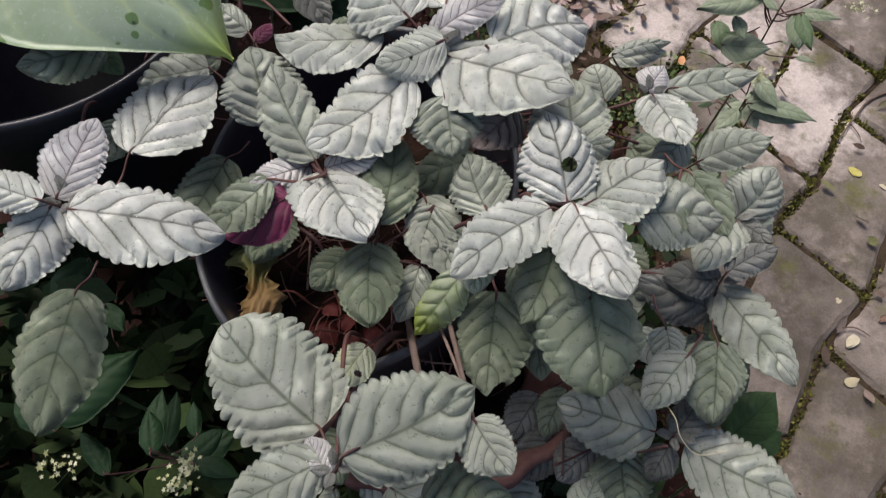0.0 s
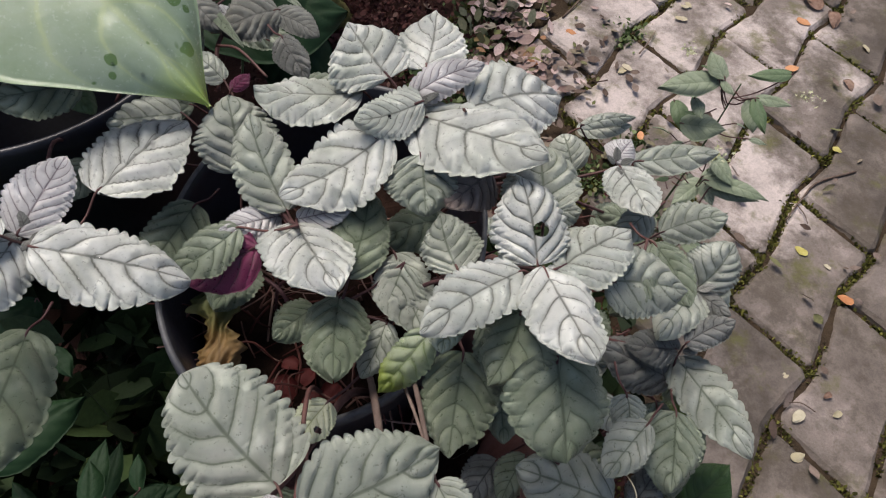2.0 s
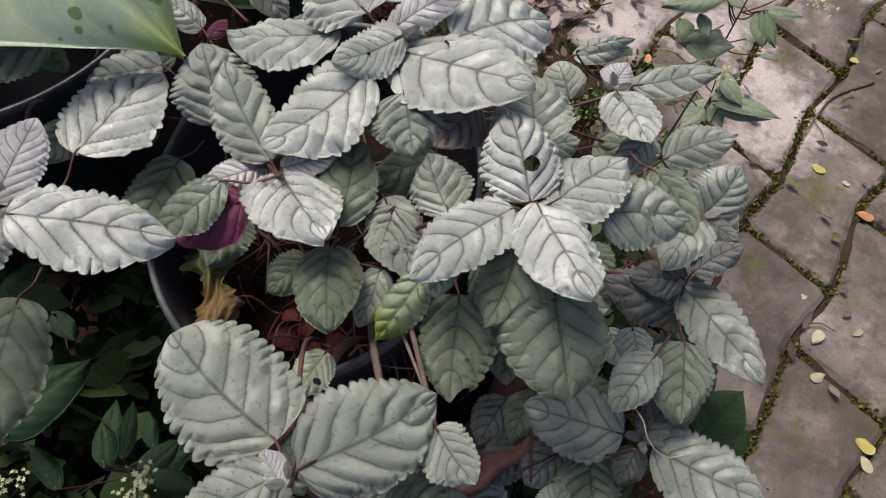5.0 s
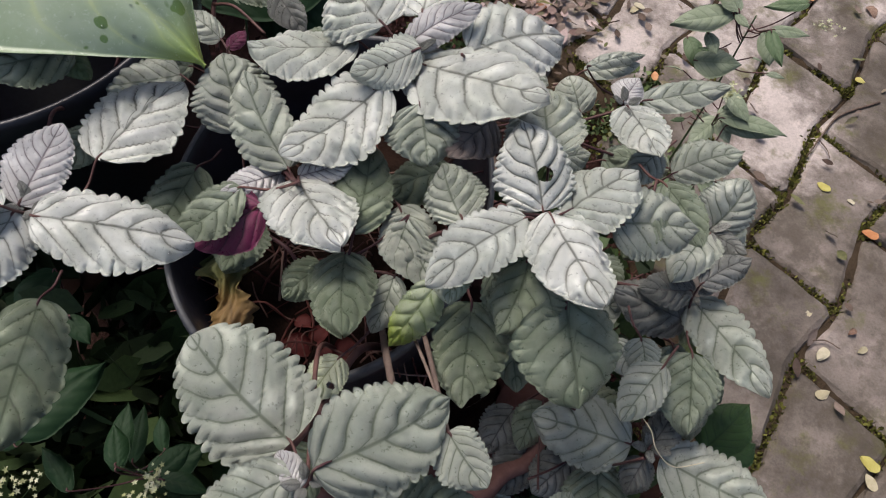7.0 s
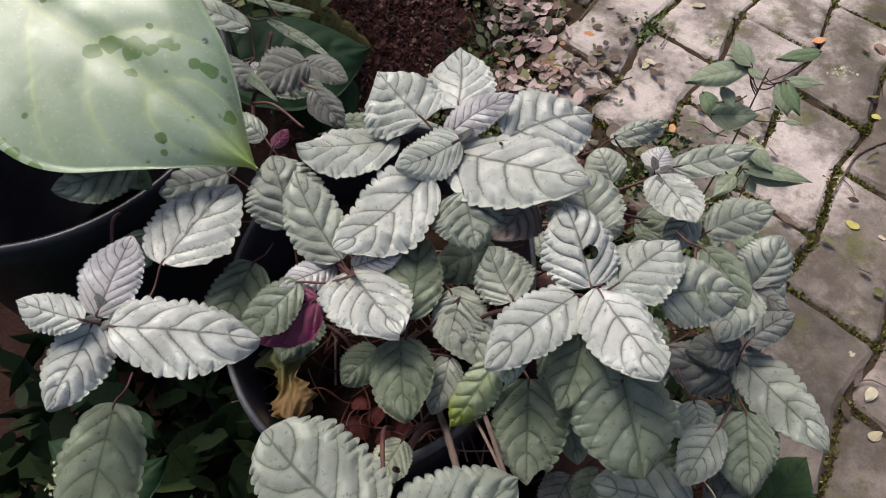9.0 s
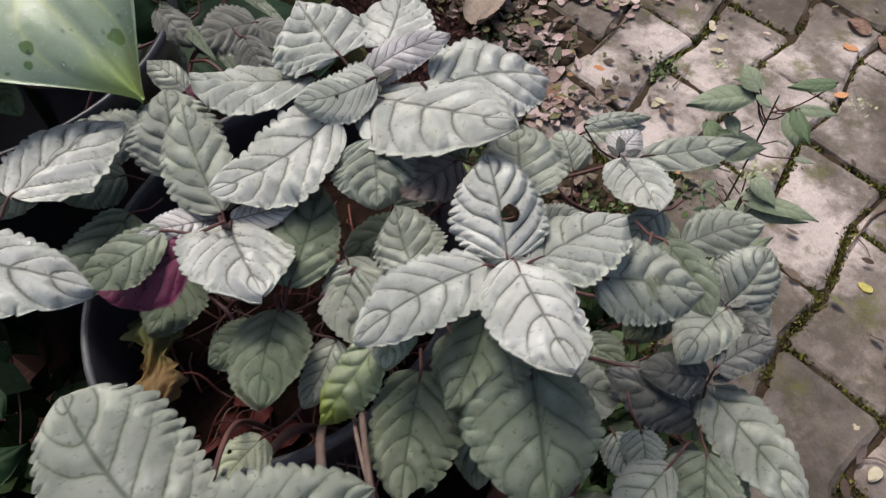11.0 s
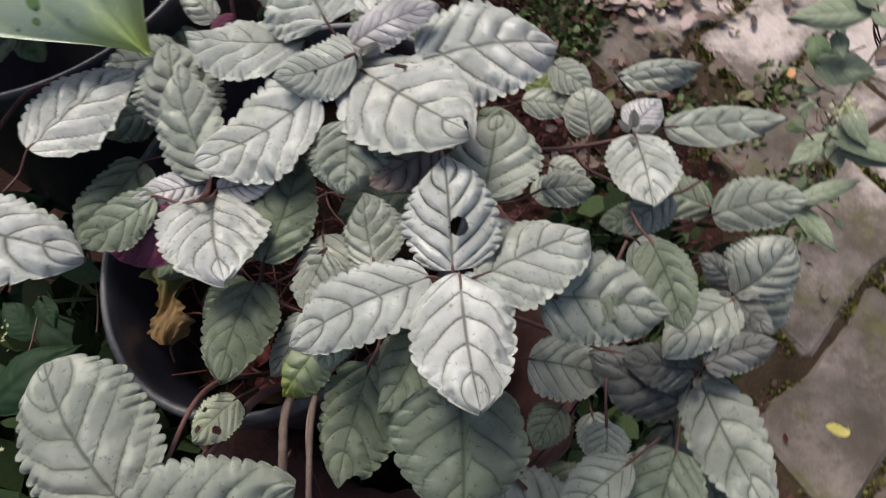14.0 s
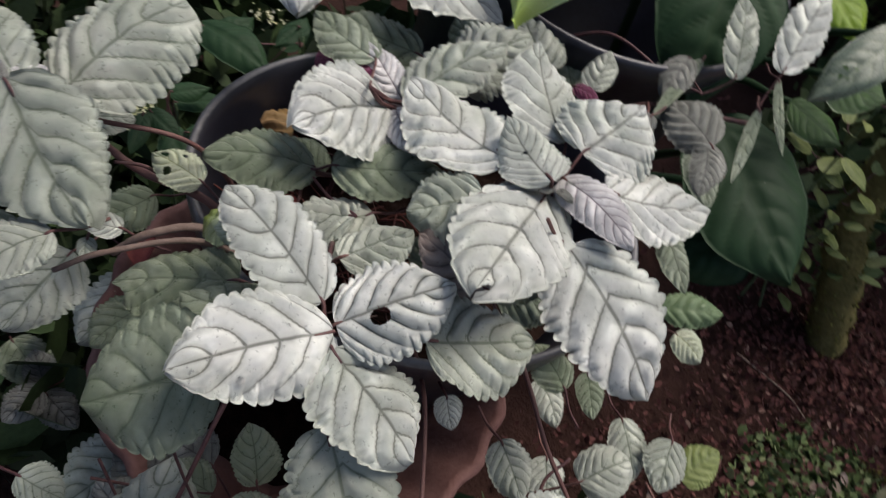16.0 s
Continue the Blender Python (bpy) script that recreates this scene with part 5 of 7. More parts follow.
stem(plant, [(0.1271, 0.2727, 0.4500), (0.1022, 0.2765, 0.4600), (0.0916, 0.2910, 0.4650)], 0.001, 0.0008, "stalk", STEM)

# ---------------- broad-leaved plant ----------------
broad = empty("broad_leaf_plant", "large smooth green arrow-shaped leaves on thick stalks", "plant", (-0.42, 0.62, -0.02))
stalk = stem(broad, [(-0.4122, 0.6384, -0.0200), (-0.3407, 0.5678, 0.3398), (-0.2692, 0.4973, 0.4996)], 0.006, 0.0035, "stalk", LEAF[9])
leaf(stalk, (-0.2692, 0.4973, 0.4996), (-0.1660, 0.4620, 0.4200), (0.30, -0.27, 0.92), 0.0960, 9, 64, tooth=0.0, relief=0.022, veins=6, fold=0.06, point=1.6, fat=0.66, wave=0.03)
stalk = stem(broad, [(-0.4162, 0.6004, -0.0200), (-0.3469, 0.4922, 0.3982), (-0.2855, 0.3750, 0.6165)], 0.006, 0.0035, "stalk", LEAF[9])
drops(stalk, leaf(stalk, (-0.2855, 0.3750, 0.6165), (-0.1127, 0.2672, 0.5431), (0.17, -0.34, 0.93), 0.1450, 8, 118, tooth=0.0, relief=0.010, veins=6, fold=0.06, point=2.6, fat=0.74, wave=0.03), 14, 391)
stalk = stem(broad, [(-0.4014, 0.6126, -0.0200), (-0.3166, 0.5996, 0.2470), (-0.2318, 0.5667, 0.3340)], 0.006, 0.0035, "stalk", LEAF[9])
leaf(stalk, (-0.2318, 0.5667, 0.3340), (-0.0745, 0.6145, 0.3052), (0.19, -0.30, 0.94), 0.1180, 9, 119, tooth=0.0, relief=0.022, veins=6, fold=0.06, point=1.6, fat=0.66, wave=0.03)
stalk = stem(broad, [(-0.4037, 0.6316, -0.0200), (-0.4071, 0.6807, 0.2800), (-0.4104, 0.7298, 0.3800)], 0.006, 0.0035, "stalk", LEAF[9])
leaf(stalk, (-0.4104, 0.7298, 0.3800), (-0.3246, 0.7551, 0.3627), (0.28, -0.34, 0.90), 0.0547, 15, 120, tooth=0.0, relief=0.022, veins=6, fold=0.06, point=1.6, fat=0.66, wave=0.03)
stalk = stem(broad, [(-0.4210, 0.6400, -0.0200), (-0.2086, 0.8534, 0.2049), (0.0038, 1.0668, 0.2299)], 0.006, 0.0035, "stalk", LEAF[9])
leaf(stalk, (0.0038, 1.0668, 0.2299), (0.1296, 0.9968, 0.1956), (0.02, -0.41, 0.91), 0.0888, 10, 121, tooth=0.0, relief=0.022, veins=6, fold=0.06, point=1.6, fat=0.66, wave=0.03)
stalk = stem(broad, [(-0.4373, 0.6300, -0.0200), (-0.3510, 0.6516, 0.2767), (-0.2647, 0.6732, 0.3734)], 0.006, 0.0035, "stalk", LEAF[9])
leaf(stalk, (-0.2647, 0.6732, 0.3734), (-0.2292, 0.7210, 0.3820), (0.24, -0.34, 0.91), 0.0572, 14, 122, tooth=0.0, relief=0.022, veins=6, fold=0.06, point=1.6, fat=0.66, wave=0.03)
stalk = stem(broad, [(-0.4378, 0.6108, -0.0200), (-0.3600, 0.6513, 0.2457), (-0.2822, 0.6917, 0.3113)], 0.006, 0.0035, "stalk", LEAF[9])
leaf(stalk, (-0.2822, 0.6917, 0.3113), (-0.2279, 0.7326, 0.3122), (0.23, -0.32, 0.92), 0.0408, 14, 123, tooth=0.0, relief=0.022, veins=6, fold=0.06, point=1.6, fat=0.66, wave=0.03)

stalk = stem(broad, [(-0.4050, 0.6200, -0.0200), (-0.2700, 0.6300, 0.2300), (-0.1346, 0.5981, 0.3132)], 0.006, 0.0035, "stalk", LEAF[9])
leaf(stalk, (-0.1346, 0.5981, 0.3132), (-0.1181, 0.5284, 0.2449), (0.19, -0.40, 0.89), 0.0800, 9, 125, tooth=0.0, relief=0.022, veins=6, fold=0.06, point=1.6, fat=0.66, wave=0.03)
stalk = stem(broad, [(-0.4150, 0.6500, -0.0200), (-0.3400, 0.6700, 0.3200), (-0.2441, 0.6774, 0.4500)], 0.006, 0.0035, "stalk", LEAF[9])
leaf(stalk, (-0.2441, 0.6774, 0.4500), (-0.2000, 0.6000, 0.4050), (0.32, -0.30, 0.90), 0.0430, 16, 126, tooth=0.0, relief=0.022, veins=6, fold=0.10, point=1.6, fat=0.66, wave=0.03, hole=[(0.62, -0.35, 0.0020), (0.70, -0.20, 0.0026), (0.55, -0.05, 0.0014), (0.66, 0.05, 0.0017)])

# ---------------- weeds ----------------
weed_a = empty("weed", "slender grey-green weed with small white flowers on the paving", "weed", (0.3398, 0.5638, -0.0120))
weed_a_stem = stem(weed_a, [(0.3398, 0.5638, -0.0120), (0.3478, 0.5598, 0.1482), (0.3398, 0.5438, 0.3085)], 0.0018, 0.0008, "stem", LEAF[10])
leaf(weed_a_stem, (0.3261, 0.5535, 0.3047), (0.3137, 0.5854, 0.3131), (-0.18, -0.32, 0.93), 0.0208, 11, 124, (0.3398, 0.5459, 0.2747), tooth=0.06, relief=0.02, veins=6, point=1.8, fat=0.75, res=(76, 9))
leaf(weed_a_stem, (0.3263, 0.5581, 0.2974), (0.2613, 0.5554, 0.2852), (-0.16, -0.31, 0.94), 0.0283, 11, 125, (0.3398, 0.5463, 0.2674), tooth=0.06, relief=0.02, veins=6, point=1.8, fat=0.75, res=(76, 9))
leaf(weed_a_stem, (0.3947, 0.5554, 0.3148), (0.3518, 0.5591, 0.3065), (-0.21, -0.30, 0.93), 0.0157, 10, 126, (0.3398, 0.5452, 0.2848), tooth=0.06, relief=0.02, veins=6, point=1.8, fat=0.75, res=(76, 9))
leaf(weed_a_stem, (0.2966, 0.5402, 0.2463), (0.3454, 0.5305, 0.2526), (-0.18, -0.28, 0.94), 0.0341, 11, 127, (0.3398, 0.5495, 0.2163), tooth=0.06, relief=0.02, veins=6, point=1.8, fat=0.75, res=(76, 9))
leaf(weed_a_stem, (0.3461, 0.5243, 0.3066), (0.3468, 0.4893, 0.2962), (-0.20, -0.28, 0.94), 0.0221, 11, 128, (0.3398, 0.5458, 0.2766), tooth=0.06, relief=0.02, veins=6, point=1.8, fat=0.75, res=(76, 9))
leaf(weed_a_stem, (0.3386, 0.5077, 0.3256), (0.3463, 0.4713, 0.3163), (-0.21, -0.28, 0.94), 0.0150, 10, 129, (0.3398, 0.5446, 0.2956), tooth=0.06, relief=0.02, veins=6, point=1.8, fat=0.75, res=(76, 9))
leaf(weed_a_stem, (0.3454, 0.5165, 0.3175), (0.3788, 0.5048, 0.3216), (-0.21, -0.29, 0.93), 0.0136, 11, 130, (0.3398, 0.5451, 0.2875), tooth=0.06, relief=0.02, veins=6, point=1.8, fat=0.75, res=(76, 9))
leaf(weed_a_stem, (0.3050, 0.5538, 0.2738), (0.3118, 0.5296, 0.2675), (-0.17, -0.29, 0.94), 0.0153, 11, 131, (0.3398, 0.5478, 0.2438), tooth=0.06, relief=0.02, veins=6, point=1.8, fat=0.75, res=(76, 9))
leaf(weed_a_stem, (0.2959, 0.5743, 0.2461), (0.3015, 0.5385, 0.2360), (-0.16, -0.29, 0.94), 0.0204, 10, 132, (0.3398, 0.5495, 0.2161), tooth=0.06, relief=0.02, veins=6, point=1.8, fat=0.75, res=(76, 9))
leaf(weed_a_stem, (0.3237, 0.5538, 0.3017), (0.3357, 0.5374, 0.2989), (-0.19, -0.30, 0.93), 0.0094, 11, 133, (0.3398, 0.5461, 0.2717), tooth=0.06, relief=0.02, veins=6, point=1.8, fat=0.75, res=(76, 9))
weed_b = empty("weed", "small green weed with pointed leaves beside the plant", "weed", (0.3032, 0.4768, -0.0120))
weed_b_stem = stem(weed_b, [(0.3032, 0.4768, -0.0120), (0.3112, 0.4728, 0.1306), (0.3032, 0.4568, 0.2732)], 0.0018, 0.0008, "stem", LEAF[10])
leaf(weed_b_stem, (0.2995, 0.4466, 0.2681), (0.3595, 0.4214, 0.2736), (-0.19, -0.25, 0.95), 0.0163, 11, 134, (0.3032, 0.4592, 0.2381), tooth=0.06, relief=0.02, veins=6, point=1.8, fat=0.75, res=(76, 9))
leaf(weed_b_stem, (0.2983, 0.4516, 0.2660), (0.3233, 0.4616, 0.2735), (-0.18, -0.26, 0.95), 0.0129, 11, 135, (0.3032, 0.4594, 0.2360), tooth=0.06, relief=0.02, veins=6, point=1.8, fat=0.75, res=(76, 9))
leaf(weed_b_stem, (0.3080, 0.4633, 0.2463), (0.2754, 0.4378, 0.2339), (-0.17, -0.25, 0.95), 0.0211, 11, 136, (0.3032, 0.4608, 0.2163), tooth=0.06, relief=0.02, veins=6, point=1.8, fat=0.75, res=(76, 9))
leaf(weed_b_stem, (0.3070, 0.4549, 0.2526), (0.3134, 0.4304, 0.2474), (-0.18, -0.25, 0.95), 0.0155, 11, 137, (0.3032, 0.4603, 0.2226), tooth=0.06, relief=0.02, veins=6, point=1.8, fat=0.75, res=(76, 9))
leaf(weed_b_stem, (0.3033, 0.4675, 0.2829), (0.3220, 0.4339, 0.2773), (-0.18, -0.26, 0.95), 0.0179, 11, 138, (0.3032, 0.4582, 0.2529), tooth=0.06, relief=0.02, veins=6, point=1.8, fat=0.75, res=(76, 9))
weed_c = empty("weed", "small green weed with narrow pointed leaves", "weed", (0.2991, 0.4161, -0.0120))
weed_c_stem = stem(weed_c, [(0.2991, 0.4161, -0.0120), (0.3021, 0.4221, 0.1164), (0.2891, 0.4161, 0.2448)], 0.0018, 0.0008, "stem", LEAF[10])
leaf(weed_c_stem, (0.2856, 0.4047, 0.2218), (0.3185, 0.3683, 0.2177), (-0.12, -0.22, 0.97), 0.0184, 11, 139, (0.2912, 0.4161, 0.1918), tooth=0.06, relief=0.02, veins=6, point=1.8, fat=0.75, res=(76, 9))
leaf(weed_c_stem, (0.2824, 0.4032, 0.2348), (0.3300, 0.4239, 0.2457), (-0.12, -0.23, 0.96), 0.0168, 11, 140, (0.2907, 0.4161, 0.2048), tooth=0.06, relief=0.02, veins=6, point=1.8, fat=0.75, res=(76, 9))
leaf(weed_c_stem, (0.2815, 0.4134, 0.2243), (0.2680, 0.3832, 0.2160), (-0.10, -0.22, 0.97), 0.0127, 11, 141, (0.2911, 0.4161, 0.1943), tooth=0.06, relief=0.02, veins=6, point=1.8, fat=0.75, res=(76, 9))
leaf(weed_c_stem, (0.3070, 0.4430, 0.2582), (0.3564, 0.4287, 0.2615), (-0.14, -0.25, 0.96), 0.0155, 11, 142, (0.2898, 0.4161, 0.2282), tooth=0.06, relief=0.02, veins=6, point=1.8, fat=0.75, res=(76, 9))
# leaf tone 9 on these weeds is a green with shade put into it
shade_weed_a = empty("weed", "dark green weed with oval leaves in the shade below the pot", "weed", (-0.1944, 0.1066, -0.0120))
shade_weed_a_stem = stem(shade_weed_a, [(-0.1944, 0.1066, -0.0120), (-0.1864, 0.1076, 0.1652), (-0.1944, 0.0966, 0.3425)], 0.0018, 0.0008, "stem", LEAF[10])
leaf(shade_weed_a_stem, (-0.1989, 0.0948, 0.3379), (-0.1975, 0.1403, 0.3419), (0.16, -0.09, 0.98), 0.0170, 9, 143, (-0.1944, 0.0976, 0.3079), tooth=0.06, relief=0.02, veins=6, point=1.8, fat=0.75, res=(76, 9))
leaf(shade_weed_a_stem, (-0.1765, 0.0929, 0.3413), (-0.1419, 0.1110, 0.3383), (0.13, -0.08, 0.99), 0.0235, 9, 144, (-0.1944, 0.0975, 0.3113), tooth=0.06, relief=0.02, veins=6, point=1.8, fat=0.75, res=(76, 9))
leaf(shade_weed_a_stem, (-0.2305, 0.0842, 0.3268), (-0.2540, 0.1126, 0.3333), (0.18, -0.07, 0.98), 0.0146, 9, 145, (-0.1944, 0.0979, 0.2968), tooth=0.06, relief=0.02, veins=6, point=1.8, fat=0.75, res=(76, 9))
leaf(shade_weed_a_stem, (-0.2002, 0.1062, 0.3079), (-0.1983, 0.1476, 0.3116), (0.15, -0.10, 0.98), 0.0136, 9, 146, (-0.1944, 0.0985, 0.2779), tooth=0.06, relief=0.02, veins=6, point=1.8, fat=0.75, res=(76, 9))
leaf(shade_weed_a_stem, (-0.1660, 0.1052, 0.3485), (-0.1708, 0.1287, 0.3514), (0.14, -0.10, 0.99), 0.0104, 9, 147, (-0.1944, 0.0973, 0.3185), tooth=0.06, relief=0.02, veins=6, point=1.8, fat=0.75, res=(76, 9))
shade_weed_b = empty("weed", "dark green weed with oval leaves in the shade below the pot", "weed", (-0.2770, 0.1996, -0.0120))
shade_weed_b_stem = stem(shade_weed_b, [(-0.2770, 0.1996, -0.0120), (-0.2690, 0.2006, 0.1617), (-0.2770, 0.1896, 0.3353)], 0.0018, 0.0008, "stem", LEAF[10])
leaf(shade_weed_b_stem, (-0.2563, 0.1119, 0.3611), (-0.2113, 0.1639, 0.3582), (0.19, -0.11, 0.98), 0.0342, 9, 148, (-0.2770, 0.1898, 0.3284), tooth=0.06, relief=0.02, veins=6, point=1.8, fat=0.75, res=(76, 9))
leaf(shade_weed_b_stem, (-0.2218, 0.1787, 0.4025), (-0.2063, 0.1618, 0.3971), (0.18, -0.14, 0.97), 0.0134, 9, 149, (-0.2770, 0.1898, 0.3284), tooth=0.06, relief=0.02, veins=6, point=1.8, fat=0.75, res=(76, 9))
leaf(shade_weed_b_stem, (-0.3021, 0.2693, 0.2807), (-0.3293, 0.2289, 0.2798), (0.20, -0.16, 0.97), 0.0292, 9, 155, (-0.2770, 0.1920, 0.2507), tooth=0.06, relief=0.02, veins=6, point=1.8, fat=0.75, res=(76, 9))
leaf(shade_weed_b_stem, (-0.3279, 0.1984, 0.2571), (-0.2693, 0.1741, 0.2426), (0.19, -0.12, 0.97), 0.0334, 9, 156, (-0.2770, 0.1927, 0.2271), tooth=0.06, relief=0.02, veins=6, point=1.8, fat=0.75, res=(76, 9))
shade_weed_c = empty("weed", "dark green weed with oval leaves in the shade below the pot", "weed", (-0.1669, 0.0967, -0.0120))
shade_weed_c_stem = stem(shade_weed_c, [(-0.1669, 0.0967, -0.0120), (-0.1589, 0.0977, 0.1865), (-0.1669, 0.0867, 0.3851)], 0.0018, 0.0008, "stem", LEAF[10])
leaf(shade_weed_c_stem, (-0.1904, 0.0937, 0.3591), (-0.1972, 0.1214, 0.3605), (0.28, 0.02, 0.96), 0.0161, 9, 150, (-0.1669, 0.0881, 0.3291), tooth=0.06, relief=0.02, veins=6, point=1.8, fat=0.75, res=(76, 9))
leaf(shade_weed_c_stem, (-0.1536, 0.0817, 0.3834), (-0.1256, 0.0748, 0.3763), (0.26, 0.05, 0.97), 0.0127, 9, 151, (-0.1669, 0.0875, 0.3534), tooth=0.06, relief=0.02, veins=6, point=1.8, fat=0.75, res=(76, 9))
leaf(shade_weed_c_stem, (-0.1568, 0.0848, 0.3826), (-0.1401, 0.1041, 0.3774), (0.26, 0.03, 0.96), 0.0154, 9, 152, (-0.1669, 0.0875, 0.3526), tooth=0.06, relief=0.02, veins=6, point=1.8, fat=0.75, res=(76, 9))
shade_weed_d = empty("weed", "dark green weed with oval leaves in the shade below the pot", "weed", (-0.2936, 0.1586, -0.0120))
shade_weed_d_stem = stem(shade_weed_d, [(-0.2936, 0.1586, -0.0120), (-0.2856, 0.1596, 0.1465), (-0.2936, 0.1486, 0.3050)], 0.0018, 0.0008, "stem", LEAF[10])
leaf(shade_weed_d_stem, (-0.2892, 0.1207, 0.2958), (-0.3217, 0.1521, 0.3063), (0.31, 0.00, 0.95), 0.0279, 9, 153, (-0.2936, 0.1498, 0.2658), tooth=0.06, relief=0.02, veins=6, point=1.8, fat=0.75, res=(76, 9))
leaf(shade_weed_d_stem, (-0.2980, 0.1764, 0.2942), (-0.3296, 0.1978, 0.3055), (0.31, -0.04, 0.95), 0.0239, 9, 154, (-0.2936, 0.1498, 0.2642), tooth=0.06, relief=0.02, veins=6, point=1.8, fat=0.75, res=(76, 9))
shade_weed_e = empty("weed", "dark green weed with oval leaves in the shade below the pot", "weed", (0.2350, 0.1000, -0.0120))
shade_weed_e_stem = stem(shade_weed_e, [(0.2350, 0.1000, -0.0120), (0.2220, 0.1040, 0.1700), (0.2000, 0.1050, 0.3300)], 0.0018, 0.0008, "stem", LEAF[10])
leaf(shade_weed_e_stem, (0.1956, 0.1062, 0.3405), (0.2260, 0.1330, 0.3583), (-0.17, -0.09, 0.98), 0.0370, 14, 157, (0.2000, 0.1050, 0.3200), tooth=0.06, relief=0.02, veins=6, point=1.8, fat=0.75, res=(76, 9))
leaf(shade_weed_e_stem, (0.2234, 0.1052, 0.2966), (0.2475, 0.1168, 0.3095), (-0.17, -0.08, 0.98), 0.0260, 14, 158, (0.2100, 0.1050, 0.2600), tooth=0.06, relief=0.02, veins=6, point=1.8, fat=0.75, res=(76, 9))
leaf(weed_a_stem, (0.3200, 0.5628, 0.3056), (0.3044, 0.5728, 0.3039), (0.31, 0.33, 1.00), 0.0078, 10, 700, (0.3299, 0.5439, 0.2909), tooth=0.10, relief=0.02, veins=5, point=1.8, fat=0.75, res=(40, 7))
leaf(weed_a_stem, (0.3331, 0.5667, 0.1458), (0.3260, 0.5843, 0.1416), (0.50, -0.29, 1.00), 0.0085, 11, 701, (0.3323, 0.5510, 0.1460), tooth=0.10, relief=0.02, veins=5, point=1.8, fat=0.75, res=(40, 7))
leaf(weed_a_stem, (0.3526, 0.5395, 0.1268), (0.3577, 0.5248, 0.1249), (0.08, -0.64, 1.00), 0.0065, 11, 702, (0.3326, 0.5520, 0.1247), tooth=0.10, relief=0.02, veins=5, point=1.8, fat=0.75, res=(40, 7))
leaf(weed_a_stem, (0.3217, 0.5429, 0.1424), (0.3037, 0.5409, 0.1410), (-0.30, -0.86, 1.00), 0.0065, 10, 703, (0.3324, 0.5513, 0.1392), tooth=0.10, relief=0.02, veins=5, point=1.8, fat=0.75, res=(40, 7))
leaf(weed_a_stem, (0.3784, 0.5329, 0.2359), (0.3964, 0.5241, 0.2383), (0.35, -0.33, 1.00), 0.0078, 11, 704, (0.3308, 0.5465, 0.2379), tooth=0.10, relief=0.02, veins=5, point=1.8, fat=0.75, res=(40, 7))
leaf(weed_a_stem, (0.3013, 0.5585, 0.2088), (0.2844, 0.5723, 0.2014), (0.89, 0.28, 1.00), 0.0081, 11, 705, (0.3314, 0.5485, 0.1962), tooth=0.10, relief=0.02, veins=5, point=1.8, fat=0.75, res=(40, 7))
leaf(weed_a_stem, (0.3319, 0.5765, 0.1129), (0.3316, 0.5905, 0.1143), (-0.15, 0.22, 1.00), 0.0068, 10, 706, (0.3329, 0.5529, 0.1078), tooth=0.10, relief=0.02, veins=5, point=1.8, fat=0.75, res=(40, 7))
leaf(weed_a_stem, (0.3065, 0.5291, 0.2261), (0.2911, 0.5269, 0.2236), (0.19, -0.22, 1.00), 0.0077, 11, 707, (0.3310, 0.5471, 0.2257), tooth=0.10, relief=0.02, veins=5, point=1.8, fat=0.75, res=(40, 7))
leaf(weed_a_stem, (0.3307, 0.5297, 0.1712), (0.3428, 0.5118, 0.1664), (-0.32, 0.13, 1.00), 0.0090, 11, 708, (0.3321, 0.5505, 0.1566), tooth=0.10, relief=0.02, veins=5, point=1.8, fat=0.75, res=(40, 7))
leaf(weed_a_stem, (0.3529, 0.5346, 0.1460), (0.3747, 0.5332, 0.1440), (-0.11, -0.22, 1.00), 0.0080, 10, 709, (0.3324, 0.5515, 0.1352), tooth=0.10, relief=0.02, veins=5, point=1.8, fat=0.75, res=(40, 7))
leaf(weed_a_stem, (0.3547, 0.5081, 0.1873), (0.3513, 0.4882, 0.1893), (0.71, 0.06, 1.00), 0.0074, 11, 710, (0.3316, 0.5490, 0.1876), tooth=0.10, relief=0.02, veins=5, point=1.8, fat=0.75, res=(40, 7))
leaf(weed_a_stem, (0.3171, 0.5441, 0.1871), (0.2980, 0.5291, 0.1877), (0.30, 0.60, 1.00), 0.0094, 11, 711, (0.3318, 0.5497, 0.1716), tooth=0.10, relief=0.02, veins=5, point=1.8, fat=0.75, res=(40, 7))
leaf(weed_a_stem, (0.3084, 0.5364, 0.2673), (0.2949, 0.5405, 0.2660), (-0.09, 0.22, 1.00), 0.0065, 10, 712, (0.3303, 0.5450, 0.2681), tooth=0.10, relief=0.02, veins=5, point=1.8, fat=0.75, res=(40, 7))
leaf(weed_a_stem, (0.3544, 0.5359, 0.2568), (0.3683, 0.5352, 0.2515), (0.26, 0.34, 1.00), 0.0057, 11, 713, (0.3307, 0.5463, 0.2424), tooth=0.10, relief=0.02, veins=5, point=1.8, fat=0.75, res=(40, 7))
leaf(weed_a_stem, (0.3464, 0.5178, 0.1716), (0.3619, 0.5048, 0.1769), (-0.24, -0.60, 1.00), 0.0081, 11, 714, (0.3319, 0.5500, 0.1673), tooth=0.10, relief=0.02, veins=5, point=1.8, fat=0.75, res=(40, 7))
leaf(weed_a_stem, (0.3247, 0.5843, 0.2290), (0.3299, 0.5999, 0.2339), (0.26, -0.46, 1.00), 0.0070, 10, 715, (0.3310, 0.5472, 0.2234), tooth=0.10, relief=0.02, veins=5, point=1.8, fat=0.75, res=(40, 7))
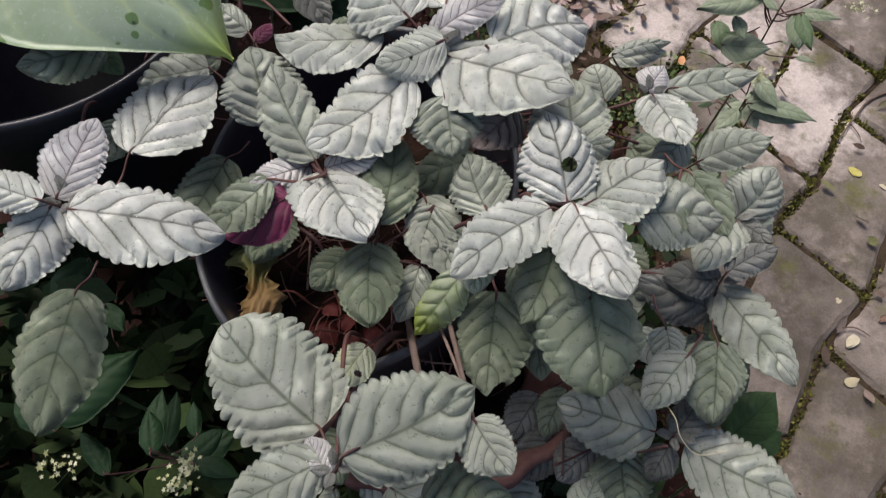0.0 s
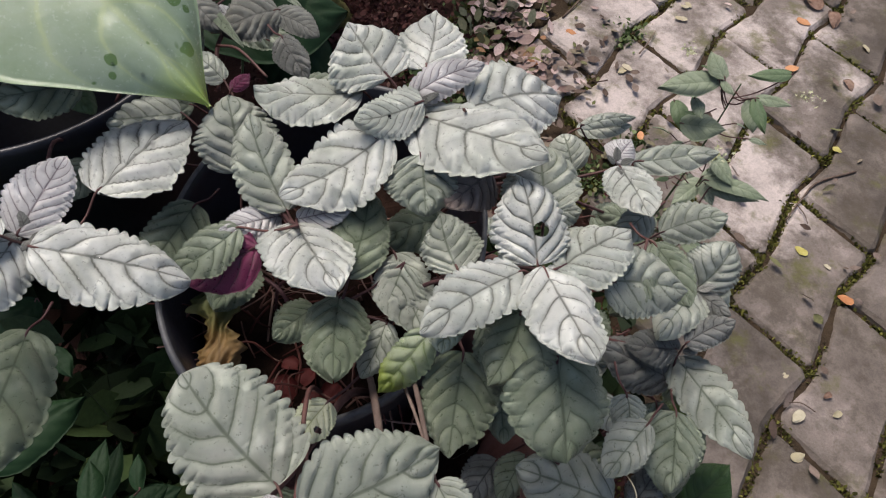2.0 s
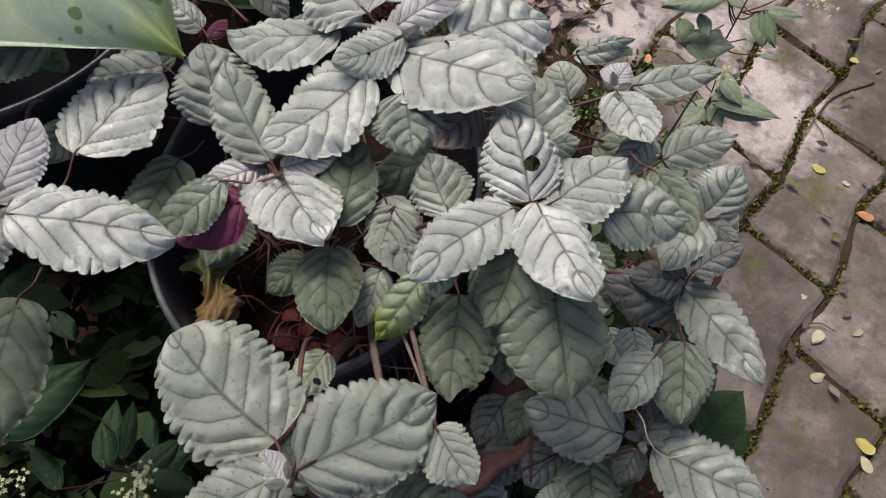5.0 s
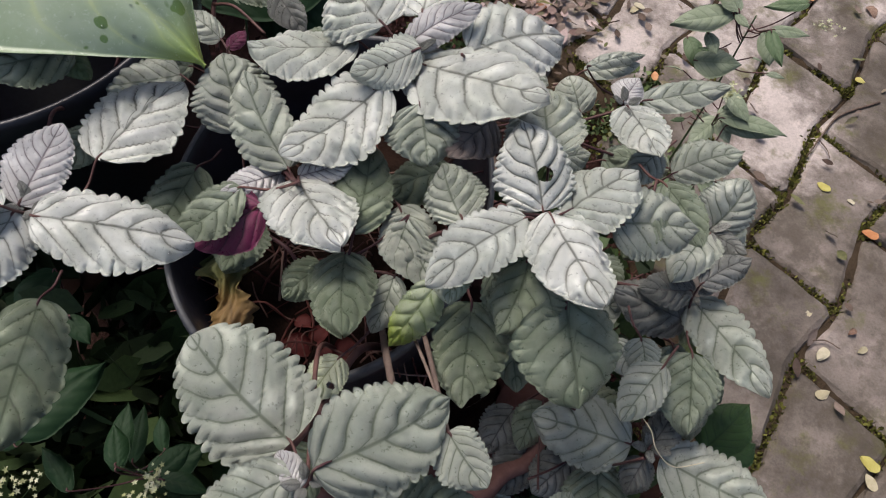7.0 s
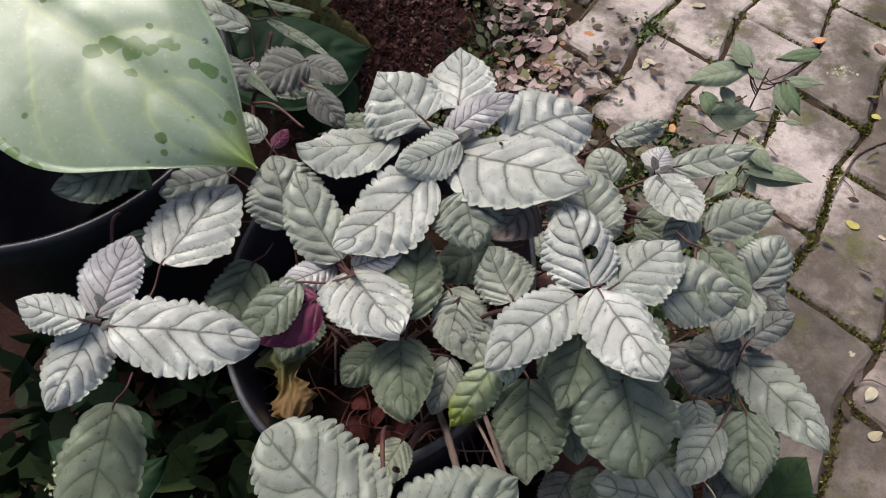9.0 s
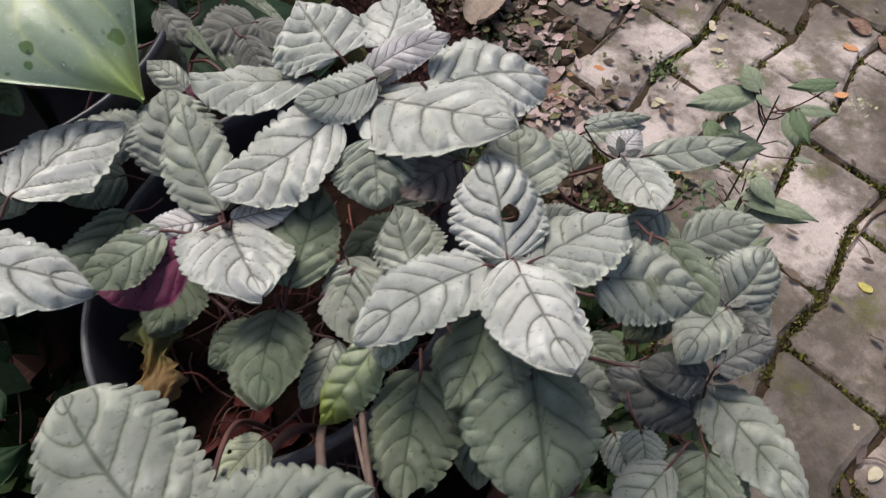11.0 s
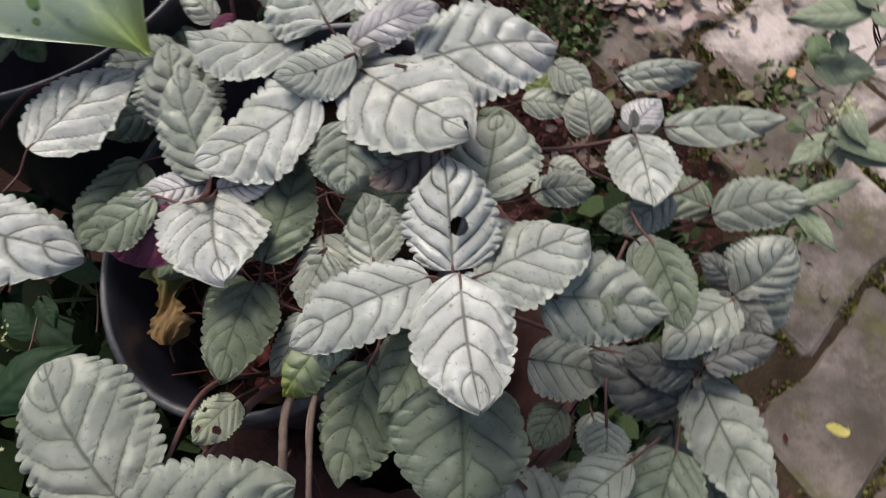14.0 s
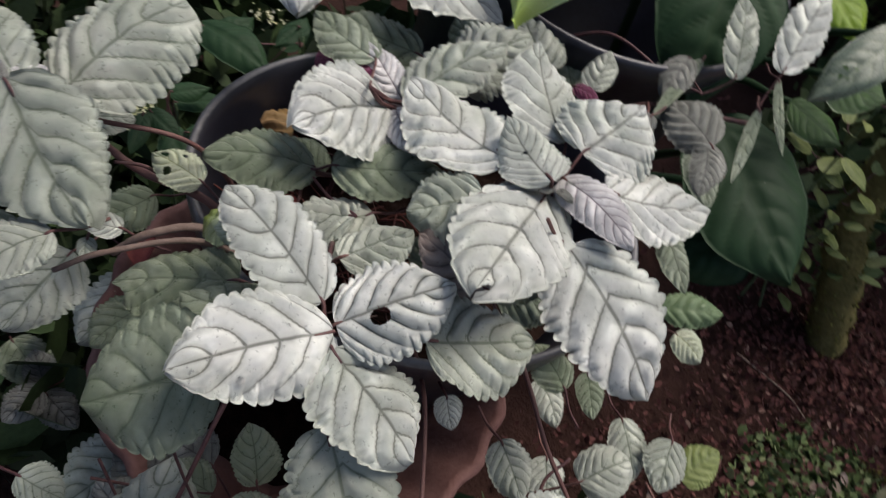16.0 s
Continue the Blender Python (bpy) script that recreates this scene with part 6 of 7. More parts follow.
leaf(weed_b_stem, (0.3367, 0.4926, 0.1186), (0.3610, 0.5011, 0.1131), (-0.47, 0.39, 1.00), 0.0094, 10, 700, (0.3060, 0.4650, 0.1113), tooth=0.10, relief=0.02, veins=5, point=1.8, fat=0.75, res=(40, 7))
leaf(weed_b_stem, (0.3161, 0.4654, 0.2224), (0.3271, 0.4829, 0.2271), (0.09, -0.69, 1.00), 0.0075, 10, 701, (0.3040, 0.4590, 0.2226), tooth=0.10, relief=0.02, veins=5, point=1.8, fat=0.75, res=(40, 7))
leaf(weed_b_stem, (0.2906, 0.4622, 0.1359), (0.2683, 0.4485, 0.1347), (-0.06, 0.01, 1.00), 0.0115, 10, 702, (0.3056, 0.4640, 0.1300), tooth=0.10, relief=0.02, veins=5, point=1.8, fat=0.75, res=(40, 7))
leaf(weed_b_stem, (0.3287, 0.4191, 0.1859), (0.3353, 0.4054, 0.1896), (-0.14, 0.20, 1.00), 0.0054, 10, 703, (0.3049, 0.4617, 0.1733), tooth=0.10, relief=0.02, veins=5, point=1.8, fat=0.75, res=(40, 7))
leaf(weed_b_stem, (0.3096, 0.4506, 0.2095), (0.3116, 0.4280, 0.2060), (-0.11, -0.66, 1.00), 0.0102, 10, 704, (0.3041, 0.4595, 0.2131), tooth=0.10, relief=0.02, veins=5, point=1.8, fat=0.75, res=(40, 7))
leaf(weed_b_stem, (0.2844, 0.4613, 0.2531), (0.2730, 0.4735, 0.2540), (0.36, 0.12, 1.00), 0.0070, 10, 705, (0.3036, 0.4580, 0.2401), tooth=0.10, relief=0.02, veins=5, point=1.8, fat=0.75, res=(40, 7))
leaf(weed_b_stem, (0.3034, 0.4204, 0.2335), (0.2937, 0.4063, 0.2355), (0.10, 0.42, 1.00), 0.0071, 10, 706, (0.3041, 0.4593, 0.2159), tooth=0.10, relief=0.02, veins=5, point=1.8, fat=0.75, res=(40, 7))
leaf(weed_b_stem, (0.3083, 0.4489, 0.2056), (0.3106, 0.4359, 0.2022), (-0.51, 0.16, 1.00), 0.0065, 10, 707, (0.3046, 0.4608, 0.1895), tooth=0.10, relief=0.02, veins=5, point=1.8, fat=0.75, res=(40, 7))
leaf(weed_c_stem, (0.2609, 0.4348, 0.1825), (0.2444, 0.4415, 0.1808), (-0.05, -0.03, 1.00), 0.0085, 10, 700, (0.2906, 0.4204, 0.1639), tooth=0.10, relief=0.02, veins=5, point=1.8, fat=0.75, res=(40, 7))
leaf(weed_c_stem, (0.3115, 0.4656, 0.0903), (0.3087, 0.4830, 0.0857), (0.08, -0.31, 1.00), 0.0083, 10, 701, (0.2923, 0.4255, 0.0791), tooth=0.10, relief=0.02, veins=5, point=1.8, fat=0.75, res=(40, 7))
leaf(weed_c_stem, (0.2973, 0.3914, 0.2099), (0.2902, 0.3731, 0.2158), (0.57, -0.25, 1.00), 0.0073, 10, 702, (0.2897, 0.4176, 0.2093), tooth=0.10, relief=0.02, veins=5, point=1.8, fat=0.75, res=(40, 7))
leaf(weed_c_stem, (0.2816, 0.3984, 0.2169), (0.2705, 0.3855, 0.2107), (-0.14, 0.38, 1.00), 0.0079, 10, 703, (0.2897, 0.4177, 0.2085), tooth=0.10, relief=0.02, veins=5, point=1.8, fat=0.75, res=(40, 7))
leaf(weed_c_stem, (0.2821, 0.3937, 0.1470), (0.2637, 0.3775, 0.1420), (0.63, -0.22, 1.00), 0.0102, 10, 704, (0.2911, 0.4220, 0.1367), tooth=0.10, relief=0.02, veins=5, point=1.8, fat=0.75, res=(40, 7))
leaf(weed_c_stem, (0.2902, 0.3916, 0.1496), (0.3036, 0.3707, 0.1481), (-0.19, 0.45, 1.00), 0.0107, 10, 705, (0.2911, 0.4219, 0.1392), tooth=0.10, relief=0.02, veins=5, point=1.8, fat=0.75, res=(40, 7))
leaf(weed_c_stem, (0.3002, 0.4074, 0.1124), (0.3101, 0.3927, 0.1099), (-0.45, -0.18, 1.00), 0.0064, 10, 706, (0.2919, 0.4243, 0.1004), tooth=0.10, relief=0.02, veins=5, point=1.8, fat=0.75, res=(40, 7))
leaf(weed_c_stem, (0.2943, 0.4345, 0.1913), (0.3031, 0.4572, 0.1949), (0.09, -0.33, 1.00), 0.0087, 10, 707, (0.2902, 0.4193, 0.1813), tooth=0.10, relief=0.02, veins=5, point=1.8, fat=0.75, res=(40, 7))


def leggy_weed(at, top, count, size, seed):
    """An upright weed with small oval leaves in turn round its stem."""
    rng = np.random.default_rng(seed)
    root = empty("weed", "leggy olive-green weed with small oval leaves beside the mossy trunk", "weed", at, "olive weeds")
    a, b = np.array(at), np.array(top)
    st = stem(root, [a, 0.5 * (a + b) + rng.normal(0, 0.012, 3), b], 0.0020, 0.0010, "stem", LEAF[10])
    for k in range(count):
        s = 0.30 + 0.70 * k / (count - 1)
        p = a + (b - a) * s
        w = 2.4 * k + rng.uniform(-0.4, 0.4)
        d = np.array([math.cos(w), math.sin(w), rng.uniform(-0.1, 0.45)])
        n = np.array([-0.35 * math.cos(w), -0.35 * math.sin(w), 1.0])
        ln = size * rng.uniform(0.7, 1.2)
        leaf(st, p + 0.35 * ln * d, p + 1.35 * ln * d, n, ln * rng.uniform(0.50, 0.62), 17, seed * 50 + k, p, tooth=0.03, relief=0.02, veins=5, point=1.2, fat=0.7, res=(30, 6))


leggy_weed((-0.2000, 0.8300, -0.0120), (-0.2180, 0.8000, 0.2700), 15, 0.030, 61)
leggy_weed((-0.1850, 0.8600, -0.0120), (-0.2050, 0.8150, 0.2000), 12, 0.026, 62)
leggy_weed((-0.2600, 0.7900, -0.0120), (-0.2350, 0.7300, 0.3700), 12, 0.036, 63)


def flower_head(parent, at, size, seed, label="cluster of tiny white flowers"):
    rng = np.random.default_rng(seed)
    v, f = [], []
    for k in range(26):
        c = np.asarray(at) + rng.normal(0, 1, 3) * np.array(size)
        r = rng.uniform(0.0010, 0.0020)
        tilt = rng.normal(0, 0.5, 2)
        n0 = len(v)
        v.append(c)
        for j in range(10):
            th = 2 * math.pi * j / 10
            rr = r * (1.25 if j % 2 else 0.55)
            v.append(c + np.array([rr * math.cos(th), rr * math.sin(th), 0.0006 + tilt[0] * rr * math.cos(th) + tilt[1] * rr * math.sin(th)]))
        for j in range(10):
            f.append((n0, n0 + 1 + j, n0 + 1 + (j + 1) % 10))
    ob = mesh_object("flower_head", v, f, [FLOWER], parent, label=label)
    return ob


flower_head(weed_a_stem, np.array((0.3940, 0.5140, 0.3280)), (0.008, 0.004, 0.004), 1)
flower_head(weed_a_stem, np.array((0.2920, 0.5850, 0.3100)), (0.004, 0.004, 0.004), 2)
flower_head(weed_b_stem, np.array((0.2985, 0.4536, 0.3000)), (0.003, 0.004, 0.005), 3)
flower_head(weed_c_stem, np.array((0.2990, 0.4533, 0.3000)), (0.008, 0.004, 0.005), 4)
flower_head(shade_weed_a_stem, np.array((-0.1699, 0.0757, 0.3600)), (0.007, 0.005, 0.004), 5)
flower_head(shade_weed_b_stem, np.array((-0.2462, 0.0823, 0.3700)), (0.009, 0.004, 0.004), 6)
flower_head(shade_weed_c_stem, np.array((-0.1500, 0.0784, 0.4000)), (0.004, 0.004, 0.004), 7)
flower_head(shade_weed_d_stem, np.array((-0.3005, 0.1646, 0.3300)), (0.004, 0.007, 0.004), 8)


# ---------------- what lies in the pot ----------------
def fibres(name, centre, spread, z, n, seed, label):
    rng = np.random.default_rng(seed)
    v, f = [], []
    for k in range(n):
        a, r = rng.uniform(0, 6.28), spread * math.sqrt(rng.uniform(0, 1))
        p = np.array([centre[0] + r * math.cos(a), centre[1] + r * math.sin(a), z + rng.uniform(0.002, 0.012)])
        d = rng.uniform(0, 6.28)
        ln = rng.uniform(0.012, 0.045)
        q = p + np.array([ln * math.cos(d), ln * math.sin(d), rng.uniform(-0.004, 0.012)])
        m = 0.5 * (p + q) + rng.normal(0, 0.003, 3) + np.array([0, 0, 0.004])
        tv, tf = tube(spline([p, m, q], 3), np.full(7, rng.uniform(0.0003, 0.0008)), 4)
        n0 = len(v)
        v += tv
        f += [tuple(i + n0 for i in t) for t in tf]
    return tagged(mesh_object(name, v, f, [FIBRE]), label, "plant fibres", kind="stuff")


fibres("dry_fibres", (-0.050, 0.205), 0.075, 0.418, 150, 3, "reddish dry stalks and root fibres lying on the potting soil")


def scrap(name, at, size, seed, mat, label, category, group="", lift=0.25, wide=0.6, turn=None, res=(14, 5), ragged=0.05):
    """A small fallen leaf, curled, lying on what is under it."""
    rng = np.random.default_rng(seed)
    a = rng.uniform(0, 6.28) if turn is None else radians(turn)
    d = np.array([math.cos(a), math.sin(a), 0]) * size / 2
    c = np.array([0, 0, 0.0])
    v, f, idx, att = leaf_blade(c - d, c + d, (0.1 * rng.normal(), 0.1 * rng.normal(), 1), size * wide, rng, arch=lift * 0.3, fold=-lift, tooth=ragged, relief=0.03, res=res, wave=0.03 + 0.5 * ragged)
    v = np.asarray(v)
    v[:, 2] -= v[:, 2].min()
    ob = mesh_object(name, v, f, [mat], None, True, None, att)
    ob.location = at
    return tagged(ob, label, category, group)


def dull(name, a, b, rough=0.6):
    return plain(name, a, b, 160.0, rough, 0.3, 0.3)


YELLOW = dull("fallen_yellow", (0.46, 0.40, 0.10), (0.62, 0.56, 0.20))
ORANGE = dull("fallen_orange", (0.50, 0.20, 0.08), (0.66, 0.34, 0.17))
TAN = dull("dry_tan", (0.27, 0.19, 0.145), (0.47, 0.37, 0.30))
CREAM = dull("fallen_cream", (0.44, 0.38, 0.24), (0.60, 0.54, 0.40))
BROWN = dull("fallen_brown", (0.18, 0.10, 0.07), (0.36, 0.25, 0.19))
RED_DRY = dull("fallen_red", (0.105, 0.018, 0.017), (0.21, 0.050, 0.042))
scrap("fallen_leaf", (0.5625, 0.5376, 0.0000), 0.02, 61, YELLOW, "small yellow fallen leaf on the paving", "fallen leaf", "fallen leaves", lift=0.12)
scrap("fallen_leaf", (0.4970, 0.2929, -0.0000), 0.022, 62, CREAM, "small cream-coloured fallen leaf on the paving", "fallen leaf", "fallen leaves", lift=0.12)
scrap("fallen_leaf", (0.5494, 0.2983, 0.0000), 0.014, 63, CREAM, "small cream-coloured fallen leaf on the paving", "fallen leaf", "fallen leaves", lift=0.12)
scrap("fallen_leaf", (0.2633, 0.9487, 0.0000), 0.019, 64, ORANGE, "small orange fallen leaf on the paving", "fallen leaf", "fallen leaves", lift=0.12)
scrap("fallen_leaf", (0.6371, 0.9001, 0.0000), 0.026, 65, ORANGE, "small orange fallen leaf on the paving", "fallen leaf", "fallen leaves", lift=0.12)
scrap("fallen_leaf", (0.6679, 0.7275, 0.0000), 0.016, 66, YELLOW, "small yellow fallen leaf on the paving", "fallen leaf", "fallen leaves", lift=0.12)
scrap("fallen_leaf", (0.6062, 0.4621, -0.0000), 0.022, 67, ORANGE, "small orange fallen leaf on the paving", "fallen leaf", "fallen leaves", lift=0.12)
scrap("fallen_leaf", (0.3938, 0.2759, 0.0000), 0.024, 68, YELLOW, "small yellow fallen leaf on the paving", "fallen leaf", "fallen leaves", lift=0.12)
scrap("fallen_leaf", (0.3653, 0.7152, 0.0000), 0.011, 69, CREAM, "small cream-coloured fallen leaf on the paving", "fallen leaf", "fallen leaves", lift=0.12)
scrap("fallen_leaf", (0.5946, 0.5135, -0.0000), 0.011, 70, CREAM, "small cream-coloured fallen leaf on the paving", "fallen leaf", "fallen leaves", lift=0.12)
scrap("fallen_leaf", (0.4641, 1.0613, 0.0000), 0.02, 71, CREAM, "small cream-coloured fallen leaf on the paving", "fallen leaf", "fallen leaves", lift=0.12)
scrap("fallen_leaf", (0.4814, 1.0405, 0.0000), 0.016, 72, CREAM, "small cream-coloured fallen leaf on the paving", "fallen leaf", "fallen leaves", lift=0.12)
scrap("fallen_leaf", (0.4644, 1.0019, 0.0000), 0.017, 73, CREAM, "small cream-coloured fallen leaf on the paving", "fallen leaf", "fallen leaves", lift=0.12)
scrap("fallen_leaf", (0.3512, 0.8746, 0.0000), 0.02, 74, CREAM, "small cream-coloured fallen leaf on the paving", "fallen leaf", "fallen leaves", lift=0.12)
scrap("fallen_leaf", (0.3553, 0.7329, 0.0000), 0.018, 75, ORANGE, "small orange fallen leaf on the paving", "fallen leaf", "fallen leaves", lift=0.12)
scrap("fallen_leaf", (0.7852, 0.9617, 0.0000), 0.018, 76, CREAM, "small cream-coloured fallen leaf on the paving", "fallen leaf", "fallen leaves", lift=0.12)
scrap("fallen_leaf", (0.7259, 0.8685, -0.0000), 0.026, 77, BROWN, "dry brown fallen leaf on the ground", "fallen leaf", "fallen leaves", lift=0.4)
scrap("fallen_leaf", (0.7112, 1.0721, 0.0000), 0.024, 78, BROWN, "dry brown fallen leaf on the ground", "fallen leaf", "fallen leaves", lift=0.4)
scrap("fallen_leaf", (0.6858, 1.0168, 0.0000), 0.026, 79, ORANGE, "small orange fallen leaf on the paving", "fallen leaf", "fallen leaves", lift=0.12)
scrap("fallen_leaf", (0.4668, 1.0721, 0.0000), 0.018, 80, CREAM, "small cream-coloured fallen leaf on the paving", "fallen leaf", "fallen leaves", lift=0.12)
scrap("fallen_leaf", (0.4737, 1.0354, 0.0000), 0.014, 81, CREAM, "small cream-coloured fallen leaf on the paving", "fallen leaf", "fallen leaves", lift=0.12)
scrap("fallen_leaf", (0.4600, 1.0035, 0.0000), 0.018, 82, CREAM, "small cream-coloured fallen leaf on the paving", "fallen leaf", "fallen leaves", lift=0.12)
scrap("fallen_leaf", (0.7145, 1.0735, 0.0000), 0.05, 83, BROWN, "dry brown fallen leaf on the ground", "fallen leaf", "fallen leaves", lift=0.4)
scrap("fallen_leaf", (0.7413, 1.0267, 0.0000), 0.04, 84, BROWN, "dry brown fallen leaf on the ground", "fallen leaf", "fallen leaves", lift=0.4)
scrap("fallen_leaf", (0.4848, 0.2439, 0.0000), 0.02, 85, CREAM, "small cream-coloured fallen leaf on the paving", "fallen leaf", "fallen leaves", lift=0.12)
scrap("fallen_leaf", (0.4934, 0.3467, 0.0000), 0.012, 86, CREAM, "small cream-coloured fallen leaf on the paving", "fallen leaf", "fallen leaves", lift=0.12)
scrap("fallen_leaf", (0.5429, 0.3221, 0.0000), 0.013, 87, BROWN, "dry brown fallen leaf on the ground", "fallen leaf", "fallen leaves", lift=0.4)
scrap("fallen_leaf", (0.1924, 0.8664, 0.0000), 0.05, 88, BROWN, "dry brown fallen leaf on the ground", "fallen leaf", "fallen leaves", lift=0.4)
scrap("fallen_leaf", (0.1789, 0.8834, 0.0000), 0.05, 89, BROWN, "dry brown fallen leaf on the ground", "fallen leaf", "fallen leaves", lift=0.4)
scrap("fallen_leaf", (0.5181, 0.1616, 0.0000), 0.024, 90, YELLOW, "small yellow fallen leaf on the paving", "fallen leaf", "fallen leaves", lift=0.12)
scrap("fallen_leaf", (0.5141, 0.1409, 0.0000), 0.02, 91, CREAM, "small cream-coloured fallen leaf on the paving", "fallen leaf", "fallen leaves", lift=0.12)
scrap("fallen_leaf", (0.3416, 0.8672, 0.0000), 0.018, 92, CREAM, "small cream-coloured fallen leaf on the paving", "fallen leaf", "fallen leaves", lift=0.12)
scrap("dry_leaf", (0.084, 1.110, 0.0), 0.145, 120, TAN, "large curled dry brown leaf on the soil", "dry leaf", lift=0.45, wide=0.50, turn=70, ragged=0.14, res=(30, 10))


def withered_leaf(at, top, bottom, width, seed):
    """A limp lobed leaf gone yellow and brown, narrow between its green head and its brown foot."""
    m = Mat("leaf_withered", 0.55, 0.35)
    along = m.attr("along")
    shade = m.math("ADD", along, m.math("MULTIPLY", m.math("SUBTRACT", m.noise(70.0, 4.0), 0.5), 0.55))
    col = m.ramp(shade, (0.05, (0.115, 0.135, 0.055)), (0.32, (0.20, 0.20, 0.07)), (0.55, (0.30, 0.20, 0.075)), (0.95, (0.26, 0.155, 0.07)))
    rib = m.ramp(m.math("ABSOLUTE", m.attr("across")), (0.0, (0.55, 0.55, 0.55)), (0.10, (1, 1, 1)))
    m.set("Base Color", m.mix(0.8, col, rib, "MULTIPLY"))
    m.bump(m.noise(260.0, 5.0, 0.7), 0.7, 0.001)
    rng = np.random.default_rng(seed)
    top, bottom = np.asarray(top, float), np.asarray(bottom, float)
    length = np.linalg.norm(bottom - top)
    ax = (bottom - top) / length
    sd = unit(np.cross((0, 0, 1), ax))
    up = np.cross(ax, sd)
    nu, nh = 70, 9
    U, V = np.meshgrid(np.linspace(0, 1, nu + 1), np.linspace(-1, 1, 2 * nh + 1), indexing="ij")
    marks = np.array([0.0, 0.07, 0.2, 0.34, 0.48, 0.6, 0.75, 0.9, 1.0])
    left = np.interp(U, marks, [0.15, 0.75, 1.25, 0.45, 0.40, 0.50, 0.95, 0.80, 0.10])
    right = np.interp(U, marks, [0.15, 0.70, 0.95, 0.85, 0.38, 0.75, 1.00, 0.70, 0.10])
    nick = 1 + 0.10 * np.sin(41 * U + 2 * np.sign(V)) * np.abs(V) ** 4 + 0.06 * np.sin(83 * U)
    half = 0.5 * width * np.where(V < 0, left, right) * nick
    z = 0.10 * width * np.sin(9 * U + 2.5 * V) + 0.16 * width * np.cos(5 * V + 3 * U) * np.abs(V) + 0.05 * width * np.sin(23 * U + 11 * V)
    P = top + (U * length)[..., None] * ax + (V * half)[..., None] * sd + z[..., None] * up
    top_side = P.reshape(-1, 3) - np.asarray(at)
    count, row = len(top_side), 2 * nh + 1
    I = np.arange(count).reshape(nu + 1, row)
    q = np.stack([I[:-1, :-1], I[1:, :-1], I[1:, 1:], I[:-1, 1:]], -1).reshape(-1, 4)
    loop = np.concatenate([I[:, 0], I[-1, 1:], I[::-1, -1][1:], I[0, ::-1][1:-1]])
    faces = [tuple(f) for f in q] + [tuple(f) for f in q[:, ::-1] + count] + [(a, b, b + count, a + count) for a, b in zip(loop, np.roll(loop, -1))]
    att = {"along": np.tile(U.ravel(), 2), "across": np.tile(V.ravel(), 2)}
    ob = mesh_object("dead_leaf", np.vstack([top_side, top_side - 0.0004 * up]), faces, [m.m], None, True, None, att)
    ob.location = at
    return tagged(ob, "limp lobed dead leaf, yellow-green turning brown, hanging inside the pot", "dead leaf")


withered_leaf((-0.108, 0.172, 0.448), (-0.1150, 0.1990, 0.4560), (-0.1050, 0.1520, 0.4420), 0.030, 121)


scrap("dry_leaf", (-0.0729, 0.1518, 0.4180), 0.02, 130, RED_DRY, "dark red dry leaf on the potting soil", "dry leaf", "red dry leaves", lift=0.6, wide=0.7)
scrap("dry_leaf", (-0.0450, 0.1492, 0.4180), 0.018, 131, RED_DRY, "dark red dry leaf on the potting soil", "dry leaf", "red dry leaves", lift=0.6, wide=0.7)
scrap("dry_leaf", (-0.0598, 0.1596, 0.4180), 0.015, 132, RED_DRY, "dark red dry leaf on the potting soil", "dry leaf", "red dry leaves", lift=0.6, wide=0.7)
scrap("dry_leaf", (-0.0355, 0.0923, 0.4180), 0.02, 133, RED_DRY, "dark red dry leaf on the potting soil", "dry leaf", "red dry leaves", lift=0.6, wide=0.7)
scrap("dry_leaf", (-0.0693, 0.1667, 0.4180), 0.013, 134, RED_DRY, "dark red dry leaf on the potting soil", "dry leaf", "red dry leaves", lift=0.6, wide=0.7)
scrap("dry_leaf", (-0.0533, 0.1453, 0.4180), 0.016, 135, RED_DRY, "dark red dry leaf on the potting soil", "dry leaf", "red dry leaves", lift=0.6, wide=0.7)
scrap("dry_leaf", (-0.0805, 0.1443, 0.4180), 0.014, 136, RED_DRY, "dark red dry leaf on the potting soil", "dry leaf", "red dry leaves", lift=0.6, wide=0.7)
v, f = tube(spline([(0.6840, 0.6850, 0.0040), (0.6188, 0.6604, 0.0040), (0.5850, 0.6279, 0.0040), (0.5498, 0.5866, 0.0040)], 8), np.linspace(0.0022, 0.00110, 25), 6)
tagged(mesh_object("twig", v, f, [TWIG]), "thin grey-brown twig on the paving", "twig", "twigs")
v, f = tube(spline([(0.3747, 0.9074, 0.0040), (0.3903, 0.9302, 0.0040), (0.4101, 0.9639, 0.0040)], 8), np.linspace(0.0016, 0.00080, 17), 6)
tagged(mesh_object("twig", v, f, [TWIG]), "thin grey-brown twig on the paving", "twig", "twigs")
v, f = tube(spline([(0.7459, 1.2293, 0.0040), (0.8039, 1.2679, 0.0040), (0.8675, 1.3087, 0.0040)], 8), np.linspace(0.003, 0.00150, 17), 6)
tagged(mesh_object("twig", v, f, [TWIG]), "thin grey-brown twig on the paving", "twig", "twigs")
v, f = tube(spline([(0.2508, 0.9809, 0.0040), (0.3004, 1.0499, 0.0040), (0.3261, 1.0783, 0.0040)], 8), np.linspace(0.002, 0.00100, 17), 6)
tagged(mesh_object("twig", v, f, [TWIG]), "thin grey-brown twig on the paving", "twig", "twigs")
v, f = tube(spline([(0.4820, 0.3098, 0.0040), (0.5042, 0.3105, 0.0040), (0.5202, 0.2995, 0.0040)], 8), np.linspace(0.0012, 0.00060, 17), 6)
tagged(mesh_object("twig", v, f, [TWIG]), "thin grey-brown twig on the paving", "twig", "twigs")
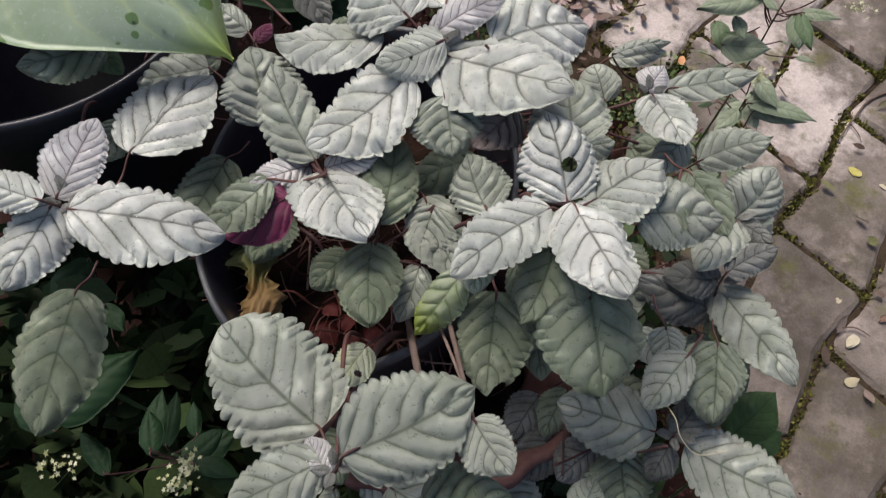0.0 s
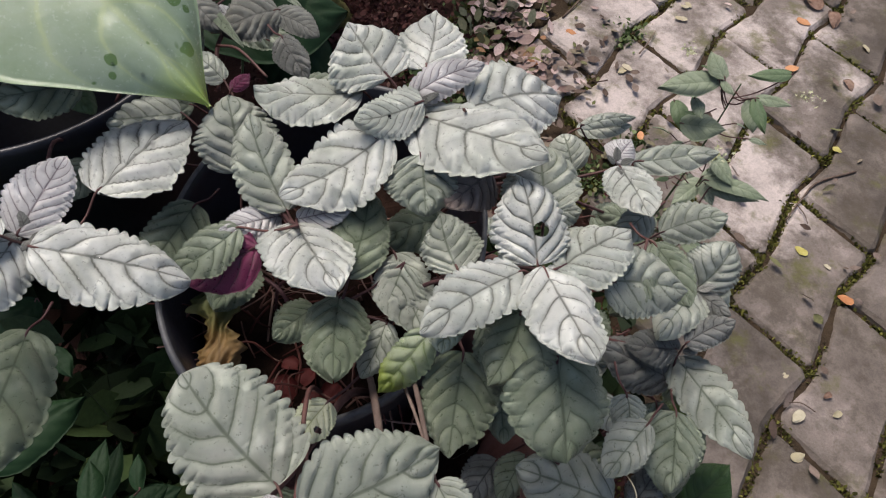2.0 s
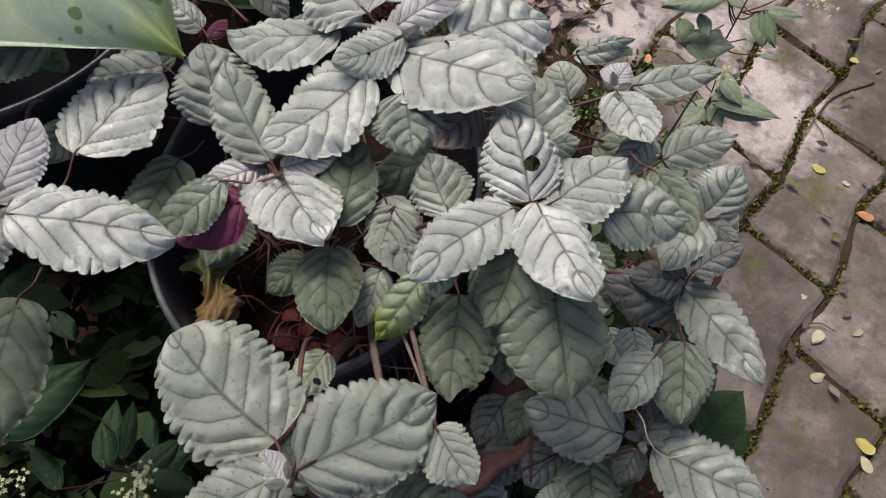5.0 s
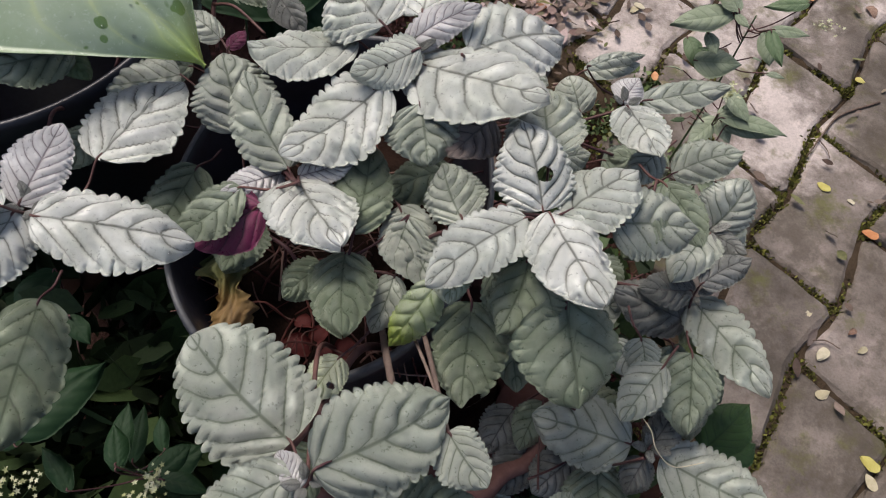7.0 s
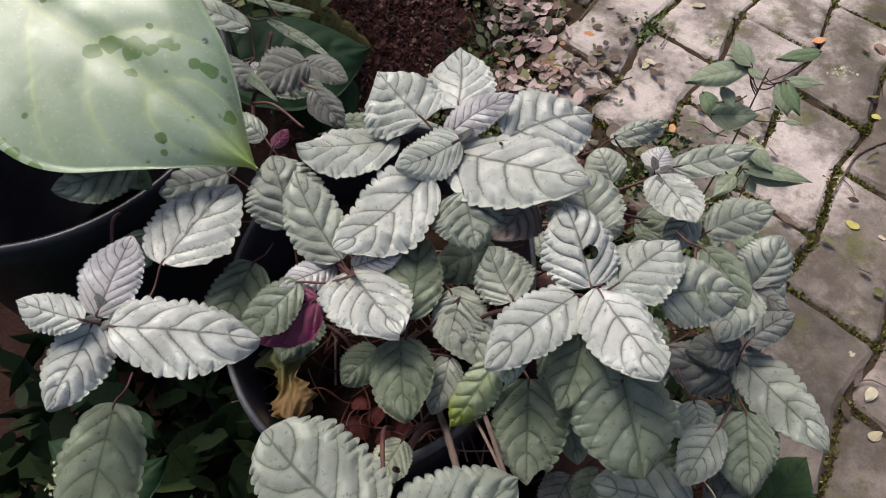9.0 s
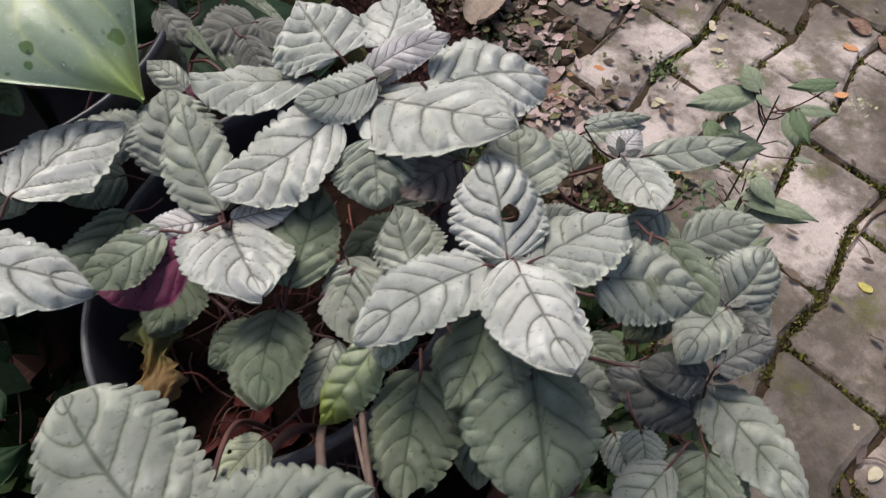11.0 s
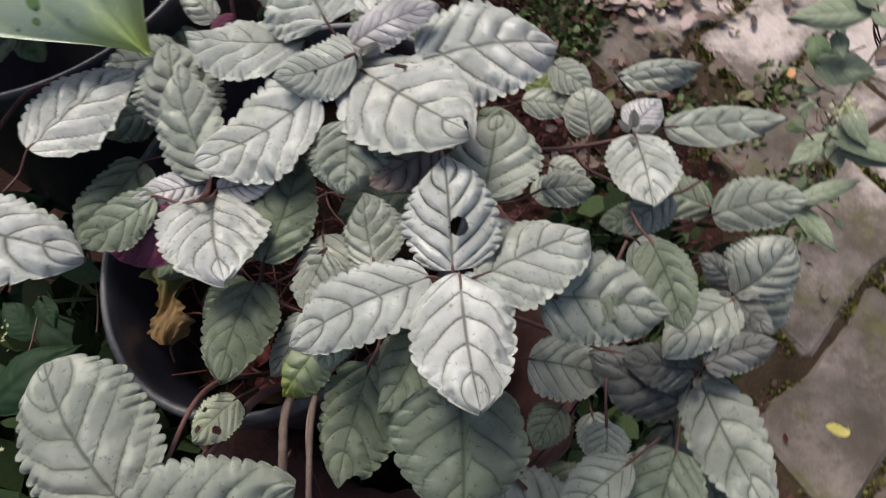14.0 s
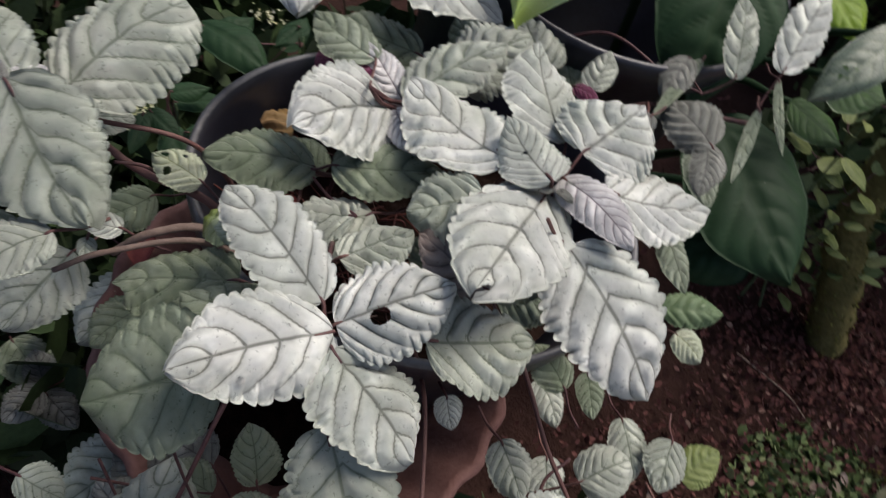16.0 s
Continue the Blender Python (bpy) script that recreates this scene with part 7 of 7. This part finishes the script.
v, f = tube(spline([(0.5738, 0.6178, 0.0040), (0.5816, 0.5980, 0.0040), (0.5819, 0.5831, 0.0040)], 8), np.linspace(0.001, 0.00050, 17), 6)
tagged(mesh_object("twig", v, f, [TWIG]), "thin grey-brown twig on the paving", "twig", "twigs")
v, f = tube(spline([(-0.1151, 0.7894, 0.0040), (-0.0585, 0.8459, 0.0040), (-0.0253, 0.8625, 0.0040)], 8), np.linspace(0.0015, 0.00075, 17), 6)
tagged(mesh_object("twig", v, f, [TWIG]), "thin twig lying on the soil bed", "twig", "twigs")
v, f = tube(spline([(-0.1301, 0.9479, -0.0100), (-0.1650, 0.8900, 0.1050), (-0.2157, 0.8531, 0.1937), (-0.2500, 0.8300, 0.3400)], 7), np.linspace(0.027, 0.021, 22) * (1 + 0.12 * np.sin(np.arange(22) * 1.9)), 14)
trunk = tagged(mesh_object("tree_trunk", v, f, [BARK]), "thin mossy tree trunk standing in the soil bed", "tree trunk")


def trunk_moss(ring, seed):
    """Short moss blades on the bark, thickest on one side."""
    rng = np.random.default_rng(seed)
    mv, mf = [], []
    mid = [np.mean(ring[14 * k:14 * k + 14], axis=0) for k in range(len(ring) // 14)]
    for k in range(900):
        r = int(rng.integers(0, len(mid) - 1))
        j = int(rng.integers(0, 14))
        p = np.asarray(ring[14 * r + j]) + (np.asarray(ring[14 * (r + 1) + j]) - np.asarray(ring[14 * r + j])) * rng.uniform()
        out = unit(p - mid[r])
        if rng.uniform() > 0.35 + 0.65 * max(out[2], 0) + 0.3 * max(-out[1], 0):
            continue
        tip = p + 0.006 * unit(out + rng.normal(0, 0.7, 3)) * rng.uniform(0.6, 1.4)
        side = unit(np.cross(tip - p, rng.normal(0, 1, 3))) * 0.0016
        n0 = len(mv)
        mv += [p - side, p + side, tip]
        mf.append((n0, n0 + 1, n0 + 2))
    return tagged(mesh_object("moss", mv, mf, [MOSS], trunk), "short olive moss on the bark", kind="stuff")


trunk_moss(v, 77)
v, f = tube(spline([(0.1227, 0.1072, 0.4400), (0.1258, 0.0937, 0.4500), (0.1280, 0.0835, 0.4480), (0.1385, 0.0761, 0.4400), (0.1573, 0.0790, 0.4360)], 8), np.full(33, 0.0003), 5)
tagged(mesh_object("fibre", v, f, [CREAM]), "single pale thread caught on the leaves", "fibre")

# ---------------- litter, moss and ground cover ----------------
def litter(name, regions, mat, label, category, seed, smin, smax, flat=0.35):
    """Many small dry leaves thrown over patches of ground: rows of x, y, half widths, number."""
    rng = np.random.default_rng(seed)
    v, f = [], []
    for cx, cy, sx, sy, n in regions:
        for k in range(n):
            x, y = cx + sx * rng.normal(0, 0.55), cy + sy * rng.normal(0, 0.55)
            s = rng.uniform(smin, smax)
            a = rng.uniform(0, 6.28)
            ax = np.array([math.cos(a), math.sin(a), rng.normal(0, flat)])
            ax /= np.linalg.norm(ax)
            nb = unit(np.cross(np.array([rng.normal(0, flat), rng.normal(0, flat), 1]), ax))
            up = np.cross(ax, nb)
            z0 = (0.003 if x > 0.06 else 0.0) + rng.uniform(0.001, 0.008)
            w = s * rng.uniform(0.22, 0.42)
            n0 = len(v)
            cup = rng.uniform(-0.25, 0.35) * w
            for t, h in ((-0.5, 0.05), (-0.25, 0.75), (0.05, 1.0), (0.3, 0.7), (0.5, 0.04)):
                bowl = rng.uniform(-0.12, 0.16) * s
                for sgn in (-1, 0, 1):
                    v.append(np.array([x, y, z0]) + ax * t * s + nb * sgn * h * w * 0.9 + up * ((cup if sgn else 0) + bowl * abs(t)))
            for r in range(4):
                for c in range(2):
                    i = n0 + r * 3 + c
                    f.append((i, i + 1, i + 4, i + 3))
    v = np.array(v)
    v[:, 2] = np.maximum(v[:, 2], -0.012)
    return tagged(mesh_object(name, v, f, [mat]), label, category, kind="stuff")


litter("leaf_litter", [(0.15, 1.08, 0.08, 0.16, 90), (0.26, 0.86, 0.10, 0.20, 45), (0.55, 1.1, 0.5, 0.45, 50), (0.09, 0.85, 0.05, 0.05, 25), (0.18, 0.86, 0.06, 0.06, 30), (0.15, 1.05, 0.06, 0.06, 35), (0.05, 1.14, 0.08, 0.08, 110), (0.09, 0.57, 0.05, 0.05, 30), (0.26, 0.86, 0.04, 0.04, 16), (0.21, 0.73, 0.05, 0.05, 22), (0.16, 0.68, 0.05, 0.05, 24), (0.31, 0.69, 0.04, 0.04, 10), (-0.04, 1.22, 0.09, 0.09, 160), (0.08, 1.18, 0.08, 0.08, 140), (-0.01, 1.42, 0.10, 0.10, 140), (-0.14, 1.22, 0.08, 0.08, 100), (0.62, 0.45, 0.25, 0.35, 30)],
       OLD_LITTER, "dull brown dry leaflets strewn over the paving", "leaf litter", 21, 0.008, 0.026)
litter("leaf_litter", [(0.26, 1.40, 0.26, 0.22, 1600), (0.22, 1.22, 0.16, 0.10, 300), (0.17, 0.86, 0.06, 0.07, 80), (0.16, 0.99, 0.06, 0.07, 70), (0.50, 1.80, 0.55, 0.32, 2300)],
       LITTER, "drift of pinkish dry leaflets beyond the paving edge", "leaf litter", 23, 0.013, 0.034, 0.14)
litter("soil_crumbs", [(-0.10, 0.95, 0.17, 0.22, 3200), (-0.30, 1.05, 0.25, 0.3, 900), (0.03, 0.62, 0.10, 0.16, 900), (-0.3, 0.0, 0.3, 0.3, 60), (0.16, 0.1, 0.14, 0.2, 300), (0.23, 0.26, 0.07, 0.22, 700), (0.20, 0.55, 0.10, 0.12, 250)],
       CRUMB, "dark reddish rotting leaf crumbs on the soil", "leaf litter", 22, 0.004, 0.013, 0.7)


def tufts(name, spots, mat, label, category, seed, blade, width, n_each, spread, lean=0.5):
    """Short leaflets in clumps at the spots."""
    rng = np.random.default_rng(seed)
    v, f = [], []
    for (x, y, z) in spots:
        for k in range(n_each):
            p = np.array([x + rng.normal(0, spread), y + rng.normal(0, spread), z + rng.uniform(0, 0.4 * blade)])
            a = rng.uniform(0, 6.28)
            d = unit((lean * math.cos(a), lean * math.sin(a), rng.uniform(0.2, 1.0)))
            s = blade * rng.uniform(0.5, 1.2)
            sd = unit(np.cross(d, (rng.normal(), rng.normal(), 0.3))) * width * s
            n0 = len(v)
            v += [p, p + d * s * 0.35 + sd, p + d * s * 0.75 + sd * 0.8, p + d * s, p + d * s * 0.75 - sd * 0.8, p + d * s * 0.35 - sd]
            f += [(n0, n0 + 1, n0 + 5), (n0 + 1, n0 + 2, n0 + 4, n0 + 5), (n0 + 2, n0 + 3, n0 + 4)]
    return tagged(mesh_object(name, v, f, [mat]), label, category, kind="stuff")


def joint_spots(seed, n, chance):
    rng = np.random.default_rng(seed)
    out = []
    while len(out) < n:
        k, m = int(rng.integers(-3, 9)), int(rng.integers(-6, 8))
        c = paver_corners(k, m)
        i = int(rng.integers(0, 6))
        s0 = rng.uniform(0, 1)
        if rng.uniform() > chance or not (0.10 < c[i][0] < 1.0 and -0.1 < c[i][1] < 1.5):
            continue
        for j in range(int(rng.integers(4, 16))):
            s = (s0 + j * 0.03) % 1
            p = c[i] * (1 - s) + c[(i + 1) % 6] * s + rng.normal(0, 0.0045, 2)
            out.append((p[0], p[1], -0.009))
    return out


tufts("moss", joint_spots(31, 3200, 0.8), MOSS, "yellow-green moss growing along the joints of the paving", "moss", 32, 0.0070, 0.30, 9, 0.0050)
tufts("ground_cover", [(0.055 + 0.05 * math.cos(k * 2.4) * math.sqrt(k / 90), 0.83 + 0.09 * math.sin(k * 2.4) * math.sqrt(k / 90), -0.006) for k in range(130)],
      HERB, "low mat of small green herb leaves on the soil", "ground cover", 33, 0.016, 0.34, 6, 0.011, 1.1)
tufts("ground_cover", [(0.115 + 0.05 * math.cos(k * 2.4) * math.sqrt(k / 60), 0.97 + 0.12 * math.sin(k * 2.4) * math.sqrt(k / 60), -0.006) for k in range(60)],
      HERB, "sparse small green herb beside the paving edge", "ground cover", 34, 0.010, 0.34, 7, 0.012, 0.9)
tufts("ground_cover", [(x + 0.035 * math.cos(k * 2.4) * math.sqrt(k / 24), y + 0.035 * math.sin(k * 2.4) * math.sqrt(k / 24), -0.006) for x, y in ((0.342, 0.706), (0.368, 0.566), (0.237, 0.659), (0.328, 0.490), (0.353, 0.962), (0.129, 1.022), (0.287, 0.647)) for k in range(24)],
      HERB, "small green herb seedlings among the pot and the paving", "ground cover", 39, 0.012, 0.30, 5, 0.010, 0.9)
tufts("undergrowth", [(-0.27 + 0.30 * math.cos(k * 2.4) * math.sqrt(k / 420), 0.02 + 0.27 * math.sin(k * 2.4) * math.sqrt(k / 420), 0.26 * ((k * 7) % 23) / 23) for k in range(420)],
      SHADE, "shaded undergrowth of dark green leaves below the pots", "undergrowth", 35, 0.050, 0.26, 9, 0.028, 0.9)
# shrub height above the view is added to block sky light from behind
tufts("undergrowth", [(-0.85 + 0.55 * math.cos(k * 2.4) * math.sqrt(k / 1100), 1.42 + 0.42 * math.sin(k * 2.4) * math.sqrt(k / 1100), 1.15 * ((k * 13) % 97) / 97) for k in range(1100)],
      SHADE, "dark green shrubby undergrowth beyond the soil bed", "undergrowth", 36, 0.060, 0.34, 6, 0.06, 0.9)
tufts("undergrowth", [(-0.52 + 0.22 * math.cos(k * 2.4) * math.sqrt(k / 110), 1.28 + 0.22 * math.sin(k * 2.4) * math.sqrt(k / 110), 0.42 * ((k * 13) % 50) / 50) for k in range(110)],
      HERB, "small-leaved green weeds at the edge of the soil bed", "undergrowth", 37, 0.034, 0.34, 5, 0.035, 0.9)


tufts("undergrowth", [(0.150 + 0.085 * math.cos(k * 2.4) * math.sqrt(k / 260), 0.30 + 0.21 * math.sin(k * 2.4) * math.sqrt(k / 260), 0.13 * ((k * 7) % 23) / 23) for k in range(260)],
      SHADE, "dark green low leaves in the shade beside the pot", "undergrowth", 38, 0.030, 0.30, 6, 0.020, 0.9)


tufts("undergrowth", [(((-0.413, 0.990), (-0.249, 0.908), (-0.316, 0.997))[k % 3][0] + 0.07 * math.cos(k * 2.4) * math.sqrt(k / 90), ((-0.413, 0.990), (-0.249, 0.908), (-0.316, 0.997))[k % 3][1] + 0.07 * math.sin(k * 2.4) * math.sqrt(k / 90), 0.04 + 0.40 * ((k * 13) % 31) / 31) for k in range(150)],
      HERB, "leggy green weeds with small oval leaves beside the trunk", "undergrowth", 40, 0.034, 0.36, 5, 0.018, 0.9)


tufts("ground_cover", [(x + 0.03 * math.cos(k * 2.4) * math.sqrt(k / 12), y + 0.03 * math.sin(k * 2.4) * math.sqrt(k / 12), 0.004 * k) for x, y in ((0.130, 0.987), (0.172, 0.964), (0.095, 0.942), (0.199, 1.016)) for k in range(3)],
      PALE_HERB, "grey-green weed leaves growing out of the leaf litter", "ground cover", 41, 0.026, 0.30, 3, 0.014, 1.4)


# ---------------- the paving ----------------
def paving():
    xs, ys = np.linspace(0.06, 1.62, 200), np.linspace(-0.42, 2.42, 360)
    Xg, Yg = np.meshgrid(xs, ys, indexing="ij")
    Z = np.array([[0.004 * noise.noise(Vector((a * 24, b * 24, 4.3))) + 0.0035 * noise.noise(Vector((a * 75, b * 75, 1.7))) - (0.060 if a < 0.28 and b < 0.66 else 0.0072) for b in ys] for a in xs])
    v = np.stack([Xg, Yg, Z], -1).reshape(-1, 3)
    I = np.arange(len(v)).reshape(Xg.shape)
    q = np.stack([I[:-1, :-1], I[1:, :-1], I[1:, 1:], I[:-1, 1:]], -1).reshape(-1, 4)
    root = mesh_object("pavement", v, q, [BED])
    tagged(root, "interlocking grey-pink concrete pavers with mossy earth joints", "pavement", kind="structure")
    meshes = [paver_mesh("paver", 40 + i) for i in range(5)]
    rng = np.random.default_rng(44)
    for k in range(-7, 18):
        for m in range(-14, 14):
            c = paver_corners(k, m).mean(0)
            if not (0.17 < c[0] < 1.55 and -0.35 < c[1] < 2.3) or (c[0] < 0.30 and c[1] < 0.70):
                continue
            ob = new("paver", meshes[int(rng.integers(0, 5))])
            ob.location = (c[0], c[1], rng.uniform(-0.004, 0.003))
            ob.rotation_euler = (rng.normal(0, 0.008), rng.normal(0, 0.008), rng.normal(0, 0.006))
            ob.parent = root


paving()
